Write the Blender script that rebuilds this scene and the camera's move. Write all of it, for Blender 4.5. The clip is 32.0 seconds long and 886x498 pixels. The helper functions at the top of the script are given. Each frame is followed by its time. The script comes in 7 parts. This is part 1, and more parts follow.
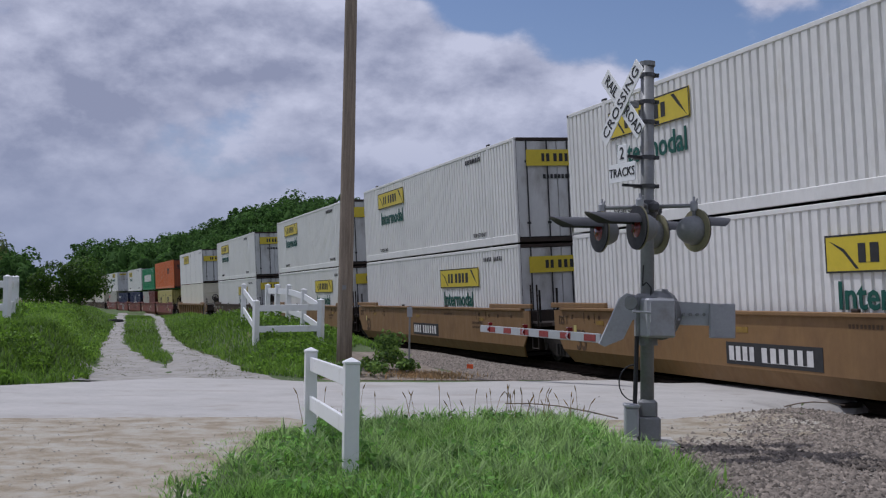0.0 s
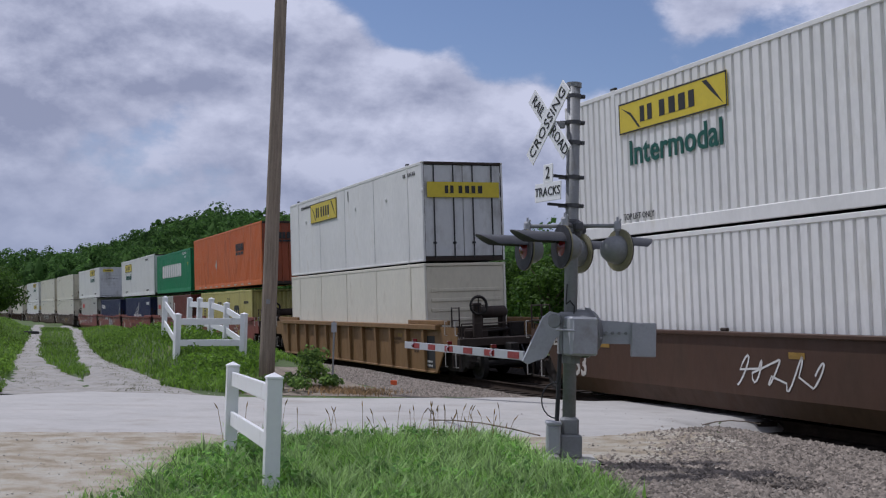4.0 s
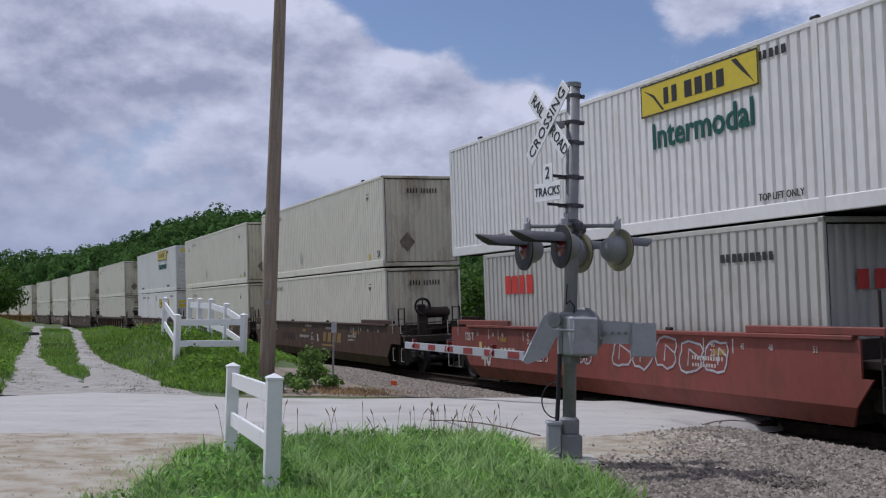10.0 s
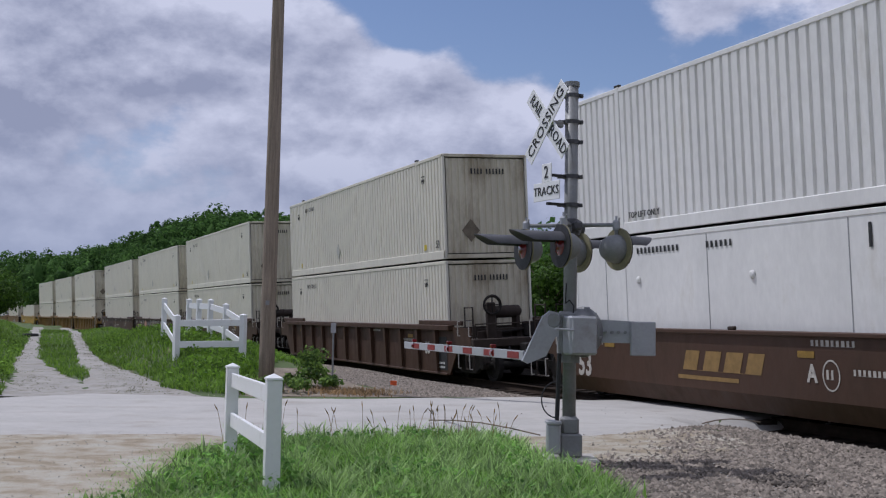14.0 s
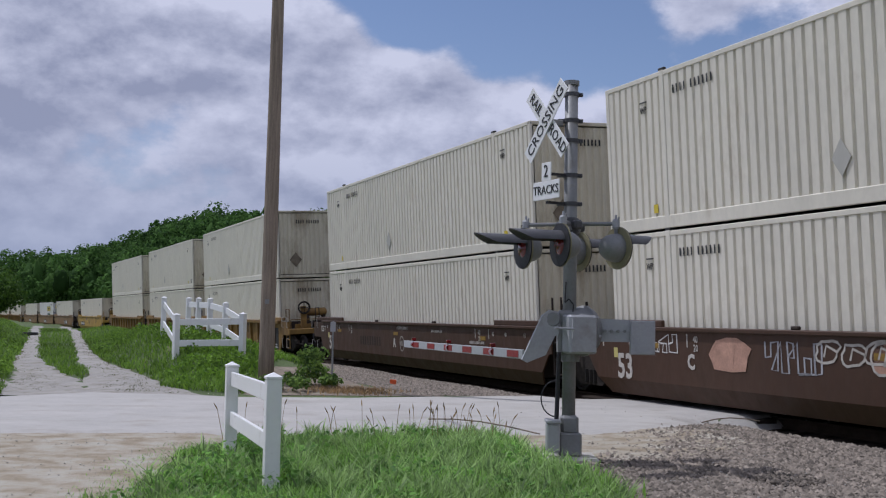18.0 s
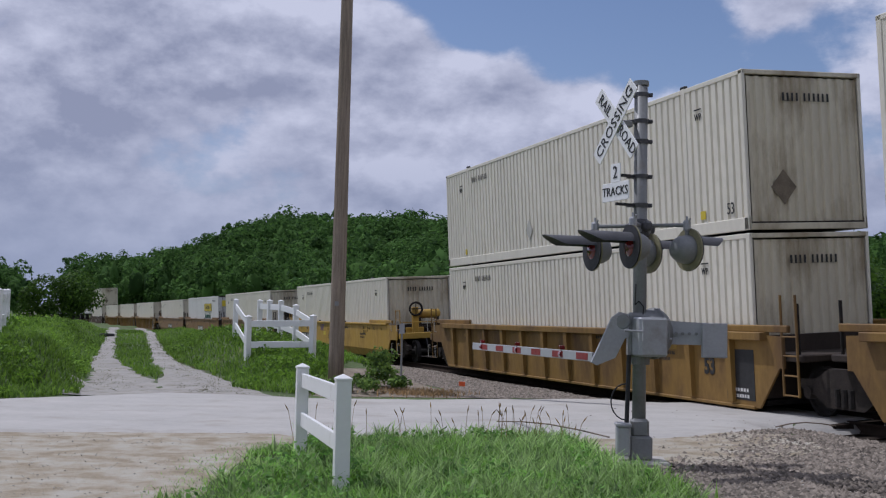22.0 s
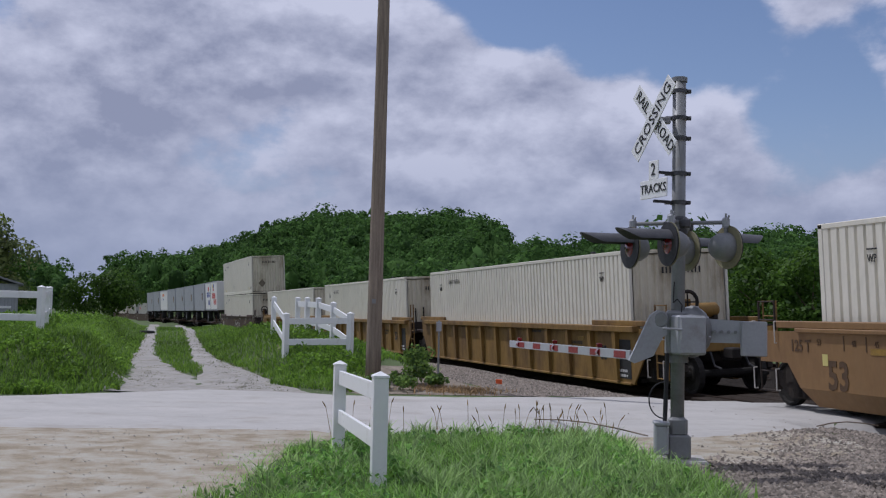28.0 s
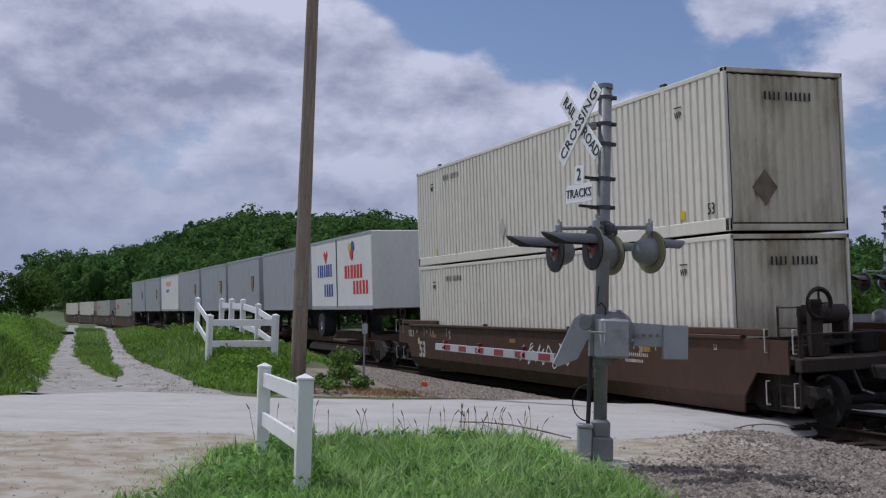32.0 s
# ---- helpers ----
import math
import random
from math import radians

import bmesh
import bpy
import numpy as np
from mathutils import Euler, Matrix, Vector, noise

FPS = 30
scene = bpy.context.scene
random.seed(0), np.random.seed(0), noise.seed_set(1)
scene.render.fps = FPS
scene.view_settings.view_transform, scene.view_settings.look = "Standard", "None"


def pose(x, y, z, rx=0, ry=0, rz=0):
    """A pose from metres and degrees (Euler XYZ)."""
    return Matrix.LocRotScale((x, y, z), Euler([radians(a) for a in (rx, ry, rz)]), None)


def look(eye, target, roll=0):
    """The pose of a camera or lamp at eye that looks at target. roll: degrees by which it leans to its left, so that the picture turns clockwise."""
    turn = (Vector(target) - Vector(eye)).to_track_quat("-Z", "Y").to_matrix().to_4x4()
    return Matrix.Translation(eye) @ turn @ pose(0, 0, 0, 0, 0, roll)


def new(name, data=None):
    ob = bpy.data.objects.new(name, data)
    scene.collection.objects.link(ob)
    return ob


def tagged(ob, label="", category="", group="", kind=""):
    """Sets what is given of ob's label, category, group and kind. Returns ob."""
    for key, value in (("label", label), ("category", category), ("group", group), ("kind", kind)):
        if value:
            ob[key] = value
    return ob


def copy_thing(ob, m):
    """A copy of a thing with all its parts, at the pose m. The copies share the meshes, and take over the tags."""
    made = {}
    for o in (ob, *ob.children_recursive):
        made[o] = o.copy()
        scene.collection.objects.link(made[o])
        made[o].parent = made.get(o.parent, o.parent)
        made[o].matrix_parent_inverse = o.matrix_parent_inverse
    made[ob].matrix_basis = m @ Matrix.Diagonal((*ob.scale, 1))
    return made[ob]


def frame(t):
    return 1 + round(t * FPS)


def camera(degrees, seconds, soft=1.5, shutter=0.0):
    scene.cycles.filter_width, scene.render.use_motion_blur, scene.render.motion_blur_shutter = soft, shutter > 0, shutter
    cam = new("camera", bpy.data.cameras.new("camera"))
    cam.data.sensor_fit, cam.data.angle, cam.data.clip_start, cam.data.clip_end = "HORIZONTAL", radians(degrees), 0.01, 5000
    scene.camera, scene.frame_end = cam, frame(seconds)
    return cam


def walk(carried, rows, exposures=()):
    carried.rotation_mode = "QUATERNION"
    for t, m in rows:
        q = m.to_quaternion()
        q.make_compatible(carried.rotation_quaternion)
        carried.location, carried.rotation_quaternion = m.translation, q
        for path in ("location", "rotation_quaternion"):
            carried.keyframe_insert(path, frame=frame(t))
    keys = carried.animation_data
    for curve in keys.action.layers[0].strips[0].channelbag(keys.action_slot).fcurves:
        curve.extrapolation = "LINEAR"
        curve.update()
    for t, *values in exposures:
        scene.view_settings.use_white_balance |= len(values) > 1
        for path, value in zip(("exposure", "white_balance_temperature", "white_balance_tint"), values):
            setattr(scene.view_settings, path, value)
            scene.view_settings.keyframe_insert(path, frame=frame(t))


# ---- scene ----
cam = camera(44.5, 32.0, soft=1.2)
PATH = [
    (0.0, pose(0, 0, 1.5, 92.84, -0.56, 3.94)),
    (0.5, pose(0, 0, 1.5, 89.97, -0.40, 3.93)),
    (1.0, pose(0, 0, 1.5, 92.86, -2.25, 3.31)),
    (1.5, pose(0, 0, 1.5, 93.60, -2.29, 2.10)),
    (2.0, pose(0, 0, 1.5, 93.80, -2.25, 2.00)),
    (2.5, pose(0, 0, 1.5, 93.81, -1.33, -0.00)),
    (3.0, pose(0, 0, 1.5, 93.76, -1.24, -0.03)),
    (3.5, pose(0, 0, 1.5, 93.76, -1.22, -0.02)),
    (5.5, pose(0, 0, 1.5, 93.74, -1.69, -0.12)),
    (6.0, pose(0, 0, 1.5, 93.74, -1.70, -0.13)),
    (6.5, pose(0, 0, 1.5, 93.74, -1.68, -0.11)),
    (7.0, pose(0, 0, 1.5, 93.74, -1.67, -0.10)),
    (7.5, pose(0, 0, 1.5, 93.75, -1.69, -0.10)),
    (8.0, pose(0, 0, 1.5, 93.77, -1.42, -0.07)),
    (8.5, pose(0, 0, 1.5, 93.76, -1.28, -0.02)),
    (9.0, pose(0, 0, 1.5, 93.78, -1.36, -0.02)),
    (9.5, pose(0, 0, 1.5, 93.79, -1.25, -0.02)),
    (10.0, pose(0, 0, 1.5, 93.77, -1.16, -0.03)),
    (10.5, pose(0, 0, 1.5, 93.67, -2.09, -0.15)),
    (11.0, pose(0, 0, 1.5, 93.71, -1.66, -0.10)),
    (11.5, pose(0, 0, 1.5, 93.75, -1.31, -0.02)),
    (12.0, pose(0, 0, 1.5, 93.73, -1.14, -0.03)),
    (12.5, pose(0, 0, 1.5, 93.73, -1.14, -0.03)),
    (13.0, pose(0, 0, 1.5, 93.73, -1.14, -0.03)),
    (13.5, pose(0, 0, 1.5, 93.73, -1.07, -0.05)),
    (14.0, pose(0, 0, 1.5, 93.76, -0.96, -0.06)),
    (14.5, pose(0, 0, 1.5, 93.73, -1.12, -0.07)),
    (16.5, pose(0, 0, 1.5, 93.72, -1.05, -0.08)),
    (17.0, pose(0, 0, 1.5, 93.71, -1.01, -0.08)),
    (17.5, pose(0, 0, 1.5, 93.71, -1.01, -0.08)),
    (18.0, pose(0, 0, 1.5, 93.70, -0.98, -0.08)),
    (18.5, pose(0, 0, 1.5, 93.70, -0.98, -0.08)),
    (19.0, pose(0, 0, 1.5, 93.70, -0.98, -0.08)),
    (19.5, pose(0, 0, 1.5, 93.70, -0.98, -0.08)),
    (20.0, pose(0, 0, 1.5, 93.63, -1.58, 2.57)),
    (20.5, pose(0, 0, 1.5, 93.72, -0.67, 3.47)),
    (21.0, pose(0, 0, 1.5, 93.73, -0.82, 3.65)),
    (21.5, pose(0, 0, 1.5, 93.76, -0.85, 3.55)),
    (22.0, pose(0, 0, 1.5, 93.75, -1.07, 3.54)),
    (22.5, pose(0, 0, 1.5, 93.72, -0.95, 3.43)),
    (23.0, pose(0, 0, 1.5, 93.70, -1.34, 3.48)),
    (23.5, pose(0, 0, 1.5, 93.72, -1.12, 3.36)),
    (24.0, pose(0, 0, 1.5, 93.80, -1.02, 3.26)),
    (24.5, pose(0, 0, 1.5, 93.79, -0.89, 3.39)),
    (25.0, pose(0, 0, 1.5, 93.71, -0.79, 3.97)),
    (25.5, pose(0, 0, 1.5, 93.00, -0.56, 4.95)),
    (27.5, pose(0, 0, 1.5, 93.58, -1.75, 5.95)),
    (28.0, pose(0, 0, 1.5, 93.59, -1.15, 5.49)),
    (28.5, pose(0, 0, 1.5, 93.60, -1.09, 5.49)),
    (29.0, pose(0, 0, 1.5, 93.60, -1.08, 5.49)),
    (29.5, pose(0, 0, 1.5, 93.60, -1.09, 5.49)),
    (30.0, pose(0, 0, 1.5, 93.60, -1.10, 5.50)),
    (30.5, pose(0, 0, 1.5, 93.70, -1.26, 5.41)),
    (31.0, pose(0, 0, 1.5, 93.78, -1.07, 4.67)),
    (31.5, pose(0, 0, 1.5, 93.72, -1.41, 3.74)),
    (32.0, pose(0, 0, 1.5, 93.81, -1.46, 1.59)),
]
walk(cam, PATH, exposures=[(t, stops, 5700, 16) for t, stops in ((0, -0.75), (3, -0.73), (5.5, -0.48), (7, -0.40), (8, -0.48), (10, -0.62), (19, -0.64), (22, -0.69), (32, -0.72))])

# ---- light ----
SUN_FROM = Vector((-0.89, 0.45, 0)).normalized()
SUN_UP = radians(60)
sun_way = Vector((SUN_FROM.x * math.cos(SUN_UP), SUN_FROM.y * math.cos(SUN_UP), math.sin(SUN_UP)))
sun = new("sun", bpy.data.lights.new("sun", "SUN"))
sun.data.energy, sun.data.angle, sun.data.color = 4.0, radians(0.6), (1.0, 0.95, 0.87)
sun.matrix_world = look(sun_way * 200, (0, 0, 0))


def sky_world():
    w = bpy.data.worlds.new("sky")
    scene.world = w
    w.use_nodes = True
    nt = w.node_tree
    nt.nodes.clear()
    N, K = nt.nodes.new, nt.links.new
    out, bg, sky = N("ShaderNodeOutputWorld"), N("ShaderNodeBackground"), N("ShaderNodeTexSky")
    sky.sky_type, sky.sun_disc = "NISHITA", False
    sky.sun_elevation, sky.sun_rotation = SUN_UP, math.atan2(SUN_FROM.x, SUN_FROM.y)
    sky.dust_density, sky.ozone_density, sky.altitude = 0.6, 1.6, 200

    def val(op, a, b=None, c=None):
        n = N("ShaderNodeMath")
        n.operation = op
        for i, v in enumerate((a, b, c)):
            if v is None:
                continue
            if isinstance(v, (int, float)):
                n.inputs[i].default_value = v
            else:
                K(v, n.inputs[i])
        return n.outputs[0]

    def smooth(x, lo, hi, a=0.0, b=1.0):
        n = N("ShaderNodeMapRange")
        n.interpolation_type = "SMOOTHSTEP"
        K(x, n.inputs[0])
        for i, v in enumerate((lo, hi, a, b)):
            n.inputs[i + 1].default_value = v
        return n.outputs[0]

    tc, sep = N("ShaderNodeTexCoord"), N("ShaderNodeSeparateXYZ")
    K(tc.outputs["Generated"], sep.inputs[0])
    # cloud heaps, a little wider than high
    lay = N("ShaderNodeCombineXYZ")
    K(sep.outputs[0], lay.inputs[0])
    K(sep.outputs[1], lay.inputs[1])
    K(val("MULTIPLY", sep.outputs[2], 1.6), lay.inputs[2])

    def fbm(scale, offset, detail, rough, dist=0.0):
        m, n = N("ShaderNodeMapping"), N("ShaderNodeTexNoise")
        K(lay.outputs[0], m.inputs[0])
        m.inputs["Location"].default_value = offset
        K(m.outputs[0], n.inputs["Vector"])
        n.inputs["Scale"].default_value, n.inputs["Detail"].default_value = scale, detail
        n.inputs["Roughness"].default_value, n.inputs["Distortion"].default_value = rough, dist
        return n.outputs["Fac"]

    def heap(lift):
        """How thick the clouds are, seen a little higher up."""
        a = fbm(3.4, (3.1, 1.7, 0.4 + lift), 3.0, 0.5)
        b = fbm(11.0, (1.3, 5.1, 2.4 + lift), 9.0, 0.58)
        return val("ADD", a, val("MULTIPLY", val("SUBTRACT", b, 0.5), 0.55)), b

    body, puffs = heap(0.0)
    above, _ = heap(0.03)
    relief = val("SUBTRACT", body, above)
    # openings of blue sky between the cloud banks: (azimuth to the right, height, width), degrees
    for az, el, wide, deep in OPENINGS:
        a, e = radians(az), radians(el)
        d = N("ShaderNodeVectorMath")
        d.operation = "DOT_PRODUCT"
        K(tc.outputs["Generated"], d.inputs[0])
        d.inputs[1].default_value = (math.sin(a) * math.cos(e), math.cos(a) * math.cos(e), math.sin(e))
        body = val("SUBTRACT", body, smooth(d.outputs["Value"], math.cos(radians(wide)), math.cos(radians(wide * 0.1)), 0.0, deep))
    cover = smooth(body, 0.27, 0.42)
    # crowns catch the sun, bases are grey
    shade = fbm(5.5, (7.3, 4.6, 2.2), 6.0, 0.54)
    thin = smooth(body, 0.38, 0.5, 0.07, 0.0)
    tone = N("ShaderNodeMapRange")
    K(val("ADD", val("ADD", shade, thin), val("ADD", val("MULTIPLY", relief, 1.9), val("MULTIPLY", val("SUBTRACT", puffs, 0.5), 0.5))), tone.inputs[0])
    tone.inputs[1].default_value, tone.inputs[2].default_value = 0.26, 0.74
    lit = tone.outputs[0]
    mixc = N("ShaderNodeMix")
    mixc.data_type = "RGBA"
    K(lit, mixc.inputs["Factor"])
    mixc.inputs["A"].default_value = CLOUD_GREY
    mixc.inputs["B"].default_value = CLOUD_WHITE
    both = N("ShaderNodeMix")
    both.data_type = "RGBA"
    K(cover, both.inputs["Factor"])
    tint = N("ShaderNodeMix")
    tint.data_type, tint.blend_type = "RGBA", "MULTIPLY"
    tint.inputs["Factor"].default_value = 1.0
    K(sky.outputs[0], tint.inputs["A"])
    tint.inputs["B"].default_value = SKY_TINT
    K(tint.outputs["Result"], both.inputs["A"])
    K(mixc.outputs["Result"], both.inputs["B"])
    # haze towards the horizon
    haze = N("ShaderNodeMix")
    haze.data_type = "RGBA"
    K(smooth(sep.outputs[2], 0.0, 0.2, 0.85, 0.0), haze.inputs["Factor"])
    K(both.outputs["Result"], haze.inputs["A"])
    haze.inputs["B"].default_value = HAZE
    K(haze.outputs["Result"], bg.inputs["Color"])
    bg.inputs["Strength"].default_value = 0.1
    K(bg.outputs[0], out.inputs[0])


OPENINGS = [(-3.0, 19.5, 6.5, 0.26), (1.5, 18.0, 6.5, 0.3), (6.0, 16.0, 6.5, 0.27), (10.0, 13.5, 5.5, 0.16), (13.5, 10.5, 5.0, 0.12), (17.0, 12.5, 5.0, 0.15), (19.5, 16.5, 5.0, 0.15), (21, 9, 4, 0.1), (6, 25, 9, 0.2), (-24, 19, 4, 0.2)]
CLOUD_GREY, CLOUD_WHITE = (4.6, 4.85, 6.0, 1), (9.4, 9.4, 10.2, 1)
SKY_TINT, HAZE = (1.4, 1.28, 1.25, 1), (4.5, 5.05, 6.4, 1)
sky_world()

# ---- materials ----
MATS = {}


def mat(name, col, rough=0.7, metal=0.0, spread=0.12, scale=3.0, dirt=None, dirt_amount=0.0, dirt_scale=1.0, bump=0.0, bump_scale=30.0, stretch=(1, 1, 1), glow=0.0, each=0.0, coat=0.0):
    """A painted, grained or stained surface: two scales of colour change, stains and fine relief."""
    if name in MATS:
        return MATS[name]
    m = bpy.data.materials.new(name)
    m.use_nodes = True
    nt = m.node_tree
    b = nt.nodes["Principled BSDF"]
    N, K = nt.nodes.new, nt.links.new
    tc, mp = N("ShaderNodeTexCoord"), N("ShaderNodeMapping")
    K(tc.outputs["Object"], mp.inputs[0])
    mp.inputs["Scale"].default_value = stretch

    def tex(sc, detail=5.0, rough_=0.6):
        n = N("ShaderNodeTexNoise")
        K(mp.outputs[0], n.inputs["Vector"])
        n.inputs["Scale"].default_value, n.inputs["Detail"].default_value, n.inputs["Roughness"].default_value = sc, detail, rough_
        return n.outputs["Fac"]

    def rng(x, lo, hi, a, c):
        n = N("ShaderNodeMapRange")
        K(x, n.inputs[0])
        for i, v in enumerate((lo, hi, a, c)):
            n.inputs[i + 1].default_value = v
        return n.outputs[0]

    def mul(x, y):
        n = N("ShaderNodeMath")
        n.operation = "MULTIPLY"
        K(x, n.inputs[0]), K(y, n.inputs[1])
        return n.outputs[0]

    fac = mul(rng(tex(scale), 0.3, 0.7, 1 - spread, 1 + spread), rng(tex(scale * 9.7, 3.0), 0.3, 0.7, 1 - spread * 0.6, 1 + spread * 0.6))
    if each:
        oi, ge = N("ShaderNodeObjectInfo"), N("ShaderNodeNewGeometry")
        fac = mul(fac, rng(oi.outputs["Random"], 0, 1, 1 - each, 1 + each))
        fac = mul(fac, rng(ge.outputs["Random Per Island"], 0, 1, 1 - each, 1 + each))
    h = N("ShaderNodeVectorMath")
    h.operation = "SCALE"
    h.inputs[0].default_value = col[:3]
    K(fac, h.inputs["Scale"])
    colour = h.outputs[0]
    if dirt:
        mx = N("ShaderNodeMix")
        mx.data_type = "RGBA"
        K(rng(tex(dirt_scale, 7.0, 0.65), 0.62 - 0.3 * dirt_amount, 0.78 - 0.2 * dirt_amount, 0, 0.85), mx.inputs["Factor"])
        K(colour, mx.inputs["A"])
        mx.inputs["B"].default_value = (*dirt[:3], 1)
        colour = mx.outputs["Result"]
    K(colour, b.inputs["Base Color"])
    K(rng(tex(scale * 4), 0.3, 0.7, max(0.05, rough - 0.1), min(1, rough + 0.1)), b.inputs["Roughness"])
    b.inputs["Metallic"].default_value = metal
    b.inputs["Specular IOR Level"].default_value = 0.35
    if coat:
        b.inputs["Coat Weight"].default_value = coat
    if bump:
        bp = N("ShaderNodeBump")
        bp.inputs["Strength"].default_value, bp.inputs["Distance"].default_value = 0.6, bump
        K(tex(bump_scale, 6.0), bp.inputs["Height"])
        K(bp.outputs[0], b.inputs["Normal"])
    if glow:
        b.inputs["Emission Color"].default_value = (*col[:3], 1)
        b.inputs["Emission Strength"].default_value = glow
    MATS[name] = m
    return m


def leafy(name, col, spread=0.35, hue=(1.25, 1.1, 0.6), rough=0.55):
    """Foliage: each leaf or blade has its own shade; light passes a little."""
    if name in MATS:
        return MATS[name]
    m = bpy.data.materials.new(name)
    m.use_nodes = True
    nt = m.node_tree
    b = nt.nodes["Principled BSDF"]
    N, K = nt.nodes.new, nt.links.new
    ge, tc, no = N("ShaderNodeNewGeometry"), N("ShaderNodeTexCoord"), N("ShaderNodeTexNoise")
    K(tc.outputs["Object"], no.inputs["Vector"])
    no.inputs["Scale"].default_value = 0.25
    mx = N("ShaderNodeMix")
    mx.data_type = "RGBA"
    K(ge.outputs["Random Per Island"], mx.inputs["Factor"])
    mx.inputs["A"].default_value = (*[c * (1 - spread) for c in col], 1)
    mx.inputs["B"].default_value = (*[c * (1 + spread) * h for c, h in zip(col, hue)], 1)
    r = N("ShaderNodeMapRange")
    K(no.outputs["Fac"], r.inputs[0])
    for i, v in enumerate((0.3, 0.7, 0.65, 1.35)):
        r.inputs[i + 1].default_value = v
    h = N("ShaderNodeVectorMath")
    h.operation = "SCALE"
    K(mx.outputs["Result"], h.inputs[0]), K(r.outputs[0], h.inputs["Scale"])
    K(h.outputs[0], b.inputs["Base Color"])
    b.inputs["Roughness"].default_value = rough
    b.inputs["Specular IOR Level"].default_value = 0.12
    tr, ad, out = N("ShaderNodeBsdfTranslucent"), N("ShaderNodeMixShader"), nt.nodes["Material Output"]
    K(h.outputs[0], tr.inputs["Color"])
    ad.inputs[0].default_value = 0.38
    K(b.outputs[0], ad.inputs[1]), K(tr.outputs[0], ad.inputs[2]), K(ad.outputs[0], out.inputs[0])
    MATS[name] = m
    return m


M_WHITE = mat("vinyl_white", (0.80, 0.80, 0.79), 0.35, spread=0.03, scale=2, dirt=(0.5, 0.49, 0.42), dirt_amount=0.1, dirt_scale=3)
M_POLE = mat("pole_wood", (0.235, 0.19, 0.145), 0.85, spread=0.3, scale=4, stretch=(6, 6, 0.35), bump=0.02, bump_scale=12)
M_ALU = mat("signal_silver", (0.23, 0.235, 0.235), 0.55, 0.15, spread=0.12, scale=4, dirt=(0.20, 0.19, 0.17), dirt_amount=0.3, dirt_scale=5)
M_ALU_LIGHT = mat("cabinet_silver", (0.36, 0.365, 0.38), 0.5, 0.15, spread=0.08, scale=4, dirt=(0.27, 0.26, 0.24), dirt_amount=0.25, dirt_scale=5)
M_BLACK = mat("black_paint", (0.025, 0.025, 0.027), 0.55, spread=0.25, scale=6)
M_LENS = mat("red_lens", (0.15, 0.01, 0.012), 0.15, spread=0.1, scale=8, coat=0.5)
M_SIGN = mat("sign_white", (0.78, 0.78, 0.77), 0.4, spread=0.04, scale=5)
M_RED = mat("reflective_red", (0.22, 0.025, 0.022), 0.45, spread=0.1, scale=8)
M_BAND = mat("reflective_white", (0.36, 0.37, 0.38), 0.4, spread=0.06, scale=8)
M_CONC = mat("concrete", (0.42, 0.40, 0.37), 0.9, spread=0.15, scale=6, bump=0.01)
# rails near-black: the shade under the train is put into their colour
M_RAIL = mat("rail_steel_shaded", (0.035, 0.026, 0.02), 0.8, 0.0, spread=0.3, scale=5)
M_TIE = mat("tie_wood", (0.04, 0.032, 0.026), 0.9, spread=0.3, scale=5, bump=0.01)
M_ROAD = mat("road_gravel", (0.41, 0.395, 0.37), 0.95, spread=0.09, scale=1.1, dirt=(0.32, 0.295, 0.255), dirt_amount=0.3, dirt_scale=1.3, bump=0.02, bump_scale=34, stretch=(0.7, 1.0, 1))
M_LANE = mat("lane_gravel", (0.32, 0.305, 0.28), 0.95, spread=0.16, scale=1.6, dirt=(0.18, 0.16, 0.115), dirt_amount=0.45, dirt_scale=3.2, bump=0.03, bump_scale=14)
M_DIRT = mat("tan_dirt", (0.30, 0.248, 0.17), 0.95, spread=0.2, scale=2.4, dirt=(0.40, 0.383, 0.33), dirt_amount=0.75, dirt_scale=2.4, bump=0.035, bump_scale=24)
M_GROUND = mat("turf", (0.08, 0.115, 0.038), 0.95, spread=0.3, scale=0.6, dirt=(0.20, 0.16, 0.09), dirt_amount=0.15, dirt_scale=0.5, bump=0.06, bump_scale=9)
# bed near-black too: under-train shade is part of this stone colour
M_BED = mat("ballast_bed_shaded", (0.03, 0.026, 0.023), 0.95, spread=0.3, scale=8, bump=0.06, bump_scale=22)
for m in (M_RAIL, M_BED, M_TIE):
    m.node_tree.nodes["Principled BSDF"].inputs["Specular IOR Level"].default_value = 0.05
M_STONE = mat("ballast_stone", (0.122, 0.104, 0.086), 0.9, spread=0.25, scale=9, each=0.55)
M_GRIT = mat("dark_grit", (0.19, 0.165, 0.135), 0.95, spread=0.3, scale=4, dirt=(0.22, 0.19, 0.15), dirt_amount=0.3, dirt_scale=2.2, bump=0.05, bump_scale=30)
M_GRASS = leafy("grass_blade", (0.12, 0.23, 0.05), 0.42, (1.25, 1.1, 0.6))
M_VERGE = leafy("verge_blade", (0.198, 0.39, 0.105), 0.68, (1.2, 1.08, 0.75))
M_STRAW = leafy("seed_head", (0.22, 0.16, 0.08), 0.3)
M_WEED = leafy("weed_leaf", (0.13, 0.23, 0.08), 0.4)
M_LEAF = leafy("tree_leaf", (0.055, 0.118, 0.027), 0.45)
M_LEAF_FAR = leafy("far_leaf", (0.062, 0.135, 0.04), 0.4, (1.15, 1.05, 0.8), 0.9)
M_LEAF_PALE = leafy("pale_leaf", (0.14, 0.19, 0.10), 0.4)
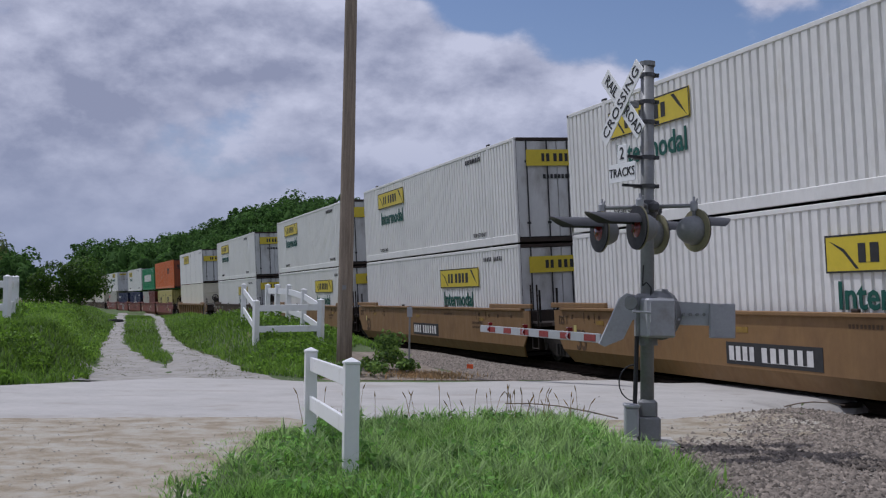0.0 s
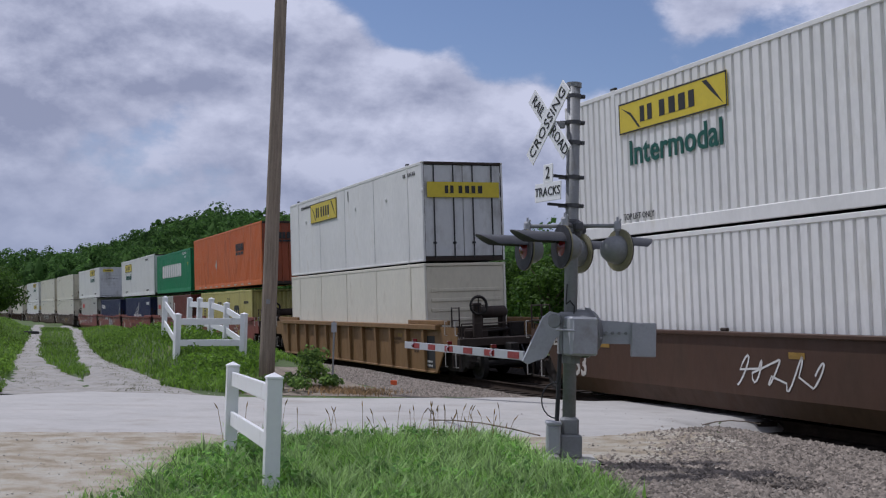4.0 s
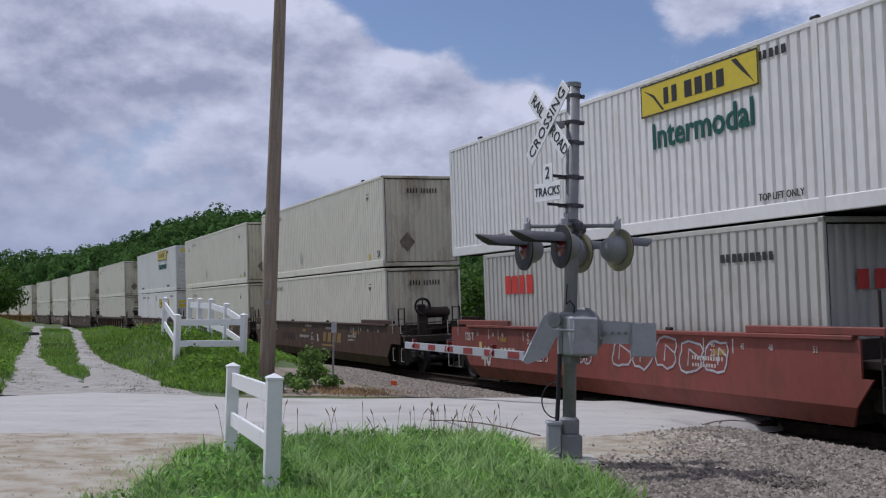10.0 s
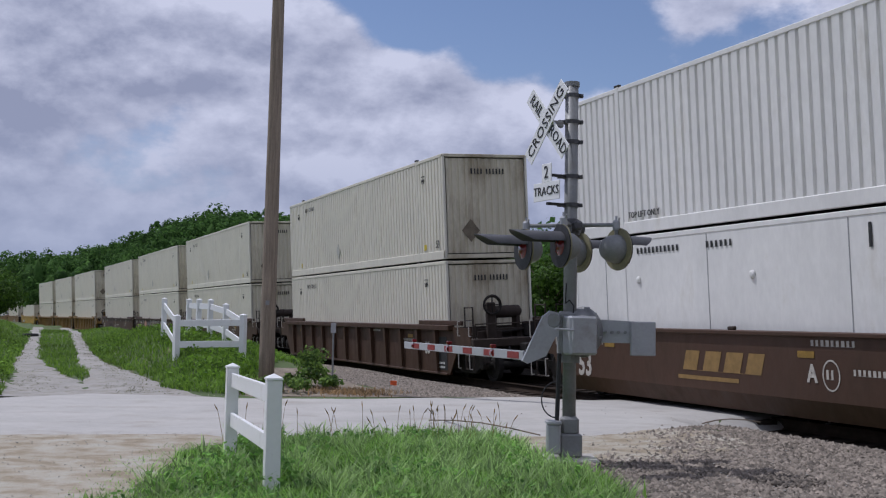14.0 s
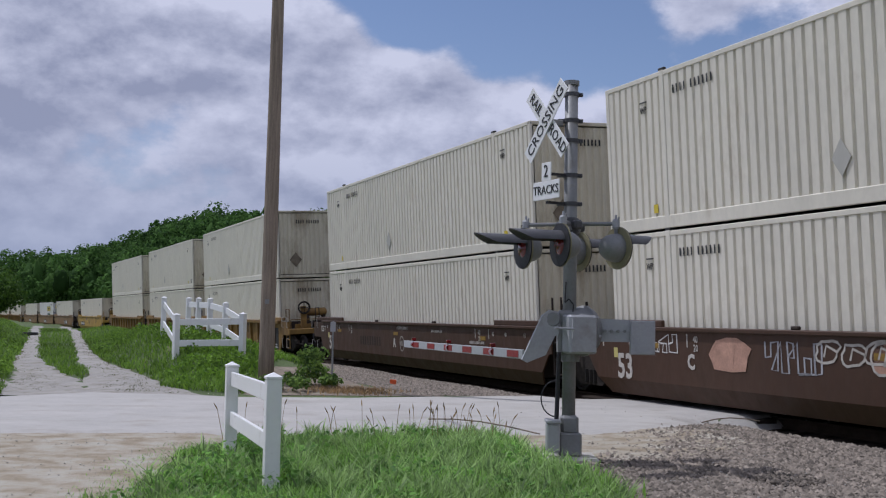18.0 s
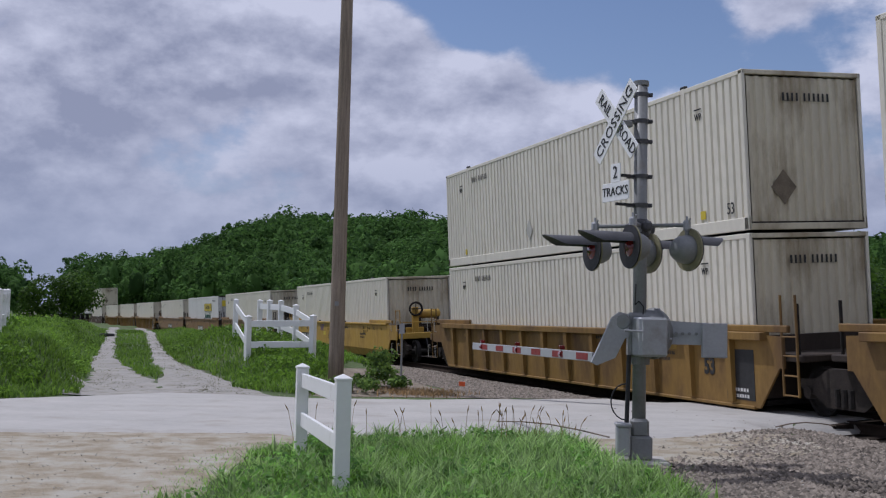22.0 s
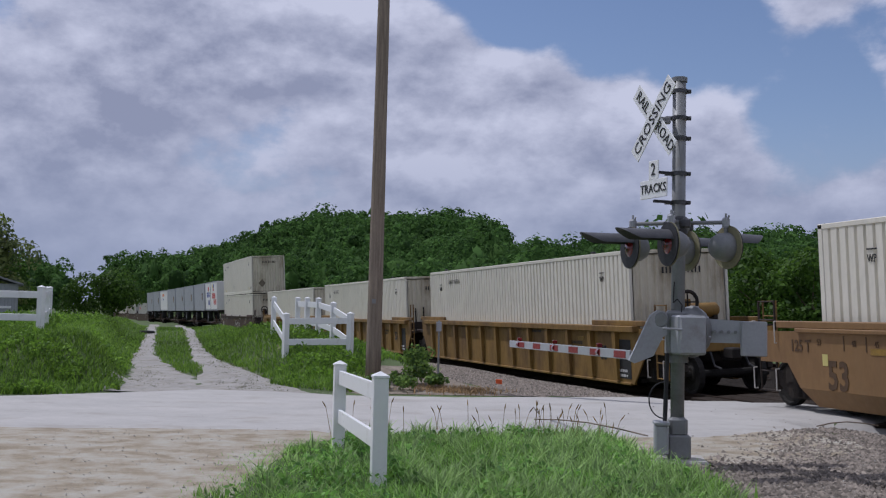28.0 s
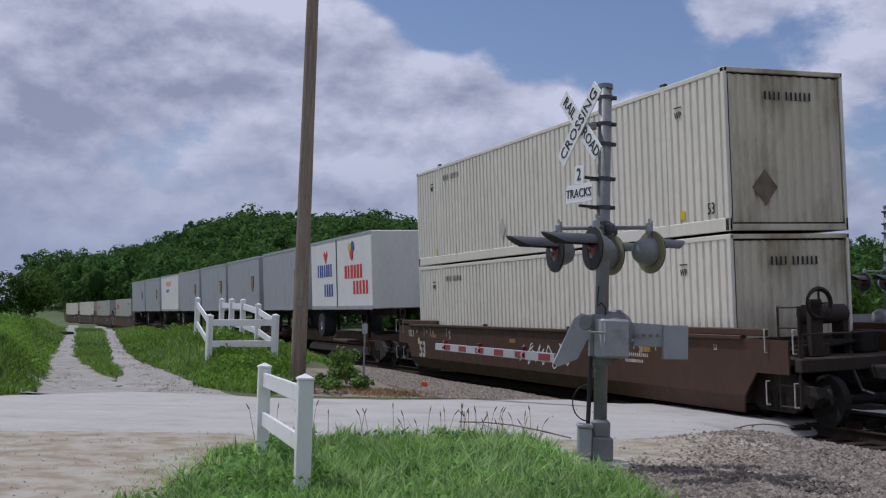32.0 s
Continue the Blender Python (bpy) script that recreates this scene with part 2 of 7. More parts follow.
M_BARK = mat("bark", (0.11, 0.085, 0.06), 0.95, spread=0.3, scale=5, stretch=(3, 3, 0.5), bump=0.03, bump_scale=10)

# ---- shapes ----
class Shape:
    """Collects faces for one mesh; m places what is added next."""

    def __init__(self):
        self.v, self.f, self.m = [], [], Matrix()

    def add(self, verts, faces):
        k = len(self.v)
        self.v += [tuple(self.m @ Vector(p)) for p in verts]
        self.f += [tuple(k + i for i in f) for f in faces]
        return self

    def box(self, x0, x1, y0, y1, z0, z1, b=0.0):
        """A box; b chamfers all its edges."""
        if b <= 0:
            v = [(x, y, z) for x in (x0, x1) for y in (y0, y1) for z in (z0, z1)]
            return self.add(v, [(0, 1, 3, 2), (4, 6, 7, 5), (0, 4, 5, 1), (2, 3, 7, 6), (0, 2, 6, 4), (1, 5, 7, 3)])
        b = min(b, (x1 - x0) * 0.45, (y1 - y0) * 0.45, (z1 - z0) * 0.45)
        v, at = [], {}
        for i, x in enumerate((x0, x1)):
            for j, y in enumerate((y0, y1)):
                for k, z in enumerate((z0, z1)):
                    ix, iy, iz = (b, -b)[i], (b, -b)[j], (b, -b)[k]
                    for a, p in enumerate(((x, y + iy, z + iz), (x + ix, y, z + iz), (x + ix, y + iy, z))):
                        at[i, j, k, a] = len(v)
                        v.append(p)
        f = []
        for s in (0, 1):
            f.append([at[s, j, k, 0] for j, k in ((0, 0), (0, 1), (1, 1), (1, 0))][:: 1 - 2 * s])
            f.append([at[i, s, k, 1] for i, k in ((0, 0), (1, 0), (1, 1), (0, 1))][:: 1 - 2 * s])
            f.append([at[i, j, s, 2] for i, j in ((0, 0), (0, 1), (1, 1), (1, 0))][:: 1 - 2 * s])
        for p in (0, 1):
            for q in (0, 1):
                e = 1 if p == q else -1
                f.append([at[p, q, 0, 0], at[p, q, 1, 0], at[p, q, 1, 1], at[p, q, 0, 1]][::e])
                f.append([at[p, 0, q, 2], at[p, 1, q, 2], at[p, 1, q, 0], at[p, 0, q, 0]][::e])
                f.append([at[0, p, q, 1], at[1, p, q, 1], at[1, p, q, 2], at[0, p, q, 2]][::e])
        for i in (0, 1):
            for j in (0, 1):
                for k in (0, 1):
                    f.append([at[i, j, k, 0], at[i, j, k, 1], at[i, j, k, 2]][:: 1 if (i + j + k) % 2 == 0 else -1])
        return self.add(v, f)

    def tube(self, a, b, r0, r1=None, n=10, caps=True):
        """A round bar from a to b."""
        r1 = r0 if r1 is None else r1
        a, b = Vector(a), Vector(b)
        q = (b - a).to_track_quat("Z", "Y")
        v = []
        for c, r in ((a, r0), (b, r1)):
            v += [tuple(c + q @ Vector((r * math.cos(2 * math.pi * i / n), r * math.sin(2 * math.pi * i / n), 0))) for i in range(n)]
        f = [(i, (i + 1) % n, n + (i + 1) % n, n + i) for i in range(n)]
        if caps:
            f += [tuple(range(n))[::-1], tuple(range(n, 2 * n))]
        return self.add(v, f)

    def chain(self, pts, r, n=7):
        for a, b in zip(pts, pts[1:]):
            self.tube(a, b, r, r, n)
        return self

    def lathe(self, prof, axis="X", n=18):
        """Turns (along, radius) pairs round an axis."""
        v, f = [], []
        for a, r in prof:
            for i in range(n):
                c, s = r * math.cos(2 * math.pi * i / n), r * math.sin(2 * math.pi * i / n)
                v.append((a, c, s) if axis == "X" else (c, a, s) if axis == "Y" else (c, s, a))
        for k in range(len(prof) - 1):
            f += [(k * n + i, k * n + (i + 1) % n, (k + 1) * n + (i + 1) % n, (k + 1) * n + i) for i in range(n)]
        return self.add(v, f)

    def prism(self, outline, y0, y1, axis="Y"):
        """An outline in x, z drawn out from y0 to y1."""
        n = len(outline)
        mk = {"Y": lambda a, b, d: (a, d, b), "X": lambda a, b, d: (d, a, b), "Z": lambda a, b, d: (a, b, d)}[axis]
        v = [mk(a, b, y0) for a, b in outline] + [mk(a, b, y1) for a, b in outline]
        f = [tuple(range(n)), tuple(range(n, 2 * n))[::-1]] + [(i, n + i, n + (i + 1) % n, (i + 1) % n) for i in range(n)]
        return self.add(v, f)

    def mesh(self, name):
        me = bpy.data.meshes.new(name)
        me.from_pydata(self.v, [], self.f)
        me.validate()
        return me


def part(name, shape, material, parent=None, label="", at=None, smooth=False, fix=True):
    """Links a shape as one mesh object, under a thing where one is given."""
    me = shape if isinstance(shape, bpy.types.Mesh) else shape.mesh(name)
    if fix and not isinstance(shape, bpy.types.Mesh):
        b = bmesh.new()
        b.from_mesh(me)
        bmesh.ops.recalc_face_normals(b, faces=b.faces)
        b.to_mesh(me)
        b.free()
    if not me.materials:
        me.materials.append(material)
    if smooth:
        me.polygons.foreach_set("use_smooth", [True] * len(me.polygons))
    ob = new(name, me)
    ob.parent = parent
    if at is not None:
        ob.matrix_basis = at
    return tagged(ob, label) if label else ob


def thing(name, label, category, group="", m=None, kind=""):
    ob = new(name)
    ob.empty_display_size = 0.2
    if m is not None:
        ob.matrix_basis = m
    return tagged(ob, label, category, group, kind)


WORDS = {}


def letters(name, text, size, material, parent, at, squeeze=1.0, label="", depth=0.004, align="CENTER", bold=0.0):
    """Raised lettering as a mesh; stands in its own x, y plane."""
    key = (text, size, material.name, squeeze, depth, align, bold)
    if key in WORDS:
        return part(name, WORDS[key], material, parent, label, at)
    c = bpy.data.curves.new(name, "FONT")
    c.body, c.size, c.extrude, c.align_x, c.align_y = text, size, depth, align, "CENTER"
    c.resolution_u, c.offset = 2, bold
    o = bpy.data.objects.new(name, c)
    scene.collection.objects.link(o)
    me = bpy.data.meshes.new_from_object(o.evaluated_get(bpy.context.evaluated_depsgraph_get()))
    bpy.data.objects.remove(o)
    for v in me.vertices:
        v.co.x *= squeeze
    me.materials.clear()
    me.materials.append(material)
    WORDS[key] = me
    return part(name, me, material, parent, label, at)


def raw_mesh(name, verts, faces, per):
    """A large mesh from arrays: faces with per corners each."""
    me = bpy.data.meshes.new(name)
    nv, nf = len(verts), len(faces)
    me.vertices.add(nv)
    me.vertices.foreach_set("co", np.asarray(verts, dtype=np.float32).ravel())
    me.loops.add(nf * per)
    me.loops.foreach_set("vertex_index", np.asarray(faces, dtype=np.int32).ravel())
    me.polygons.add(nf)
    me.polygons.foreach_set("loop_start", np.arange(0, nf * per, per, dtype=np.int32))
    me.update(calc_edges=True)
    return me


# ---- the line of the track ----
TRACK_X, TRACK_Y, TRACK_Z = 4.067, 23.66, 0.016
HEADING, BEND, BEND_RATE, CANT, GRADE = radians(-67.67), -5.714e-4, -1.2935e-6, radians(3.29), 0.00236


def _line():
    """The track's centre: place and heading by metres along it; the train runs towards growing metres."""
    rows = {}
    for sign in (1, -1):
        x, y, h, s, step = TRACK_X, TRACK_Y, HEADING, 0.0, 1.0
        while abs(s) <= 800:
            rows[round(s)] = (x, y, h)
            k = BEND + BEND_RATE * max(-320, min(30, s + sign * 0.5))
            if s < -235:
                k = -1.6e-3 * min(1.0, (-235 - s) / 60)
            if abs(s) > 460:
                k = 0.0
            mid = h + sign * k * step / 2
            x, y = x + sign * step * math.cos(mid), y + sign * step * math.sin(mid)
            h, s = h + sign * k * step, s + sign * step
    return rows


LINE = _line()
LINE_PTS = np.array([LINE[s][:2] for s in range(-800, 801)])


def rail_z(s):
    return TRACK_Z + GRADE * max(-250, min(250, s))


def on_track(s, side=0.0, up=0.0):
    """The pose of what stands on the track at s: x forward, y away from the road's near side, z up, leaning with the cant."""
    a = math.floor(s)
    f = s - a
    (x0, y0, h0), (x1, y1, h1) = LINE[a], LINE[a + 1]
    h = h0 + (h1 - h0) * f
    m = Matrix.Translation((x0 + (x1 - x0) * f, y0 + (y1 - y0) * f, rail_z(s))) @ Matrix.Rotation(h, 4, "Z") @ Matrix.Rotation(CANT, 4, "X")
    return m @ Matrix.Translation((0, side, up))


def track_frame(x, y):
    """Metres along the track and metres to its far side, for arrays of places."""
    p = np.stack([np.ravel(x), np.ravel(y)], 1)
    near = np.zeros(len(p), int)
    for k in range(0, len(p), 4000):
        d = ((p[k:k + 4000, None, :] - LINE_PTS[None, ::4, :]) ** 2).sum(2)
        near[k:k + 4000] = d.argmin(1) * 4
    hs = np.array([LINE[s][2] for s in range(-800, 801)])
    q = p - LINE_PTS[near]
    h = hs[near]
    along = near - 800 + q[:, 0] * np.cos(h) + q[:, 1] * np.sin(h)
    off = -q[:, 0] * np.sin(h) + q[:, 1] * np.cos(h)
    return along.reshape(np.shape(x)), off.reshape(np.shape(x))


def ease(x, a, b):
    t = np.clip((x - a) / (b - a), 0, 1)
    return t * t * (3 - 2 * t)


def lane_x(y):
    """The middle of the farm lane that runs off from the road."""
    return -7.1 - (y - 20.5) * 0.362 + 0.45 * (1 - ease(y, 22.5, 31))


def ground_z(x, y):
    """The lie of the land."""
    x, y = np.asarray(x, float), np.asarray(y, float)
    s, off = track_frame(x, y)
    z = np.zeros_like(x) + 0.03 * np.sin(x * 0.7) * np.cos(y * 0.5) * ease(np.abs(y - 17), 3.5, 6)
    lane = np.abs(x - lane_x(y))
    # grass banks beside the lane, beyond the road
    z += 0.020 * (np.clip(y, 20.5, 50) - 20.5) * (1 - ease(y, 54, 80)) * ease(-off, 3.5, 8.0)
    bank = (1 - ease(y, 45, 85)) * ease(lane, 1.45, 2.6)
    right = ease(-off, 4.0, 8.0)
    z += bank * np.where(x > lane_x(y), 0.8 * right * ease(y, 20.6, 28.3) * (1 - 0.7 * ease(y, 30, 44)), 0.95 * ease(y, 18.6 + np.clip(x + 8, -9, 1) * 0.3, 21.9) * (1 - 0.45 * ease(y, 31, 46)))
    # railway bed
    bed = rail_z(0) + GRADE * np.clip(s, -250, 250) - 0.5
    bed = bed + 0.9 * ease(off, 5.4, 6.2) * ease(y, 22.2, 23.5)
    shift = 0.3 * ease(s, 5.0, 7.5)
    w = ease(off + shift, -2.95, -2.3) * (1 - ease(off, 7.5, 10))
    crossing = (1 - ease(s, 5.6, 6.6)) * (1 - ease(y, 21.4, 22.4)) * (1 - ease(np.abs(off), 12, 16))
    z = z * (1 - w) + bed * w + 0.44 * w * crossing
    # heaped stone along the track, this side of the crossing
    z = z + 0.075 * ease(off, -5.6, -3.6) * (1 - ease(off, -3.25, -2.6)) * ease(s, 6.4, 8.0) * (1 - ease(s, 24, 40))
    # the wooded ridge behind, by bearing
    far, bearing = np.hypot(x, y), np.degrees(np.arctan2(x, y))
    crest = 330 * np.tan(np.radians(np.interp(bearing, RIDGE_BEARING, RIDGE_ANGLE))) - 9.5
    hill = np.maximum(crest, 0) * ease(far, 90, 320) * ease(off, 12, 48) * (1 - ease(np.abs(bearing), 50, 75)) * (1 - 0.8 * ease(far, 380, 800))
    return z + hill


RIDGE_BEARING = [-60, -26, -24.5, -22.5, -20, -19, -18.4, -17.1, -15.3, -13.8, -11.6, -10, -6.9, -6, -4.2, -2.7, -1.9, -0.6, 0.9, 2.3, 8, 12, 60]
RIDGE_ANGLE = [2.7, 2.8, 2.4, 3.1, 3.45, 3.3, 3.45, 4.05, 4.5, 4.8, 5.15, 5.05, 5.05, 5.3, 5.0, 4.6, 3.6, 3.8, 3.4, 3.9, 4.4, 4.3, 3.0]


def gz(x, y):
    return float(ground_z(np.array([x]), np.array([y]))[0])

# ---- ground, road, lane and track bed ----
def ground_sheet():
    def axis(lo, hi, step, far):
        inner = np.arange(lo, hi + 0.01, step)
        grow = np.cumsum(step * 1.17 ** np.arange(1, 60))
        a, b = lo - grow[grow < far], hi + grow[grow < far]
        return np.concatenate([a[::-1], inner, b])
    xs, ys = axis(-22, 12, 0.28, 3500), axis(4, 50, 0.28, 3500)
    X, Y = np.meshgrid(xs, ys)
    Z = ground_z(X, Y)
    n, m = X.shape
    i = np.arange(n * m).reshape(n, m)
    f = np.stack([i[:-1, :-1], i[:-1, 1:], i[1:, 1:], i[1:, :-1]], -1).reshape(-1, 4)
    me = raw_mesh("ground", np.stack([X, Y, Z], -1).reshape(-1, 3), f, 4)
    tagged(part("ground", me, M_GROUND, smooth=True), "uneven green turf with bare soil showing", "ground", kind="structure")


def strip(name, left, right, lift, material, label, category, across=10, seg=0.35, wob=0.12, seed=1):
    """A ribbon laid on the ground between two edge lines, with ragged edges."""
    def fine(line):
        pts = [Vector(p) for p in line]
        d = [0]
        for a, b in zip(pts, pts[1:]):
            d.append(d[-1] + (b - a).length)
        return pts, d
    (lp, ld), (rp, rd) = fine(left), fine(right)
    n = max(4, int(max(ld[-1], rd[-1]) / seg))

    def at(pts, d, u):
        t = u * d[-1]
        for k in range(len(pts) - 1):
            if t <= d[k + 1] or k == len(pts) - 2:
                return pts[k].lerp(pts[k + 1], (t - d[k]) / max(1e-6, d[k + 1] - d[k]))
    V = []
    for k in range(n + 1):
        a, b = at(lp, ld, k / n), at(rp, rd, k / n)
        w = (b - a).normalized() if (b - a).length > 0 else Vector((1, 0))
        a = a + w * wob * (noise.noise((a.x * 1.3, a.y * 1.3, seed)) + 0.3 * noise.noise((a.x * 2.6, a.y * 2.6, seed)))
        b = b + w * wob * (noise.noise((b.x * 1.3, b.y * 1.3, seed + 7)) + 0.3 * noise.noise((b.x * 2.6, b.y * 2.6, seed)))
        for j in range(across + 1):
            V.append(tuple(a.lerp(b, j / across)))
    V = np.array(V)
    edge = np.abs((np.arange(len(V)) % (across + 1)) / across * 2 - 1)
    z = ground_z(V[:, 0], V[:, 1]) + np.where(edge > 0.99, -0.006, lift)
    z += np.array([0.008 * noise.noise((x * 2.2, y * 2.2, seed)) for x, y in V])
    i = np.arange(len(V)).reshape(n + 1, across + 1)
    f = np.stack([i[:-1, :-1], i[:-1, 1:], i[1:, 1:], i[1:, :-1]], -1).reshape(-1, 4)
    me = raw_mesh(name, np.column_stack([V, z]), f, 4)
    return tagged(part(name, me, material, smooth=True), label, category, kind="structure")


def lay_ground():
    ground_sheet()
    strip("road", [(-60, 8.5), (-20, 11.0), (-7, 12.7), (-3.4, 13.4), (-1.8, 13.8), (0.2, 13.8), (2.3, 14.2), (3.2, 15.0), (4.2, 16.3), (5.2, 17.5), (8, 18.6), (14, 20), (60, 24)],
          [(-60, 13.5), (-20, 15.6), (-12, 16.7), (-9.1, 17.7), (-7.9, 19.0), (-6.6, 20.6), (-5.2, 20.5), (-3.8, 20.1), (-1.9, 20.3), (0.5, 21.3), (2.5, 22.0), (8, 23.0), (14, 24), (60, 28)],
          0.035, M_ROAD, "pale crushed limestone gravel road with worn wheel paths", "road", across=16)
    strip("dirt_verge", [(-16, 7.5), (-6, 4.5), (-2.4, 7.6), (-2.45, 8.9), (-2.6, 9.9), (-2.75, 11.2), (-2.75, 12.2), (-2.4, 13.2)],
          [(-22, 11.6), (-14, 12.6), (-9, 13.2), (-7.5, 13.6), (-6.5, 13.9), (-5.3, 14.0), (-4.4, 14.1), (-3.4, 14.2)],
          0.02, M_DIRT, "bare tan dirt beside the gravel road", "dirt", across=18, wob=0.25, seed=4)
    strip("dirt_apron", [(0.9, 12.6), (0.95, 11.6), (1.4, 11.5), (1.9, 11.5), (2.5, 11.9)], [(0.8, 14.5), (2.2, 14.8), (3.4, 15.4), (3.9, 14.6), (3.9, 13.2)],
          0.015, M_DIRT, "sandy dirt between road and ballast", "dirt", across=12, wob=0.3, seed=6)
    strip("dirt_bank", [(-3.9, 20.5), (-4.3, 22.0), (-4.0, 23.6), (-3.4, 25.5)], [(0.2, 21.0), (-0.6, 22.0), (-1.6, 23.2), (-2.4, 25.0)],
          0.012, mat("brown_soil", (0.20, 0.165, 0.125), 0.95, spread=0.25, scale=3, dirt=(0.31, 0.27, 0.21), dirt_amount=0.5, dirt_scale=2.5, bump=0.04, bump_scale=16), "bare brown soil round the foot of the pole", "dirt", across=8, wob=0.3, seed=15)
    strip("grit_apron", [(1.15, 11.6), (1.2, 11.2), (1.5, 10.5), (1.65, 9.5), (1.9, 7.0)], [(2.5, 12.2), (4.6, 14.6), (7.0, 14.5), (8.8, 10), (9.8, 7.0)],
          0.008, M_GRIT, "dark grit and fine stone beside the ballast", "grit", across=14, wob=0.25, seed=8)
    for k, way in enumerate((-1, 1)):
        outer, inner = [], []
        for y in (19.2, 20, 21, 22.2, 23.5, 25, 27, 30, 34, 38, 44, 50, 57, 65, 75, 85, 100, 115):
            outer.append((lane_x(y) + way * (float(np.interp(y, LANE_Y, LANE_OUT)) + (0.5 if way < 0 else 1.7) * math.exp(-(y - 19.2) / 1.3)), y))
            inner.append((lane_x(y) + way * (float(np.interp(y, LANE_Y, LANE_IN)) - 0.06), y))
        strip("lane_rut", outer if way < 0 else inner, inner if way < 0 else outer, 0.03, M_LANE, "worn gravel wheel track of a farm lane", "lane", across=6, wob=0.3, seed=11 + k)


LANE_Y = [19, 22.0, 23.2, 25, 27.5, 30, 33, 44, 80, 120]
LANE_OUT = [1.6, 1.6, 1.58, 1.5, 1.38, 1.22, 1.15, 1.15, 1.6, 2.0]
LANE_IN = [0.0, 0.0, 0.0, 0.3, 0.42, 0.52, 0.6, 0.68, 0.9, 1.0]
lay_ground()


def railway():
    """Two tracks on their ballast."""
    for k, (off, z) in enumerate(((0.0, 0.0), (4.6, 0.05))):
        prof = [(-2.6, -0.64), (-2.1, -0.5), (-1.5, -0.4), (-1.3, -0.2), (1.3, -0.19), (2.0, -0.24), (3.0, -0.6)]
        V, n = [], 0
        ss = [float(s) for s in range(-420, 160, 3)]
        for s in ss:
            m = on_track(s, off, z)
            V += [tuple(m @ Vector((0, a, b))) for a, b in prof]
        i = np.arange(len(V)).reshape(len(ss), len(prof))
        f = np.stack([i[:-1, :-1], i[1:, :-1], i[1:, 1:], i[:-1, 1:]], -1).reshape(-1, 4)
        tagged(part("track_bed", raw_mesh("track_bed", V, f, 4), M_BED), "crushed stone ballast shoulder, near-black with track shade in its colour", "ballast", kind="structure")
        line = thing("railway_track", "rusty steel rails, darkened for shade, on dark timber ties", "track", "the two tracks", kind="structure")
        for side in (-0.755, 0.755):
            V, prof = [], [(-0.07, -0.17), (-0.07, -0.155), (-0.012, -0.14), (-0.012, -0.04), (-0.036, -0.03), (-0.036, 0.0), (0.036, 0.0), (0.036, -0.03), (0.012, -0.04), (0.012, -0.14), (0.07, -0.155), (0.07, -0.17)]
            for s in ss:
                m = on_track(s, off + side, z)
                V += [tuple(m @ Vector((0, a, b))) for a, b in prof]
            i = np.arange(len(V)).reshape(len(ss), len(prof))
            f = np.stack([i[:-1, :-1], i[1:, :-1], i[1:, 1:], i[:-1, 1:]], -1).reshape(-1, 4)
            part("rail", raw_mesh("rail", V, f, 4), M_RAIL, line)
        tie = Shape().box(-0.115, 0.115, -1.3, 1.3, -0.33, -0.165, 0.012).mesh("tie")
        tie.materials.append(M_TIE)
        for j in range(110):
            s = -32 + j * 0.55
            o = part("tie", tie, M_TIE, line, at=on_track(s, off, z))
    deck = thing("crossing_deck", "weathered timber and gravel crossing planks between the rails", "crossing", kind="structure")
    for k in range(7):
        for o in (-0.45, 0.0, 0.45, -1.05, 1.05):
            part("plank", Shape().box(-0.4, 0.4, o - 0.2, o + 0.2, -0.16, -0.012, 0.01), M_TIE, deck, at=on_track(0.6 + k * 0.82, 0, 0))


railway()

# ---- roadside: fences, pole, signals ----
def rail_fence(points, label, rails=(0.30, 0.78), high=1.0, tops=True):
    """A white fence through its posts' feet (x, y)."""
    fence = thing("rail_fence", label, "fence", "white fences beside the lane")
    base = [Vector((x, y, gz(x, y))) for x, y in points]
    for k, b in enumerate(base):
        d = (base[min(k + 1, len(base) - 1)] - base[max(k - 1, 0)])
        turn = math.atan2(d.y, d.x)
        p = part("post", Shape().box(-0.064, 0.064, -0.064, 0.064, -0.35, high - 0.03, 0.006), M_WHITE, fence, at=Matrix.Translation(b) @ Matrix.Rotation(turn, 4, "Z"))
        cap = Shape().add([(-0.07, -0.07, high - 0.03), (0.07, -0.07, high - 0.03), (0.07, 0.07, high - 0.03), (-0.07, 0.07, high - 0.03), (-0.07, -0.07, high - 0.012), (0.07, -0.07, high - 0.012), (0.07, 0.07, high - 0.012), (-0.07, 0.07, high - 0.012), (0, 0, high + 0.025)],
                          [(3, 2, 1, 0), (0, 1, 5, 4), (1, 2, 6, 5), (2, 3, 7, 6), (3, 0, 4, 7), (4, 5, 8), (5, 6, 8), (6, 7, 8), (7, 4, 8)])
        part("post_cap", cap, M_WHITE, p)
    for a, b in zip(base, base[1:]):
        w = b - a
        for r in rails:
            m = Matrix.Translation((a + b) / 2 + Vector((0, 0, r * high))) @ Matrix.Rotation(math.atan2(w.y, w.x), 4, "Z") @ Matrix.Rotation(-math.asin(w.z / w.length), 4, "Y")
            part("rail", Shape().box(-w.length / 2 + 0.06, w.length / 2 - 0.06, -0.019, 0.019, -0.075, 0.075, 0.005), M_WHITE, fence, at=m)


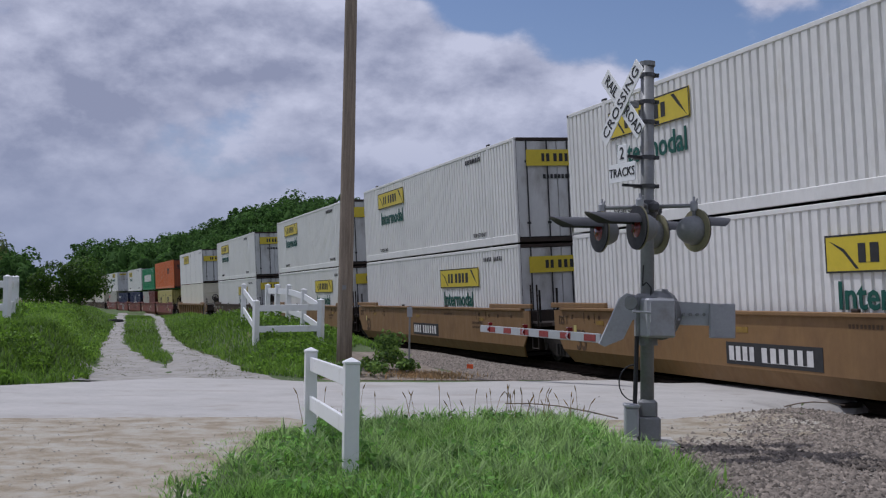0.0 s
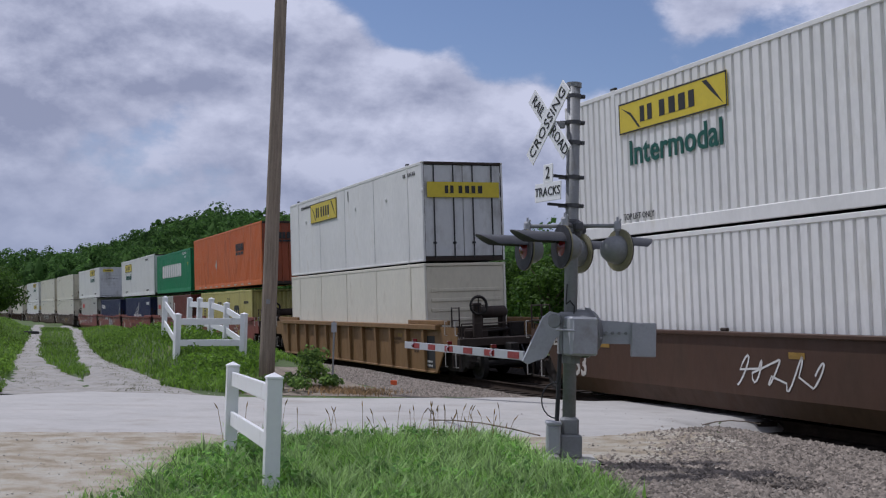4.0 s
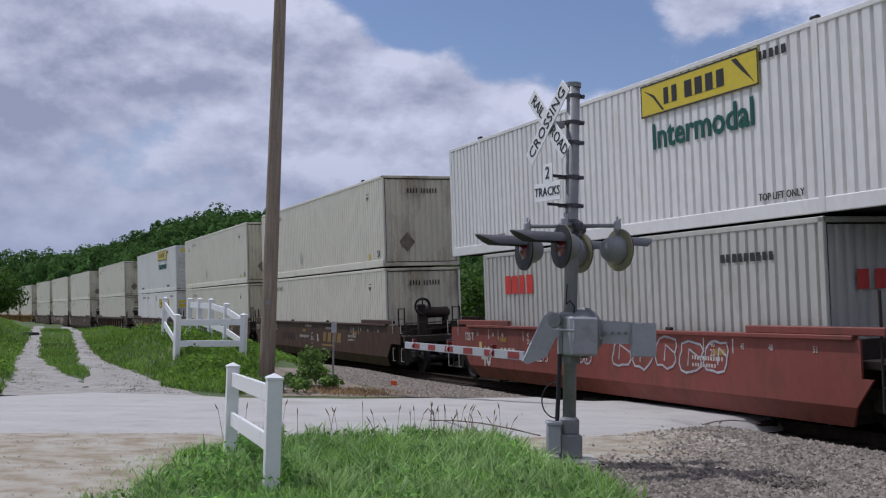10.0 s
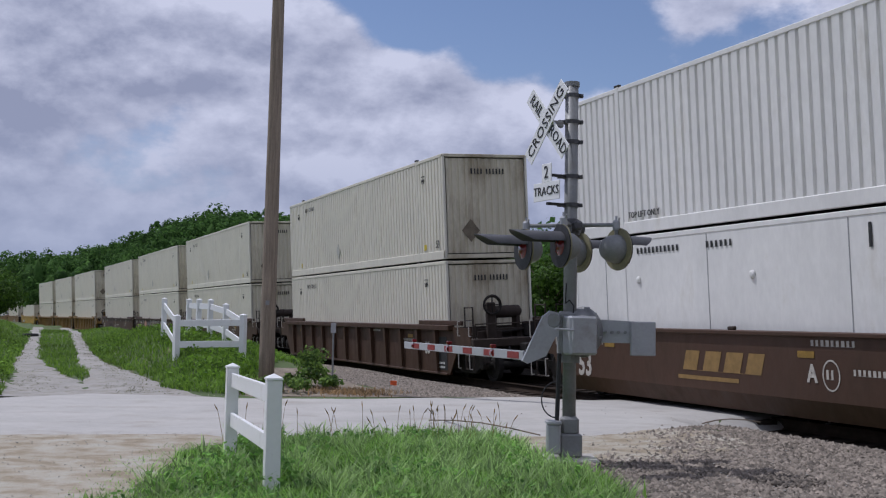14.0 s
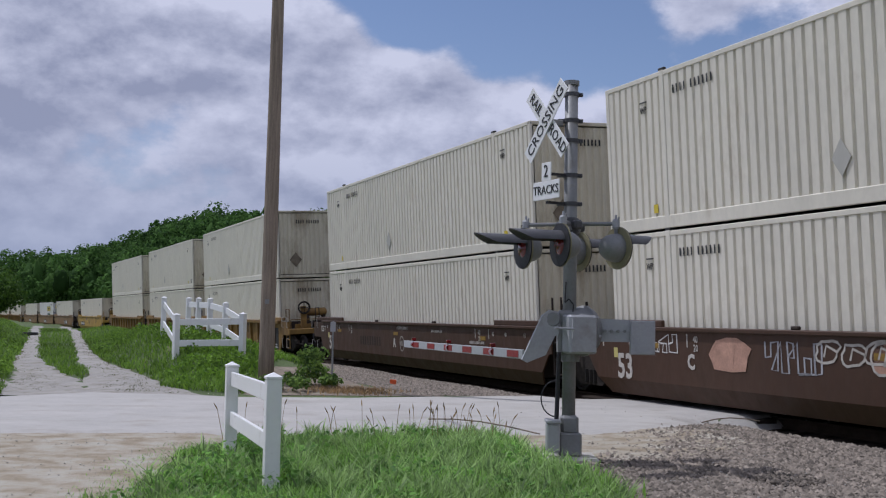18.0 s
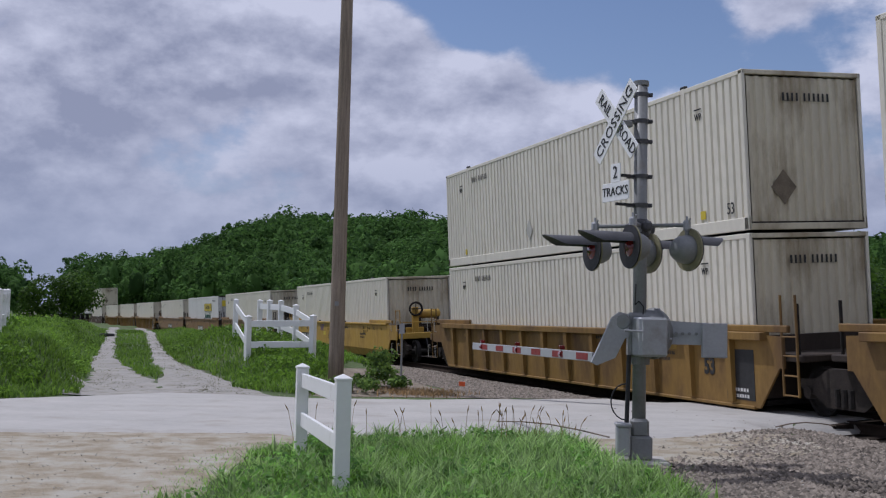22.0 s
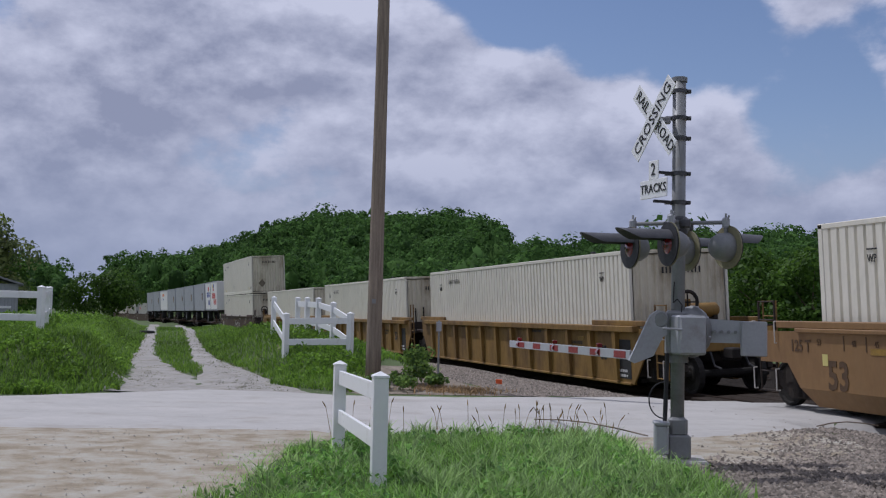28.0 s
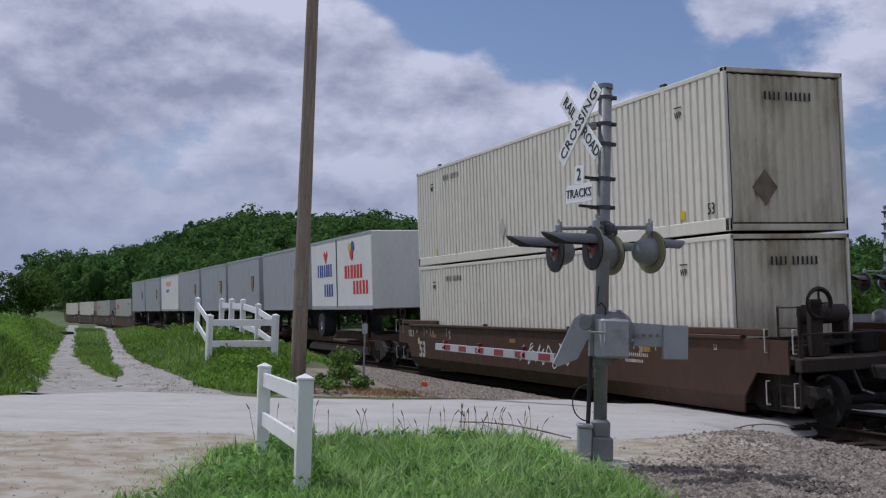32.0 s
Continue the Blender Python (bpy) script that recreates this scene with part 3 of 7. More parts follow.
rail_fence([(-1.41, 9.2), (-2.25, 11.75)], "short white vinyl fence panel standing in tall grass", rails=(0.42, 0.84))
rail_fence([(-7.17, 28.0), (-6.1, 25.0), (-4.57, 25.0), (-5.3, 26.6), (-6.0, 28.1), (-6.5, 29.0), (-7.0, 30.0)], "white vinyl rail fence curving round the corner of a grass bank", rails=(0.33, 0.82))
rail_fence([(-13.98, 29.4), (-12.4, 25.9), (-10.85, 22.4), (-13.3, 22.1), (-15.8, 21.9), (-18.3, 21.7)], "white vinyl rail fence on the grass bank beside the lane", rails=(0.33, 0.82))


def utility_pole():
    x, y = -3.61, 22.5
    pole = thing("utility_pole", "tall weathered brown wooden utility pole", "pole", m=Matrix.Translation((x, y, gz(x, y) - 0.3)) @ pose(0, 0, 0, -0.4, 0.25, 0))
    s = Shape()
    s.lathe([(0.0, 0.0)] + [(k * 0.92, 0.165 - 0.0042 * k + 0.004 * noise.noise((k * 0.7, 0, 3))) for k in range(13)] + [(11.06, 0.0)], "Z", 20)
    part("shaft", s, M_POLE, pole, smooth=True)
    part("tag", Shape().box(-0.04, 0.04, -0.172, -0.158, 1.9, 1.99), M_ALU, pole, "small metal tag")


utility_pole()


# yellowish tone paints the highlight along the lamp's rim
M_RIM = mat("lamp_rim_highlight", (0.24, 0.22, 0.13), 0.6, spread=0.2, scale=6)
M_HOOD = mat("hood_grey", (0.075, 0.075, 0.08), 0.5, spread=0.2, scale=6)


def flash_lamp(sig, place, turn, hood=0.56):
    lamp = part("lamp", Shape().lathe([(-0.2, 0.0), (-0.195, 0.06), (-0.17, 0.105), (-0.11, 0.14), (-0.03, 0.155), (0.02, 0.155), (0.02, 0.0)], "X", 22), M_ALU, sig, "silver round lamp housing", at=pose(*place, 0, 0, turn), smooth=True)
    part("background", Shape().lathe([(0.012, 0.09), (0.012, 0.225), (0.024, 0.225), (0.026, 0.09)], "X", 26), M_BLACK, lamp, "round black background")
    part("background_back", Shape().lathe([(-0.004, 0.13), (-0.004, 0.228), (0.008, 0.23), (0.008, 0.13)], "X", 26), M_RIM, lamp, "yellow-grey rim, pale as a painted highlight")
    part("lens", Shape().lathe([(0.024, 0.105), (0.04, 0.08), (0.048, 0.0)], "X", 20), M_LENS, lamp, "dark red lens", smooth=True)
    v, f, n = [], [], 16
    for k in range(n + 1):
        a = radians(18 + 144 * k / n)
        c, s = math.cos(a), math.sin(a)
        reach = hood * (0.35 + 0.65 * max(0, s) ** 0.7)
        for r in (0.152, 0.146):
            v += [(0.015, r * c, r * s), (0.015 + reach, r * c * 0.98, r * s * 0.98)]
    for k in range(n):
        a, b = 4 * k, 4 * (k + 1)
        f += [(a, a + 1, b + 1, b), (a + 2, b + 2, b + 3, a + 3), (a + 1, a + 3, b + 3, b + 1)]
    part("hood", Shape().add(v, f), M_HOOD, lamp, "long black hood")
    return lamp


def crossing_signal(m, label, turn=-62):
    """A crossing signal: mast, crossed boards, lamps that face both ways along the road, gate machine and lowered arm."""
    sig = thing("crossing_signal", label, "crossing signal", "signals at the crossing", m)
    mast = part("mast", Shape().tube((0, 0, 0.3), (0, 0, 4.08), 0.072, 0.072, 20), M_ALU, sig, smooth=True)
    part("mast_cap", Shape().lathe([(4.05, 0.073), (4.05, 0.085), (4.10, 0.085), (4.12, 0.0)], "Z"), M_ALU, mast)
    part("base_casting", Shape().box(-0.11, 0.13, -0.13, 0.13, 0.05, 0.3, 0.02).box(-0.09, 0.1, -0.1, 0.1, 0.28, 0.48, 0.03), M_ALU, sig, "painted cast base")
    part("footing", Shape().box(-0.3, 0.3, -0.3, 0.3, -0.4, 0.05, 0.02), M_CONC, sig, "concrete footing")
    box = part("junction_box", Shape().box(-0.25, -0.11, -0.22, -0.02, 0.1, 0.4, 0.015), M_ALU_LIGHT, sig)
    part("lid", Shape().box(-0.26, -0.10, -0.23, -0.01, 0.40, 0.44, 0.01), M_ALU_LIGHT, box)
    part("conduit", Shape().tube((-0.14, -0.1, 0.42), (-0.12, -0.1, 1.15), 0.024, n=8), M_BLACK, sig, "dark flexible conduit")
    part("loop_cable", Shape().chain([(-0.13 - 0.16 * math.sin(a) - 0.02, -0.14, 0.66 + 0.19 * math.cos(a)) for a in [k * math.pi / 10 for k in range(0, 11)]] + [(-0.14, -0.14, 0.52)], 0.008, 6), M_BLACK, sig, "hanging black cable")
    for z in (3.95, 3.66, 3.44, 3.06, 2.75):
        part("clamp", Shape().lathe([(z - 0.022, 0.073), (z - 0.022, 0.086), (z + 0.022, 0.086), (z + 0.022, 0.073)], "Z", 16).box(0.08, 0.125, -0.022, 0.022, z - 0.02, z + 0.02, 0.004).box(-0.15, -0.08, -0.03, 0.03, z - 0.018, z + 0.018, 0.004).tube((0.1, -0.045, z), (0.1, 0.045, z), 0.012, n=6), M_HOOD, mast, "dark band clamp")
    face = pose(0, 0, 0, 0, 0, turn)
    buck = part("crossbuck", Shape().box(-0.03, 0.03, -0.26, -0.07, -0.035, 0.035, 0.01), M_ALU, sig, at=face @ pose(0, -0.05, 3.62))
    for k, (tilt, words) in enumerate(((-46, ("CROSSING",)), (46, ("RAIL", "ROAD")))):
        y = -0.262 - 0.016 * (1 - k)
        b = part("board", Shape().box(-0.5, 0.5, y - 0.01, y, -0.096, 0.096, 0.003), M_SIGN, buck, "white sign board with black capital letters", at=pose(0, 0, 0, 0, tilt, 0))
        for j, w in enumerate(words):
            letters("lettering", w, 0.165, M_BLACK, b, pose((0.0, 0.0)[j] if k == 0 else (-0.3, 0.3)[j], y - 0.011, 0, 90, 0, 0), (1.15, 0.88)[k])
    plate = part("track_count_sign", Shape().box(-0.25, 0.25, -0.012, 0.0, -0.1, 0.1, 0.004).box(-0.09, 0.09, -0.012, 0.0, 0.098, 0.3, 0.004), M_SIGN, sig, "white sign with black numeral and word", at=face @ pose(0, -0.31, 2.88))
    letters("lettering", "2", 0.19, M_BLACK, plate, pose(0, -0.014, 0.2, 90, 0, 0), 0.9)
    letters("lettering", "TRACKS", 0.135, M_BLACK, plate, pose(0, -0.014, 0, 90, 0, 0), 0.97)
    for z in (3.06, 2.75):
        part("bracket", Shape().box(-0.02, 0.02, -0.31, -0.07, z - 0.014, z + 0.014), M_BLACK, sig, at=face)
    arm = part("lamp_arm", Shape().box(-0.09, 0.09, -0.09, 0.09, 2.44, 2.56, 0.02).tube((-0.36, -0.34, 2.53), (0.0, 0.0, 2.53), 0.022).tube((0.36, -0.34, 2.53), (0.0, 0.0, 2.53), 0.022).tube((-0.36, 0.34, 2.53), (0.0, 0.0, 2.53), 0.022).tube((0.36, 0.34, 2.53), (0.0, 0.0, 2.53), 0.022), M_ALU, sig, at=face)
    part("arm_casting", Shape().lathe([(2.40, 0.075), (2.42, 0.1), (2.58, 0.1), (2.6, 0.075)], "Z", 16).box(-0.17, 0.17, -0.05, 0.05, 2.47, 2.57, 0.02).box(-0.05, 0.05, -0.17, 0.17, 2.45, 2.55, 0.02), M_HOOD, arm, "dark cast crossarm clamp")
    for x in (-0.36, 0.36):
        for way in (-1, 1):
            part("elbow", Shape().lathe([(2.47, 0.03), (2.49, 0.042), (2.56, 0.042), (2.58, 0.03), (2.58, 0.0)], "Z", 10).tube((0.0, 0.0, 2.57), (0.0, 0.0, 2.625), 0.012, n=6).tube((0.03, 0.0, 2.55), (0.055, 0.0, 2.6), 0.01, n=6), M_ALU_LIGHT, arm, "pale cast pipe elbow", at=pose(x, 0.34 * way, 0))
            part("drop_pipe", Shape().tube((x, 0.34 * way, 2.30), (x, 0.34 * way, 2.55), 0.022, n=8), M_ALU, arm)
            flash_lamp(sig, face @ Vector((x, 0.36 * way, 2.27)), turn - 97 if way < 0 else turn + 92, 0.58 if way < 0 else 0.42)
    # gate machine
    gm = part("gate_machine", Shape().box(-0.12, 0.19, -0.33, -0.09, 1.14, 1.55, 0.02), M_ALU_LIGHT, sig, "silver gate machine box", at=pose(0, 0, 0, 0, 0, 14))
    part("door", Shape().box(-0.10, 0.17, -0.342, -0.331, 1.16, 1.53, 0.004), M_ALU_LIGHT, gm)
    part("latch", Shape().tube((-0.30, -0.37, 1.41), (-0.08, -0.36, 1.40), 0.012, n=8).box(-0.1, -0.085, -0.37, -0.34, 1.3, 1.5), M_ALU_LIGHT, gm)
    part("motor_cover", Shape().lathe([(-0.13, 0.0), (-0.13, 0.2), (-0.06, 0.25), (0.02, 0.25), (0.02, 0.275), (0.05, 0.275), (0.05, 0.25), (0.1, 0.25), (0.16, 0.19), (0.16, 0.09), (0.2, 0.08), (0.2, 0.0)], "X", 20), M_ALU, sig, "rounded cast motor cover", at=pose(0.12, 0.02, 1.38, 0, 0, 30), smooth=True)
    for k in range(8):
        a = k * math.pi / 4 + 0.2
        part("flange_bolt", Shape().tube((0.045, 0.262 * math.cos(a), 0.262 * math.sin(a)), (0.075, 0.262 * math.cos(a), 0.262 * math.sin(a)), 0.016, n=6), M_ALU_LIGHT, sig, at=pose(0.12, 0.02, 1.38, 0, 0, 30))
    part("top_cable", Shape().chain([(0.02, -0.09, 1.52), (0.03, -0.1, 1.66), (-0.02, -0.1, 1.72), (-0.06, -0.09, 1.68), (-0.05, -0.08, 1.9)], 0.007, 6), M_BLACK, sig, "thin black cable")
    part("arm_pivot", Shape().lathe([(-0.05, 0.0), (-0.05, 0.07), (-0.02, 0.085), (0.02, 0.085), (0.05, 0.07), (0.05, 0.0)], "Y", 14), M_ALU, sig, "round pivot hub", at=pose(-0.2, -0.16, 1.5))
    part("mount_clamp", Shape().box(-0.13, 0.13, -0.11, 0.11, 1.12, 1.6, 0.03).tube((0, 0, 1.05), (0, 0, 1.16), 0.11, n=16), M_ALU, sig)
    left = Shape().prism([(-0.02, 1.58), (-0.12, 1.6), (-0.2, 1.54), (-0.42, 1.07), (-0.36, 1.04), (-0.16, 1.12), (-0.06, 1.32), (-0.02, 1.34)], -0.02, 0.02)
    part("arm_bracket", left, M_ALU_LIGHT, sig, "sloping silver arm bracket", at=pose(-0.12, -0.16, 0, 0, 0, 12))
    part("arm_bracket", Shape().prism([(0.05, 1.52), (0.5, 1.5), (0.56, 1.47), (0.585, 1.4), (0.56, 1.31), (0.5, 1.27), (0.12, 1.27), (0.05, 1.33)], -0.02, 0.02), M_ALU_LIGHT, sig, at=pose(0.2, -0.06, 0, 0, 0, -12))
    for d in (0.0, 0.05):
        part("counterweight", Shape().box(0.62, 0.88, -0.24 + d, -0.21 + d, 1.14, 1.50, 0.008), M_ALU_LIGHT, sig, "flat steel counterweight plate")
    for k in range(4):
        part("bolt", Shape().tube((0.36 + 0.07 * k, -0.13, 1.385), (0.36 + 0.07 * k, -0.17, 1.385), 0.018, n=6), M_ALU, sig)
    # lowered arm with its stripes
    a0, a1 = Vector((-0.50, -0.12, 1.12)), Vector((-1.93, 4.7, 1.10))
    L = (a1 - a0).length
    gate = part("gate_arm", Shape().box(0, L, -0.012, 0.012, -0.05, 0.05, 0.004), M_BAND, sig, "white gate arm with red stripes", at=Matrix.Translation(a0) @ (a1 - a0).to_track_quat("X", "Z").to_matrix().to_4x4())
    for k in range(6):
        x = 0.12 + k * 0.812
        part("stripe", Shape().box(x, min(L, x + 0.36), -0.016, 0.016, -0.036, 0.036), M_RED, gate, "red reflective stripe")
    for k in range(3):
        x = 1.0 + k * 1.75
        g = part("arm_lamp", Shape().box(x - 0.03, x + 0.03, -0.03, 0.03, 0.054, 0.10, 0.006).lathe([(x - 0.035, 0.0), (x - 0.035, 0.04), (x + 0.035, 0.04), (x + 0.035, 0.0)], "X", 10), M_LENS, gate, "small red lamp on the arm")
    return sig



crossing_signal(pose(1.38, 11.7, gz(1.38, 11.7)), "silver railroad crossing signal with crossed boards and lowered gate arm")
crossing_signal(pose(9.8, 26.0, gz(9.8, 26.0), 0, 0, 178), "silver railroad crossing signal across the tracks, seen from behind")

# ---- train: paints ----
def paint(name, col, dirt=(0.10, 0.075, 0.05), amount=0.22, rough=0.5, spread=0.07, dscale=0.9):
    return mat(name, col, rough, spread=spread, scale=0.9, dirt=dirt, dirt_amount=amount, dirt_scale=dscale, stretch=(1.1, 1.1, 0.5), bump=0.004, bump_scale=14)


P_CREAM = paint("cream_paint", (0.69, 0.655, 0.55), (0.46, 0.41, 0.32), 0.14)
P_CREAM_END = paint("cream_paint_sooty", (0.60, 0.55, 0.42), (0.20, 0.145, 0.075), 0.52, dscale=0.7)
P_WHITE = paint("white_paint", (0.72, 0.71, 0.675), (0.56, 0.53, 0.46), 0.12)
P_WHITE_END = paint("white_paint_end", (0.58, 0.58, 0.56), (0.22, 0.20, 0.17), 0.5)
P_ORANGE = paint("orange_paint", (0.60, 0.15, 0.035), (0.30, 0.09, 0.04), 0.3)
# rusty door paint, lowered further so the end's shade is in the colour
P_ORANGE_END = paint("orange_paint_rusty_shaded", (0.27, 0.063, 0.024), (0.10, 0.04, 0.025), 0.65, dscale=0.8)
P_GREEN = paint("green_paint", (0.015, 0.22, 0.085), (0.03, 0.12, 0.06), 0.25)
P_NAVY = paint("navy_paint", (0.018, 0.024, 0.078), (0.04, 0.04, 0.07), 0.3)
P_GREY = paint("grey_paint", (0.46, 0.45, 0.40), (0.3, 0.28, 0.23), 0.25)
P_YELLOW = paint("dull_yellow_paint", (0.52, 0.46, 0.16), (0.35, 0.28, 0.12), 0.3)
P_BROWN = paint("brown_red_paint", (0.16, 0.04, 0.03), (0.09, 0.04, 0.03), 0.3)
P_SILVER = paint("trailer_silver", (0.34, 0.35, 0.37), (0.25, 0.24, 0.22), 0.3)
C_TAN = paint("car_tan_paint", (0.22, 0.127, 0.05), (0.16, 0.09, 0.04), 0.45, 0.6, 0.12)
C_RED = paint("car_red_paint", (0.21, 0.055, 0.04), (0.10, 0.045, 0.03), 0.4, 0.6, 0.12)
C_DARK = paint("car_brown_paint", (0.064, 0.032, 0.018), (0.045, 0.026, 0.014), 0.4, 0.6, 0.12)
C_YELLOW = paint("car_yellow_paint", (0.42, 0.265, 0.045), (0.18, 0.10, 0.04), 0.4, 0.6, 0.12)
C_OCHRE = paint("car_ochre_paint", (0.255, 0.15, 0.037), (0.09, 0.05, 0.024), 0.62, 0.65, 0.15)
# grimy dark steel; on car ends its darkness stands for the shade there
C_GRIME_SHADE = paint("grimy_shaded_steel", (0.04, 0.028, 0.021), (0.02, 0.016, 0.013), 0.5, 0.8, 0.2)
M_UNDER = mat("running_gear", (0.018, 0.015, 0.013), 0.85, 0.1, spread=0.35, scale=5, dirt=(0.045, 0.032, 0.022), dirt_amount=0.3, dirt_scale=4)
M_TREAD = mat("wheel_steel", (0.22, 0.20, 0.18), 0.4, 0.8, spread=0.2, scale=5)
T_WHITE = mat("stencil_white", (0.62, 0.61, 0.58), 0.6, spread=0.1, scale=8)
T_DUST = mat("stencil_dusty", (0.47, 0.44, 0.39), 0.7, spread=0.25, scale=8)
T_PEACH = mat("sprayed_peach", (0.42, 0.25, 0.18), 0.7, spread=0.2, scale=3)
T_CHALK = mat("sprayed_grey", (0.36, 0.36, 0.38), 0.7, spread=0.3, scale=3)
M_DUSTY = mat("dusty_cast_steel", (0.028, 0.022, 0.018), 0.9, spread=0.35, scale=5, dirt=(0.05, 0.04, 0.03), dirt_amount=0.4, dirt_scale=4)
P_PLACARD = mat("sooty_placard", (0.17, 0.14, 0.10), 0.8, spread=0.3, scale=4)
T_SEAM = mat("seam_grey", (0.32, 0.32, 0.32), 0.8, spread=0.2, scale=5)
T_FADED = mat("faded_stencil", (0.085, 0.05, 0.025), 0.7, spread=0.25, scale=6)
T_BLACK = mat("stencil_black", (0.03, 0.03, 0.03), 0.6, spread=0.2, scale=8)
T_GREEN = mat("letter_green", (0.01, 0.085, 0.062), 0.5, spread=0.1, scale=8)
T_DULL = mat("dull_reflector", (0.26, 0.16, 0.03), 0.6, spread=0.25, scale=6)
T_YELLOW = mat("sign_yellow", (0.60, 0.47, 0.035), 0.45, spread=0.06, scale=6)
T_RED = mat("letter_red", (0.55, 0.04, 0.03), 0.5, spread=0.1, scale=8)
T_BLUE = mat("letter_blue", (0.05, 0.08, 0.30), 0.5, spread=0.1, scale=8)
T_GOLD = mat("faded_gold", (0.24, 0.15, 0.05), 0.6, spread=0.2, scale=8)
T_ORANGE = mat("letter_orange", (0.75, 0.22, 0.03), 0.5, spread=0.1, scale=8)
M_TYRE = mat("tyre_rubber", (0.03, 0.03, 0.03), 0.9, spread=0.2, scale=8)

W = 1.295


def ribbon(shape, pts, thick, skin):
    """A flat painted line through (along, height) points, in one piece; skin gives the depth at a height."""
    rows = []
    for k, (a, b) in enumerate(pts):
        (p0, q0), (p1, q1) = pts[max(k - 1, 0)], pts[min(k + 1, len(pts) - 1)]
        t = Vector((q0 - q1, 0, p1 - p0))
        t = t.normalized() * thick / 2 if t.length > 1e-6 else Vector((0, 0, thick / 2))
        rows += [(a - t.x, skin(b - t.z), b - t.z), (a + t.x, skin(b + t.z), b + t.z)]
    return shape.add(rows, [(2 * k, 2 * k + 2, 2 * k + 3, 2 * k + 1) for k in range(len(pts) - 1)])


def ribbed(x0, x1, z0, z1, y, out, pitch=0.235, deep=0.038):
    """A pressed steel side: upright waves between x0 and x1; out is the way it faces."""
    n = max(1, round((x1 - x0) / pitch))
    p = (x1 - x0) / n
    prof = []
    for k in range(n):
        a = x0 + k * p
        prof += [(a, 0), (a + 0.64 * p, 0), (a + 0.74 * p, -deep), (a + 0.9 * p, -deep)]
    prof.append((x1, 0))
    v = [(a, y + out * d, z) for a, d in prof for z in (z0, z1)]
    f = [(2 * k, 2 * k + 2, 2 * k + 3, 2 * k + 1) for k in range(len(prof) - 1)]
    return Shape().add(v, f if out < 0 else [q[::-1] for q in f])


def bars(name, x, z, w, h, n, material, parent, y=-W - 0.004, gap=0.25, label="", face="side", slant=0.0):
    """Unreadable writing: a row of plain bars."""
    s, v, f = Shape(), [], []
    put = (lambda p, q: (p, y, q)) if face == "side" else (lambda p, q: (y, p, q))
    rnd = random.Random(int(1000 * (x + 3 * z)))
    e = min(0.006, h * 0.03)
    for k in range(n):
        a = x + w * k / n
        b = a + w / n * (1 - gap) * rnd.uniform(0.8, 1.05)
        i = len(v)
        v += [put(a, z), put(b, z), put(b + slant * e / h, z + e), put(a + slant * e / h, z + e), put(b + slant, z + h), put(a + slant, z + h)]
        f += [(i, i + 1, i + 2, i + 3), (i + 3, i + 2, i + 4, i + 5)]
        if k:
            f.append((i - 5, i, i + 3, i - 4))
    s.add(v, f)
    return part(name, s, material, parent, label, fix=False)


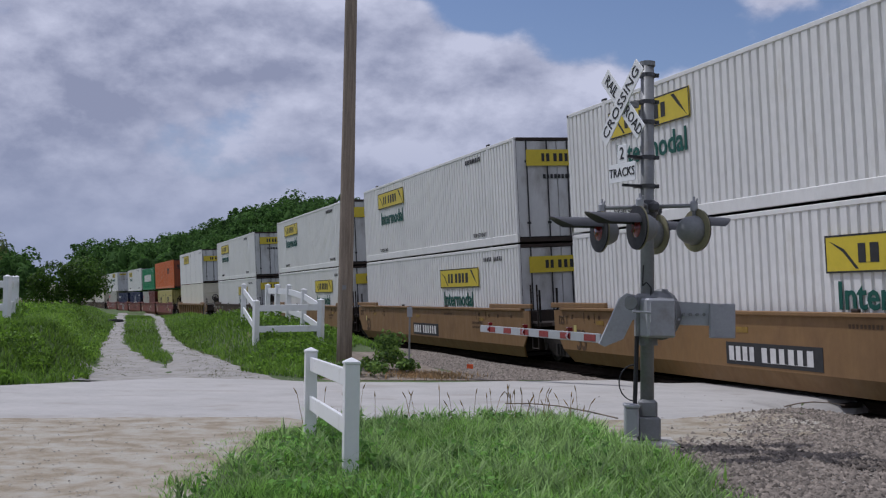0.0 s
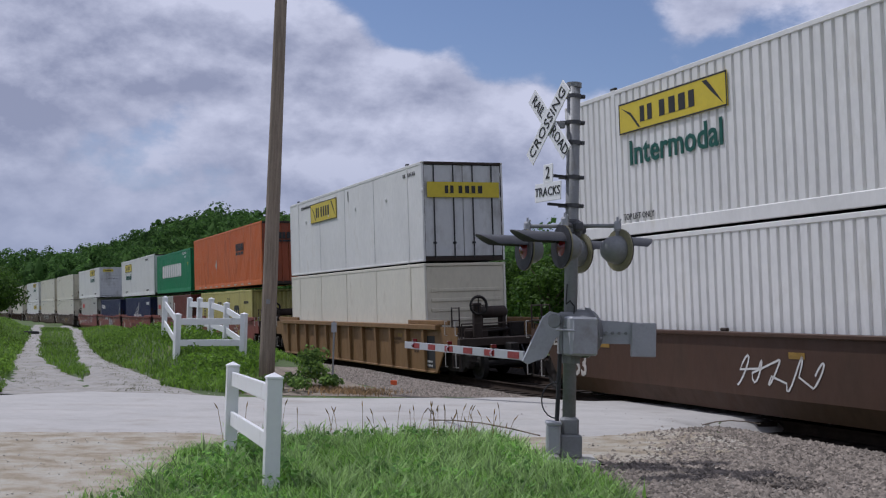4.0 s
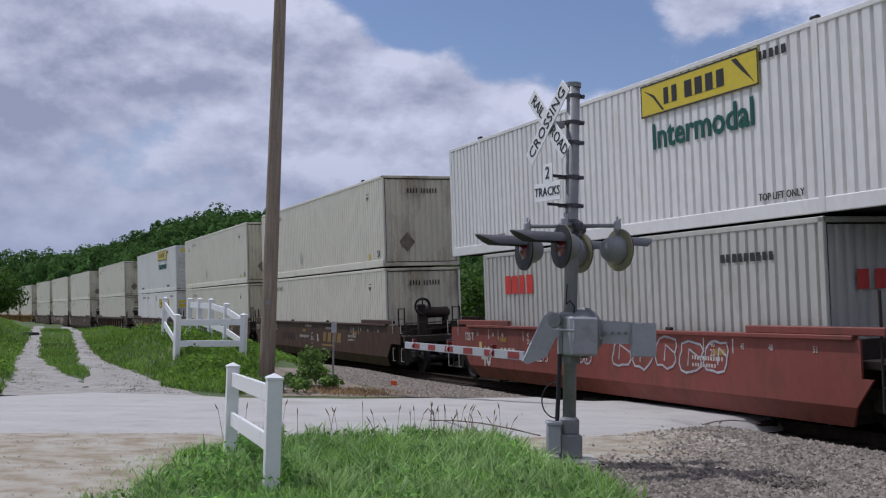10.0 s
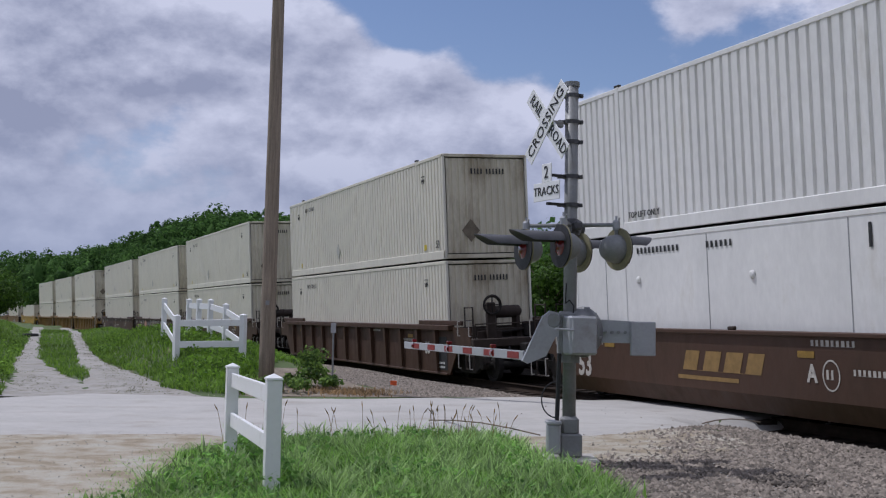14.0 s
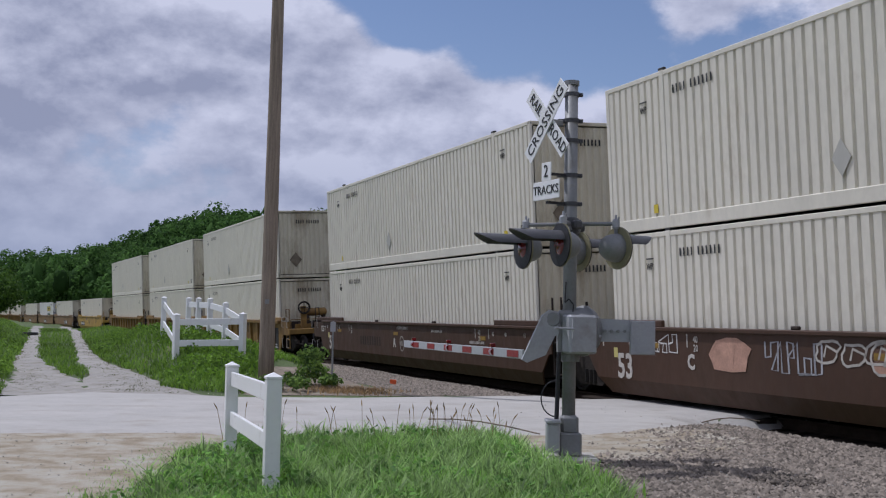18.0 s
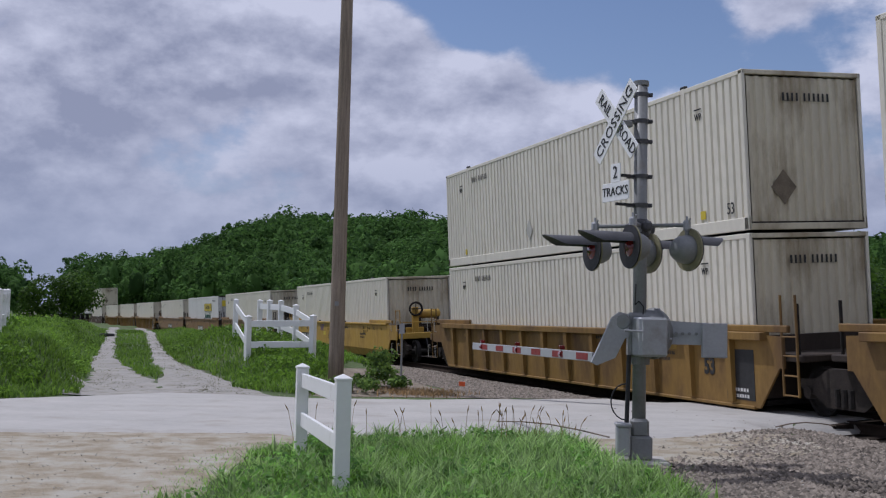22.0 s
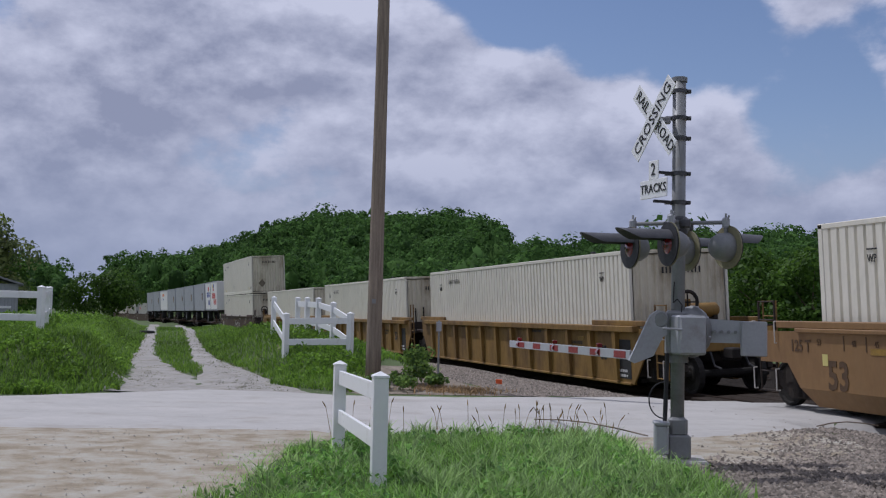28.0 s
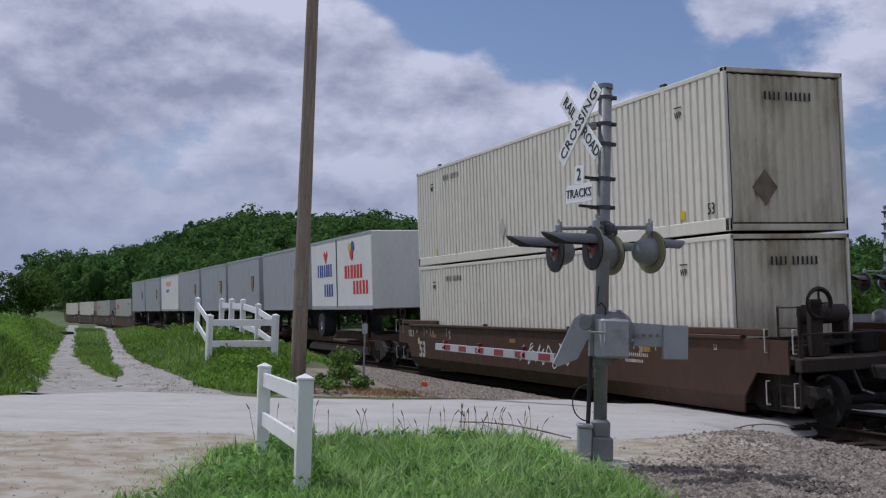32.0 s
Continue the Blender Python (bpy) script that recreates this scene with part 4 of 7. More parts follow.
def container(kind, length, high, side, end, label, waves=True, front="ribbed", group="containers on the train"):
    """A freight container, its foot at z 0, centred on x; the front end is at +x."""
    c = thing("container", label, "container", group)
    h = length / 2
    lo, hi = 0.23 if waves else 0.06, high - 0.09
    posts = [-h, h]
    ribs = [-6.096, 6.096] if length > 13 else []
    edges = sorted([-h + 0.12, h - 0.12] + [q for r in ribs for q in (r - 0.07, r + 0.07)])
    for out in (-1, 1):
        s = Shape()
        for a, b in zip(edges[::2], edges[1::2]):
            t = ribbed(a, b, lo, hi, out * (W - 0.012), out) if waves else Shape().add([(a, out * (W - 0.01), lo), (b, out * (W - 0.01), lo), (b, out * (W - 0.01), hi), (a, out * (W - 0.01), hi)], [(0, 1, 2, 3) if out < 0 else (3, 2, 1, 0)])
            s.add(t.v, t.f)
        part("side_panel", s, side, c, fix=False)
        y0, y1 = (-W, -W + 0.07) if out < 0 else (W - 0.07, W)
        part("top_rail", Shape().box(-h, h, y0, y1, hi, high, 0.01), side, c)
        part("bottom_rail", Shape().box(-h, h, y0, y1, 0.0, lo + 0.004, 0.012), side, c)
        for r in ribs:
            part("lift_post", Shape().box(r - 0.075, r + 0.075, y0 + (0.0 if out > 0 else -0.004), y1 + (0.004 if out > 0 else 0.0), 0.0, high + 0.015, 0.012), side, c)
            part("corner_casting", Shape().box(r - 0.09, r + 0.09, y0 - 0.002, y1 + 0.002, high + 0.004, high + 0.06, 0.012), T_BLACK, c, "dark lifting casting")
        for x in posts:
            a, b = (x, x + 0.13) if x < 0 else (x - 0.13, x)
            part("corner_post", Shape().box(a, b, y0, y1, 0.0, high, 0.015), side, c)
    part("roof", Shape().box(-h + 0.02, h - 0.02, -W + 0.02, W - 0.02, high - 0.06, high - 0.012, 0.01), side, c)
    part("floor", Shape().box(-h + 0.02, h - 0.02, -W + 0.03, W - 0.03, 0.02, 0.15), M_UNDER, c)
    for sgn in (1, -1):
        x = sgn * (h - 0.03)
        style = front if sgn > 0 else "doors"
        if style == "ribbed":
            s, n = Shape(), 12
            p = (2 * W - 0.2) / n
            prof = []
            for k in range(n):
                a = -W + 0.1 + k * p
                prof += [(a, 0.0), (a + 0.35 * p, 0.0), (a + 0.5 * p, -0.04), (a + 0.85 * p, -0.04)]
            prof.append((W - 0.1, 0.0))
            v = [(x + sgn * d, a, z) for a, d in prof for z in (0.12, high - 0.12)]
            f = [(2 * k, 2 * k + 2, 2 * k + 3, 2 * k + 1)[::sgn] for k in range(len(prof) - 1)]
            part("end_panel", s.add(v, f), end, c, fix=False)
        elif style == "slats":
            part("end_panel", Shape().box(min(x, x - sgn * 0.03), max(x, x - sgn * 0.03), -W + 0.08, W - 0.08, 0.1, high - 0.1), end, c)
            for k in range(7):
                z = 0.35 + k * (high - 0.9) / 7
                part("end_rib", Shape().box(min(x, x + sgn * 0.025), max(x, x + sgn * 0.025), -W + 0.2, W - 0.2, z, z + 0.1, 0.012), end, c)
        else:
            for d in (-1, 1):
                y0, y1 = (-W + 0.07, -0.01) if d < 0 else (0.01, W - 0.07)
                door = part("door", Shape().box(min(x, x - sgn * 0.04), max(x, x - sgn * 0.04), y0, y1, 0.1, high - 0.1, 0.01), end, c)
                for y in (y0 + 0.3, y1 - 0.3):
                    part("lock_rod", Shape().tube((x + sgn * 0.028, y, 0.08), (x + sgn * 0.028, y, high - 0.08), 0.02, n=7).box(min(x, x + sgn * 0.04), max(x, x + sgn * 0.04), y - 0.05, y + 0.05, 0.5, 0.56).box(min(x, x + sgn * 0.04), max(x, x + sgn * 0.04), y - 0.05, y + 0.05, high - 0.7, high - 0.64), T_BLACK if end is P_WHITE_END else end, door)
                for k in range(4):
                    z = 0.3 + k * (high - 0.7) / 3
                    ye = y0 if d < 0 else y1
                    part("hinge", Shape().box(min(x, x + sgn * 0.02), max(x, x + sgn * 0.02), ye - 0.05, ye + 0.05, z, z + 0.1), end, door)
        a, b = (x - 0.05, x + 0.03) if sgn > 0 else (x - 0.03, x + 0.05)
        frame_paint = C_GRIME_SHADE if style == "doors" and end in (P_WHITE_END, P_ORANGE_END) else end
        part("end_header", Shape().box(a, b, -W + 0.05, W - 0.05, high - 0.09, high - 0.004, 0.01), frame_paint, c)
        part("end_sill", Shape().box(a, b, -W + 0.05, W - 0.05, 0.002, 0.12, 0.01), frame_paint, c)
        if frame_paint is C_GRIME_SHADE:
            for y in (-W + 0.045, W - 0.045):
                part("door_seal", Shape().box(a, b - 0.004, y - 0.03, y + 0.03, 0.12, high - 0.09, 0.008), C_GRIME_SHADE, c, "dark grimy door seal")
    return c


def yellow_sign(c, x, z, w, h, end=False, y=-W - 0.012):
    """The hauler's yellow panel: dark edge, dark bars and corner figures, no lettering."""
    if end:
        s = part("sign_panel", Shape().box(y - 0.004, y + 0.004, x, x + w, z, z + h), T_YELLOW, c, "yellow sign panel")
        for a, b, n in ((0.24, 0.15, 2), (0.43, 0.36, 4)):
            bars("sign_mark", x + a * w, z + 0.26 * h, b * w, 0.5 * h, n, T_BLACK, s, y=y + 0.008, face="end", gap=0.3)
    else:
        s = part("sign_panel", Shape().box(x, x + w, y - 0.008, y + 0.008, z, z + h), T_YELLOW, c, "yellow sign panel with dark bars")
        for a, b, n in ((0.22, 0.15, 2), (0.41, 0.36, 4)):
            bars("sign_mark", x + a * w, z + 0.25 * h, b * w, 0.5 * h, n, T_BLACK, s, y=y - 0.012, gap=0.3)
        edge = Shape()
        for a, b, e, f in ((0, w, 0, 0.03), (0, w, h - 0.03, h), (0, 0.03, 0, h), (w - 0.03, w, 0, h)):
            edge.box(x + a, x + b, y - 0.0105, y - 0.009, z + e, z + f)
        part("sign_edge", edge, T_BLACK, s, "dark edge line")
        part("sign_figure", Shape().prism([(x + 0.03 * w, z + 0.85 * h), (x + 0.12 * w, z + 0.55 * h), (x + 0.2 * w, z + 0.1 * h), (x + 0.22 * w, z + 0.1 * h), (x + 0.13 * w, z + 0.62 * h)], y - 0.0115, y - 0.009), T_BLACK, s)
        part("sign_figure", Shape().prism([(x + 0.97 * w, z + 0.1 * h), (x + 0.88 * w, z + 0.5 * h), (x + 0.8 * w, z + 0.9 * h), (x + 0.84 * w, z + 0.9 * h), (x + 0.9 * w, z + 0.55 * h)], y - 0.0115, y - 0.009), T_BLACK, s)


def make_kinds():
    K = {}
    H53 = 2.896
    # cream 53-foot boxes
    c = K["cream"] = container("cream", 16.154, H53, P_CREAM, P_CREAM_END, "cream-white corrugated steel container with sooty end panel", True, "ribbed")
    part("placard", Shape().prism([(0, 0.0), (0.2, 0.28), (0, 0.56), (-0.2, 0.28)], -W - 0.012, -W - 0.004), P_GREY, c, "grey diamond placard", at=pose(-1.6, 0, 0.42))
    part("placard", Shape().prism([(0, 0.0), (0.27, 0.32), (0, 0.64), (-0.27, 0.32)], 8.052, 8.06, "X"), P_PLACARD, c, "dirty diamond placard", at=pose(0, -0.5, 0.45))
    bars("serial_mark", -5.75, 2.42, 0.46, 0.15, 4, T_BLACK, c, y=-W - 0.003, gap=0.6)
    bars("serial_mark", -5.2, 2.42, 0.7, 0.15, 6, T_BLACK, c, y=-W - 0.003, gap=0.6)
    bars("serial_mark", -0.45, 2.34, 0.4, 0.15, 4, T_BLACK, c, y=8.06, face="end", gap=0.5)
    bars("serial_mark", 0.02, 2.34, 0.6, 0.15, 6, T_BLACK, c, y=8.06, face="end", gap=0.5)
    for x in (-6.72, 6.6):
        letters("lettering", "WP", 0.19, T_BLACK, c, pose(x, -W - 0.004, 2.26, 90, 0, 0), 0.75)
        part("stencil_mark", Shape().box(x - 0.12, x + 0.12, -W - 0.004, -W + 0.002, 2.4, 2.425), T_BLACK, c)
    letters("lettering", "53", 0.3, T_BLACK, c, pose(7.55, -W - 0.004, 0.42, 90, 0, 0), 0.8)
    part("label_plate", Shape().box(6.55, 6.72, -W - 0.004, -W + 0.002, 0.3, 0.46), T_YELLOW, c, "small yellow label")
    part("label_plate", Shape().box(-6.5, -6.36, -W - 0.004, -W + 0.002, 0.3, 0.46), T_YELLOW, c, "small yellow label")
    # white 53-foot boxes with a yellow panel
    for key, front in (("white", "doors"), ("white_slat", "slats")):
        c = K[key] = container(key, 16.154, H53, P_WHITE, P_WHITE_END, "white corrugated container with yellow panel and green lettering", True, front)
        sx, sz = (-5.85, 1.97) if front == "doors" else (1.4, 2.17)
        yellow_sign(c, sx, sz, 3.42, 0.6)
        letters("lettering", "Intermodal", 0.66, T_GREEN, c, pose(sx + 1.78, -W - 0.006, sz - 0.42, 90, 0, 0), 1.02, "dark green lettering", bold=0.012)
        yellow_sign(c, -0.95, 2.1 if front == "doors" else 2.45, 1.9 if front == "doors" else 1.0, 0.45 if front == "doors" else 0.24, True, 8.064 + (0.045 if front == "doors" else 0.0))
        letters("lettering", "TOP LIFT ONLY", 0.17, T_BLACK, c, pose(5.2, -W - 0.004, 0.35, 90, 0, 0), 0.9)
        letters("lettering", "TOP LIFT ONLY", 0.17, T_BLACK, c, pose(-5.3, -W - 0.004, 0.35, 90, 0, 0), 0.9)
        bars("serial_mark", 4.2, 2.55, 1.3, 0.14, 9, T_BLACK, c, y=-W - 0.003)
        bars("serial_mark", -0.45, 1.75, 0.9, 0.12, 8, T_BLACK, c, y=8.07, face="end")
    c = K["white_low"] = container("white_low", 16.154, H53, P_WHITE, P_WHITE_END, "white corrugated container with yellow panel, riding low in a well car", True, "doors")
    yellow_sign(c, 1.4, 1.76, 3.55, 0.6)
    letters("lettering", "Intermodal", 0.62, T_GREEN, c, pose(3.0, -W - 0.006, 1.38, 90, 0, 0), 1.0, "dark green lettering", bold=0.012)
    bars("serial_mark", 5.4, 2.5, 1.5, 0.12, 11, T_BLACK, c, y=-W - 0.003, gap=0.4)
    yellow_sign(c, -1.0, 2.1, 2.0, 0.45, True, 8.11)
    for key, long in (("white_flat", 16.154), ("white_flat48", 14.63)):
        c = K[key] = container(key, long, H53, P_WHITE, P_WHITE_END, "smooth white plate-sided container with yellow panel", False, "slats" if long > 15 else "doors")
        e = long / 2 - 0.013
        yellow_sign(c, 1.78 if long > 15 else -4.2, 1.87 if long > 15 else 1.9, 3.6 if long > 15 else 3.3, 0.56 if long > 15 else 0.74)
        yellow_sign(c, -1.15, 1.85, 2.3, 0.45, True, e if long > 15 else e + 0.047)
        for k in range(5):
            x = (-6.8 + k * 3.4) * long / 16.2
            part("seam", Shape().box(x - 0.009, x + 0.009, -W + 0.004, -W + 0.013, 0.1, 2.8), T_SEAM, c)
            part("rivet_patch", Shape().lathe([(-W - 0.035, 0.0), (-W - 0.03, 0.04), (-W - 0.01, 0.07), (-W + 0.004, 0.075)], "Y", 12), P_WHITE, c, "raised round boss", at=pose(x + 1.2, 0, 2.05))
        for x, n in ((5.8, 8), (-5.6, 11), (-3.4, 6)):
            bars("serial_mark", x, 2.55, 0.13 * n, 0.11, n, T_BLACK, c, y=-W - 0.003, gap=0.45)
        part("stencil_mark", Shape().box(0.4, 0.46, -W - 0.004, -W + 0.002, 2.35, 2.7), T_BLACK, c)
    c = K["beige_low"] = container("beige_low", 14.63, H53, P_CREAM, P_CREAM_END, "dirty beige plate-sided container low in a well car", False, "slats")
    for k in range(5):
        x = -6.2 + k * 3.1
        part("seam", Shape().box(x - 0.02, x + 0.02, -W - 0.004, -W + 0.01, 0.1, 2.8), P_CREAM, c)
    # orange
    c = K["orange"] = container("orange", 16.154, H53, P_ORANGE, P_ORANGE_END, "faded orange corrugated container with rusty doors darkened for shade", True, "doors")
    bars("haul_mark", 2.9, 1.75, 1.75, 0.36, 9, T_BLACK, c, y=-W - 0.004, gap=0.15)
    bars("haul_mark", 2.9, 1.55, 1.75, 0.14, 3, T_BLACK, c, y=-W - 0.004, gap=0.08)
    bars("haul_mark", -0.9, 2.08, 1.8, 0.3, 9, T_BLACK, c, y=8.118, face="end", gap=0.15)
    bars("haul_mark", -0.9, 1.94, 1.8, 0.09, 3, T_BLACK, c, y=8.118, face="end", gap=0.08)
    part("placard", Shape().prism([(0, 0.0), (0.2, 0.28), (0, 0.56), (-0.2, 0.28)], -W - 0.012, -W - 0.004), P_GREY, c, "grey diamond placard", at=pose(-1.8, 0, 0.95))
    part("label_plate", Shape().box(8.11, 8.118, 0.38, 0.62, 1.0, 1.3), T_WHITE, c, "white label on the door")
    for k in range(9):
        part("reflector", Shape().box(-6.6 + k * 1.5, -6.05 + k * 1.5, -W - 0.004, -W + 0.002, 0.06, 0.13), T_DUST, c, "pale reflective dash")
    # forty- and twenty-foot boxes
    c = K["green"] = container("green", 12.19, 2.6, P_GREEN, P_GREEN, "bright green corrugated container with a row of white shapes", True, "ribbed")
    for k in range(9):
        x = -3.75 + k * 0.765
        part("line_mark", Shape().prism([(x, 1.0), (x + 0.54, 1.0), (x + 0.66, 1.12), (x + 0.66, 1.82), (x + 0.12, 1.82), (x, 1.7)], -W - 0.006, -W + 0.002), T_WHITE, c, "plain white block")
    bars("serial_mark", 3.5, 2.3, 1.5, 0.15, 10, T_WHITE, c, gap=0.55)
    bars("serial_mark", 4.2, 2.1, 0.6, 0.12, 4, T_WHITE, c, gap=0.55)
    part("label_plate", Shape().box(5.15, 5.3, -W - 0.005, -W + 0.002, 1.6, 1.8), T_YELLOW, c, "small yellow label")
    part("emblem", Shape().prism([(0.27 * math.sin(q * math.pi / 8) * (1 if q % 2 == 0 else 0.35), 0.27 * math.cos(q * math.pi / 8) * (1 if q % 2 == 0 else 0.35)) for q in range(16)], 6.101, 6.104, "X"), P_GREEN, c, "green star shape", at=pose(0, -0.3, 1.7))
    part("round_mark", Shape().lathe([(6.1, 0.0), (6.1, 0.33)], "X", 20), T_WHITE, c, "round white mark", at=pose(0, -0.3, 1.7))
    c = K["navy"] = container("navy", 12.19, 2.6, P_NAVY, P_NAVY, "dark navy corrugated container in a well car", True, "ribbed")
    bars("serial_mark", 4.4, 2.05, 1.3, 0.2, 6, T_WHITE, c, gap=0.12)
    wing = ribbon(Shape(), [(0.6, 1.5), (0.2, 1.38), (-0.2, 1.4), (0.0, 1.52), (-0.4, 1.55), (-0.55, 1.4), (-0.9, 1.38), (-0.3, 1.72), (0.5, 1.95), (1.06, 2.26), (0.98, 2.02), (0.72, 1.88), (0.2, 1.74), (0.72, 1.86), (0.97, 2.0),
                            (0.86, 1.8), (0.5, 1.68), (0.15, 1.62), (0.5, 1.66), (0.85, 1.78), (0.66, 1.6), (0.3, 1.56), (0.0, 1.52)], 0.06, lambda q: -W - 0.006)
    part("wing_mark", wing, T_WHITE, c, "white outlined wing shape", fix=False)
    bars("line_mark", -1.6, 1.0, 0.85, 0.34, 3, T_WHITE, c, gap=0.22)
    bars("line_mark", -0.6, 1.0, 2.6, 0.32, 9, T_WHITE, c, gap=0.25)
    c = K["navy_plain"] = container("navy_plain", 12.19, 2.6, P_NAVY, P_NAVY, "dark navy corrugated container with small white marks in a well car", True, "ribbed")
    bars("line_mark", -5.6, 1.85, 0.6, 0.34, 3, T_WHITE, c, gap=0.2, slant=0.1)
    bars("line_mark", -4.8, 1.8, 1.5, 0.3, 4, T_WHITE, c, gap=0.15)
    for k, n in ((0, 11), (1, 5)):
        s = Shape()
        for j in range(n):
            s.box(5.2 + 0.4 * k, 5.28 + 0.4 * k, -W - 0.005, -W + 0.002, 2.2 - 0.16 * j, 2.31 - 0.16 * j)
        part("serial_mark", s, T_WHITE, c)
    part("label_plate", Shape().box(5.5, 5.68, -W - 0.005, -W + 0.002, 1.2, 1.42), T_YELLOW, c, "small yellow label")
    c = K["grey"] = container("grey", 12.19, 2.9, P_GREY, P_GREY, "pale grey corrugated container with a red mark in a well car", True, "ribbed")
    bars("line_mark", -4.84, 1.9, 1.5, 0.43, 4, T_RED, c, gap=0.1)
    bars("line_mark", -0.7, 1.8, 1.4, 0.3, 4, T_RED, c, y=6.1, face="end", gap=0.2)
    bars("serial_mark", 3.6, 2.3, 1.4, 0.14, 9, T_BLACK, c)
    c = K["yellow20"] = container("yellow20", 6.06, 2.55, P_YELLOW, P_YELLOW, "faded yellow corrugated short container in a well car", True, "ribbed")
    part("arch_mark", Shape().prism([(-0.75, 1.05), (-0.75, 1.7), (-0.6, 1.82), (0.2, 1.82), (0.35, 1.7), (0.35, 1.05), (0.13, 1.05), (0.13, 1.6), (-0.1, 1.6), (-0.1, 1.05), (-0.3, 1.05), (-0.3, 1.6), (-0.53, 1.6), (-0.53, 1.05)], -W - 0.006, -W + 0.002), T_BLACK, c, "black arch-shaped mark")
    bars("serial_mark", 1.4, 1.9, 1.0, 0.12, 8, T_BLACK, c)
    for x, n in ((-2.2, 13), (-1.9, 8)):
        column = Shape()
        for j in range(n):
            column.box(x - 0.06, x + 0.06, -W - 0.005, -W + 0.002, 2.1 - 0.15 * j, 2.2 - 0.15 * j)
        part("line_mark", column, T_BLACK, c, "upright column of plain black marks")
    c = K["white20"] = container("white20", 6.06, 2.55, P_GREY, P_GREY, "pale grey short container with a red mark in a well car", True, "ribbed")
    bars("line_mark", -2.6, 1.7, 0.9, 0.3, 3, T_RED, c)
    for z in (2.0, 1.75, 1.45):
        bars("serial_mark", 1.9, z, 0.5, 0.13, 3, T_BLACK, c, gap=0.5)
    c = K["brown20"] = container("brown20", 6.06, 2.55, P_BROWN, P_BROWN, "dark red-brown short container in a well car", True, "ribbed")
    bars("line_mark", -2.7, 0.6, 0.3, 1.5, 1, T_WHITE, c)
    bars("line_mark", -0.6, 1.5, 1.3, 0.5, 3, T_WHITE, c, y=3.035, face="end")
    return K


def wheelset():
    s = Shape()
    for o in (-1, 1):
        s.m = Matrix.Translation((0, o * 0.76, 0))
        d = 0.065
        s.lathe([(-d, 0.0), (-d, 0.15), (-0.03, 0.2), (-0.03, 0.34), (-d, 0.37), (-d, 0.42), (d, 0.42), (d, 0.37), (0.03, 0.34), (0.03, 0.2), (d, 0.15), (d, 0.0)], "Y", 22)
    s.m = Matrix()
    s.tube((0, -1.02, 0), (0, 1.02, 0), 0.085, n=10)
    for k in range(3):
        a = 2 * math.pi * k / 3
        for o in (-1, 1):
            s.tube((0.05 * math.cos(a), o * 1.0, 0.05 * math.sin(a)), (0.05 * math.cos(a), o * 1.035, 0.05 * math.sin(a)), 0.018, n=6)
    return s


AXLES = []


def bogie(car, x, low=0.0):
    b = part("bogie", Shape().box(-0.35, 0.35, -0.9, 0.9, 0.42, 0.66, 0.04).box(-0.2, 0.2, -1.1, 1.1, 0.36, 0.5, 0.03), M_UNDER, car, "dark cast steel bogie", at=pose(x, 0, 0))
    for o in (-1, 1):
        y0, y1 = (-1.1, -0.98) if o < 0 else (0.98, 1.1)
        part("side_frame", Shape().prism([(-1.12, 0.5), (-1.1, 0.64), (-0.7, 0.66), (-0.36, 0.84), (0.36, 0.84), (0.7, 0.66), (1.1, 0.64), (1.12, 0.5), (0.74, 0.38), (0.44, 0.2), (-0.44, 0.2), (-0.74, 0.38)], y0, y1), M_DUSTY, b)
        for k in (-0.17, 0.0, 0.17):
            part("spring", Shape().tube((k, (y0 + y1) / 2 + 0.03 * o, 0.24), (k, (y0 + y1) / 2 + 0.03 * o, 0.52), 0.075, n=10), M_UNDER, b)
        for k in (-0.89, 0.89):
            part("bearing_cap", Shape().lathe([(y0 - 0.05, 0.0), (y0 - 0.04, 0.1), (y1, 0.11)] if o < 0 else [(y0, 0.11), (y1 + 0.04, 0.1), (y1 + 0.05, 0.0)], "Y", 12), M_DUSTY, b, at=pose(k, 0, 0.42))
    for k in (-0.89, 0.89):
        w = part("wheelset", WHEELSET, M_TREAD, b, "steel wheels with bright treads", at=pose(k, 0, 0.42))
        AXLES.append((k, w))
    return b


_ws = wheelset()
WHEELSET = _ws.mesh("wheelset")
WHEELSET.materials.append(mat("wheel_dark", (0.015, 0.013, 0.011), 0.85, 0.0, spread=0.3, scale=6))


KNEE, LOW = 0.45, 0.14


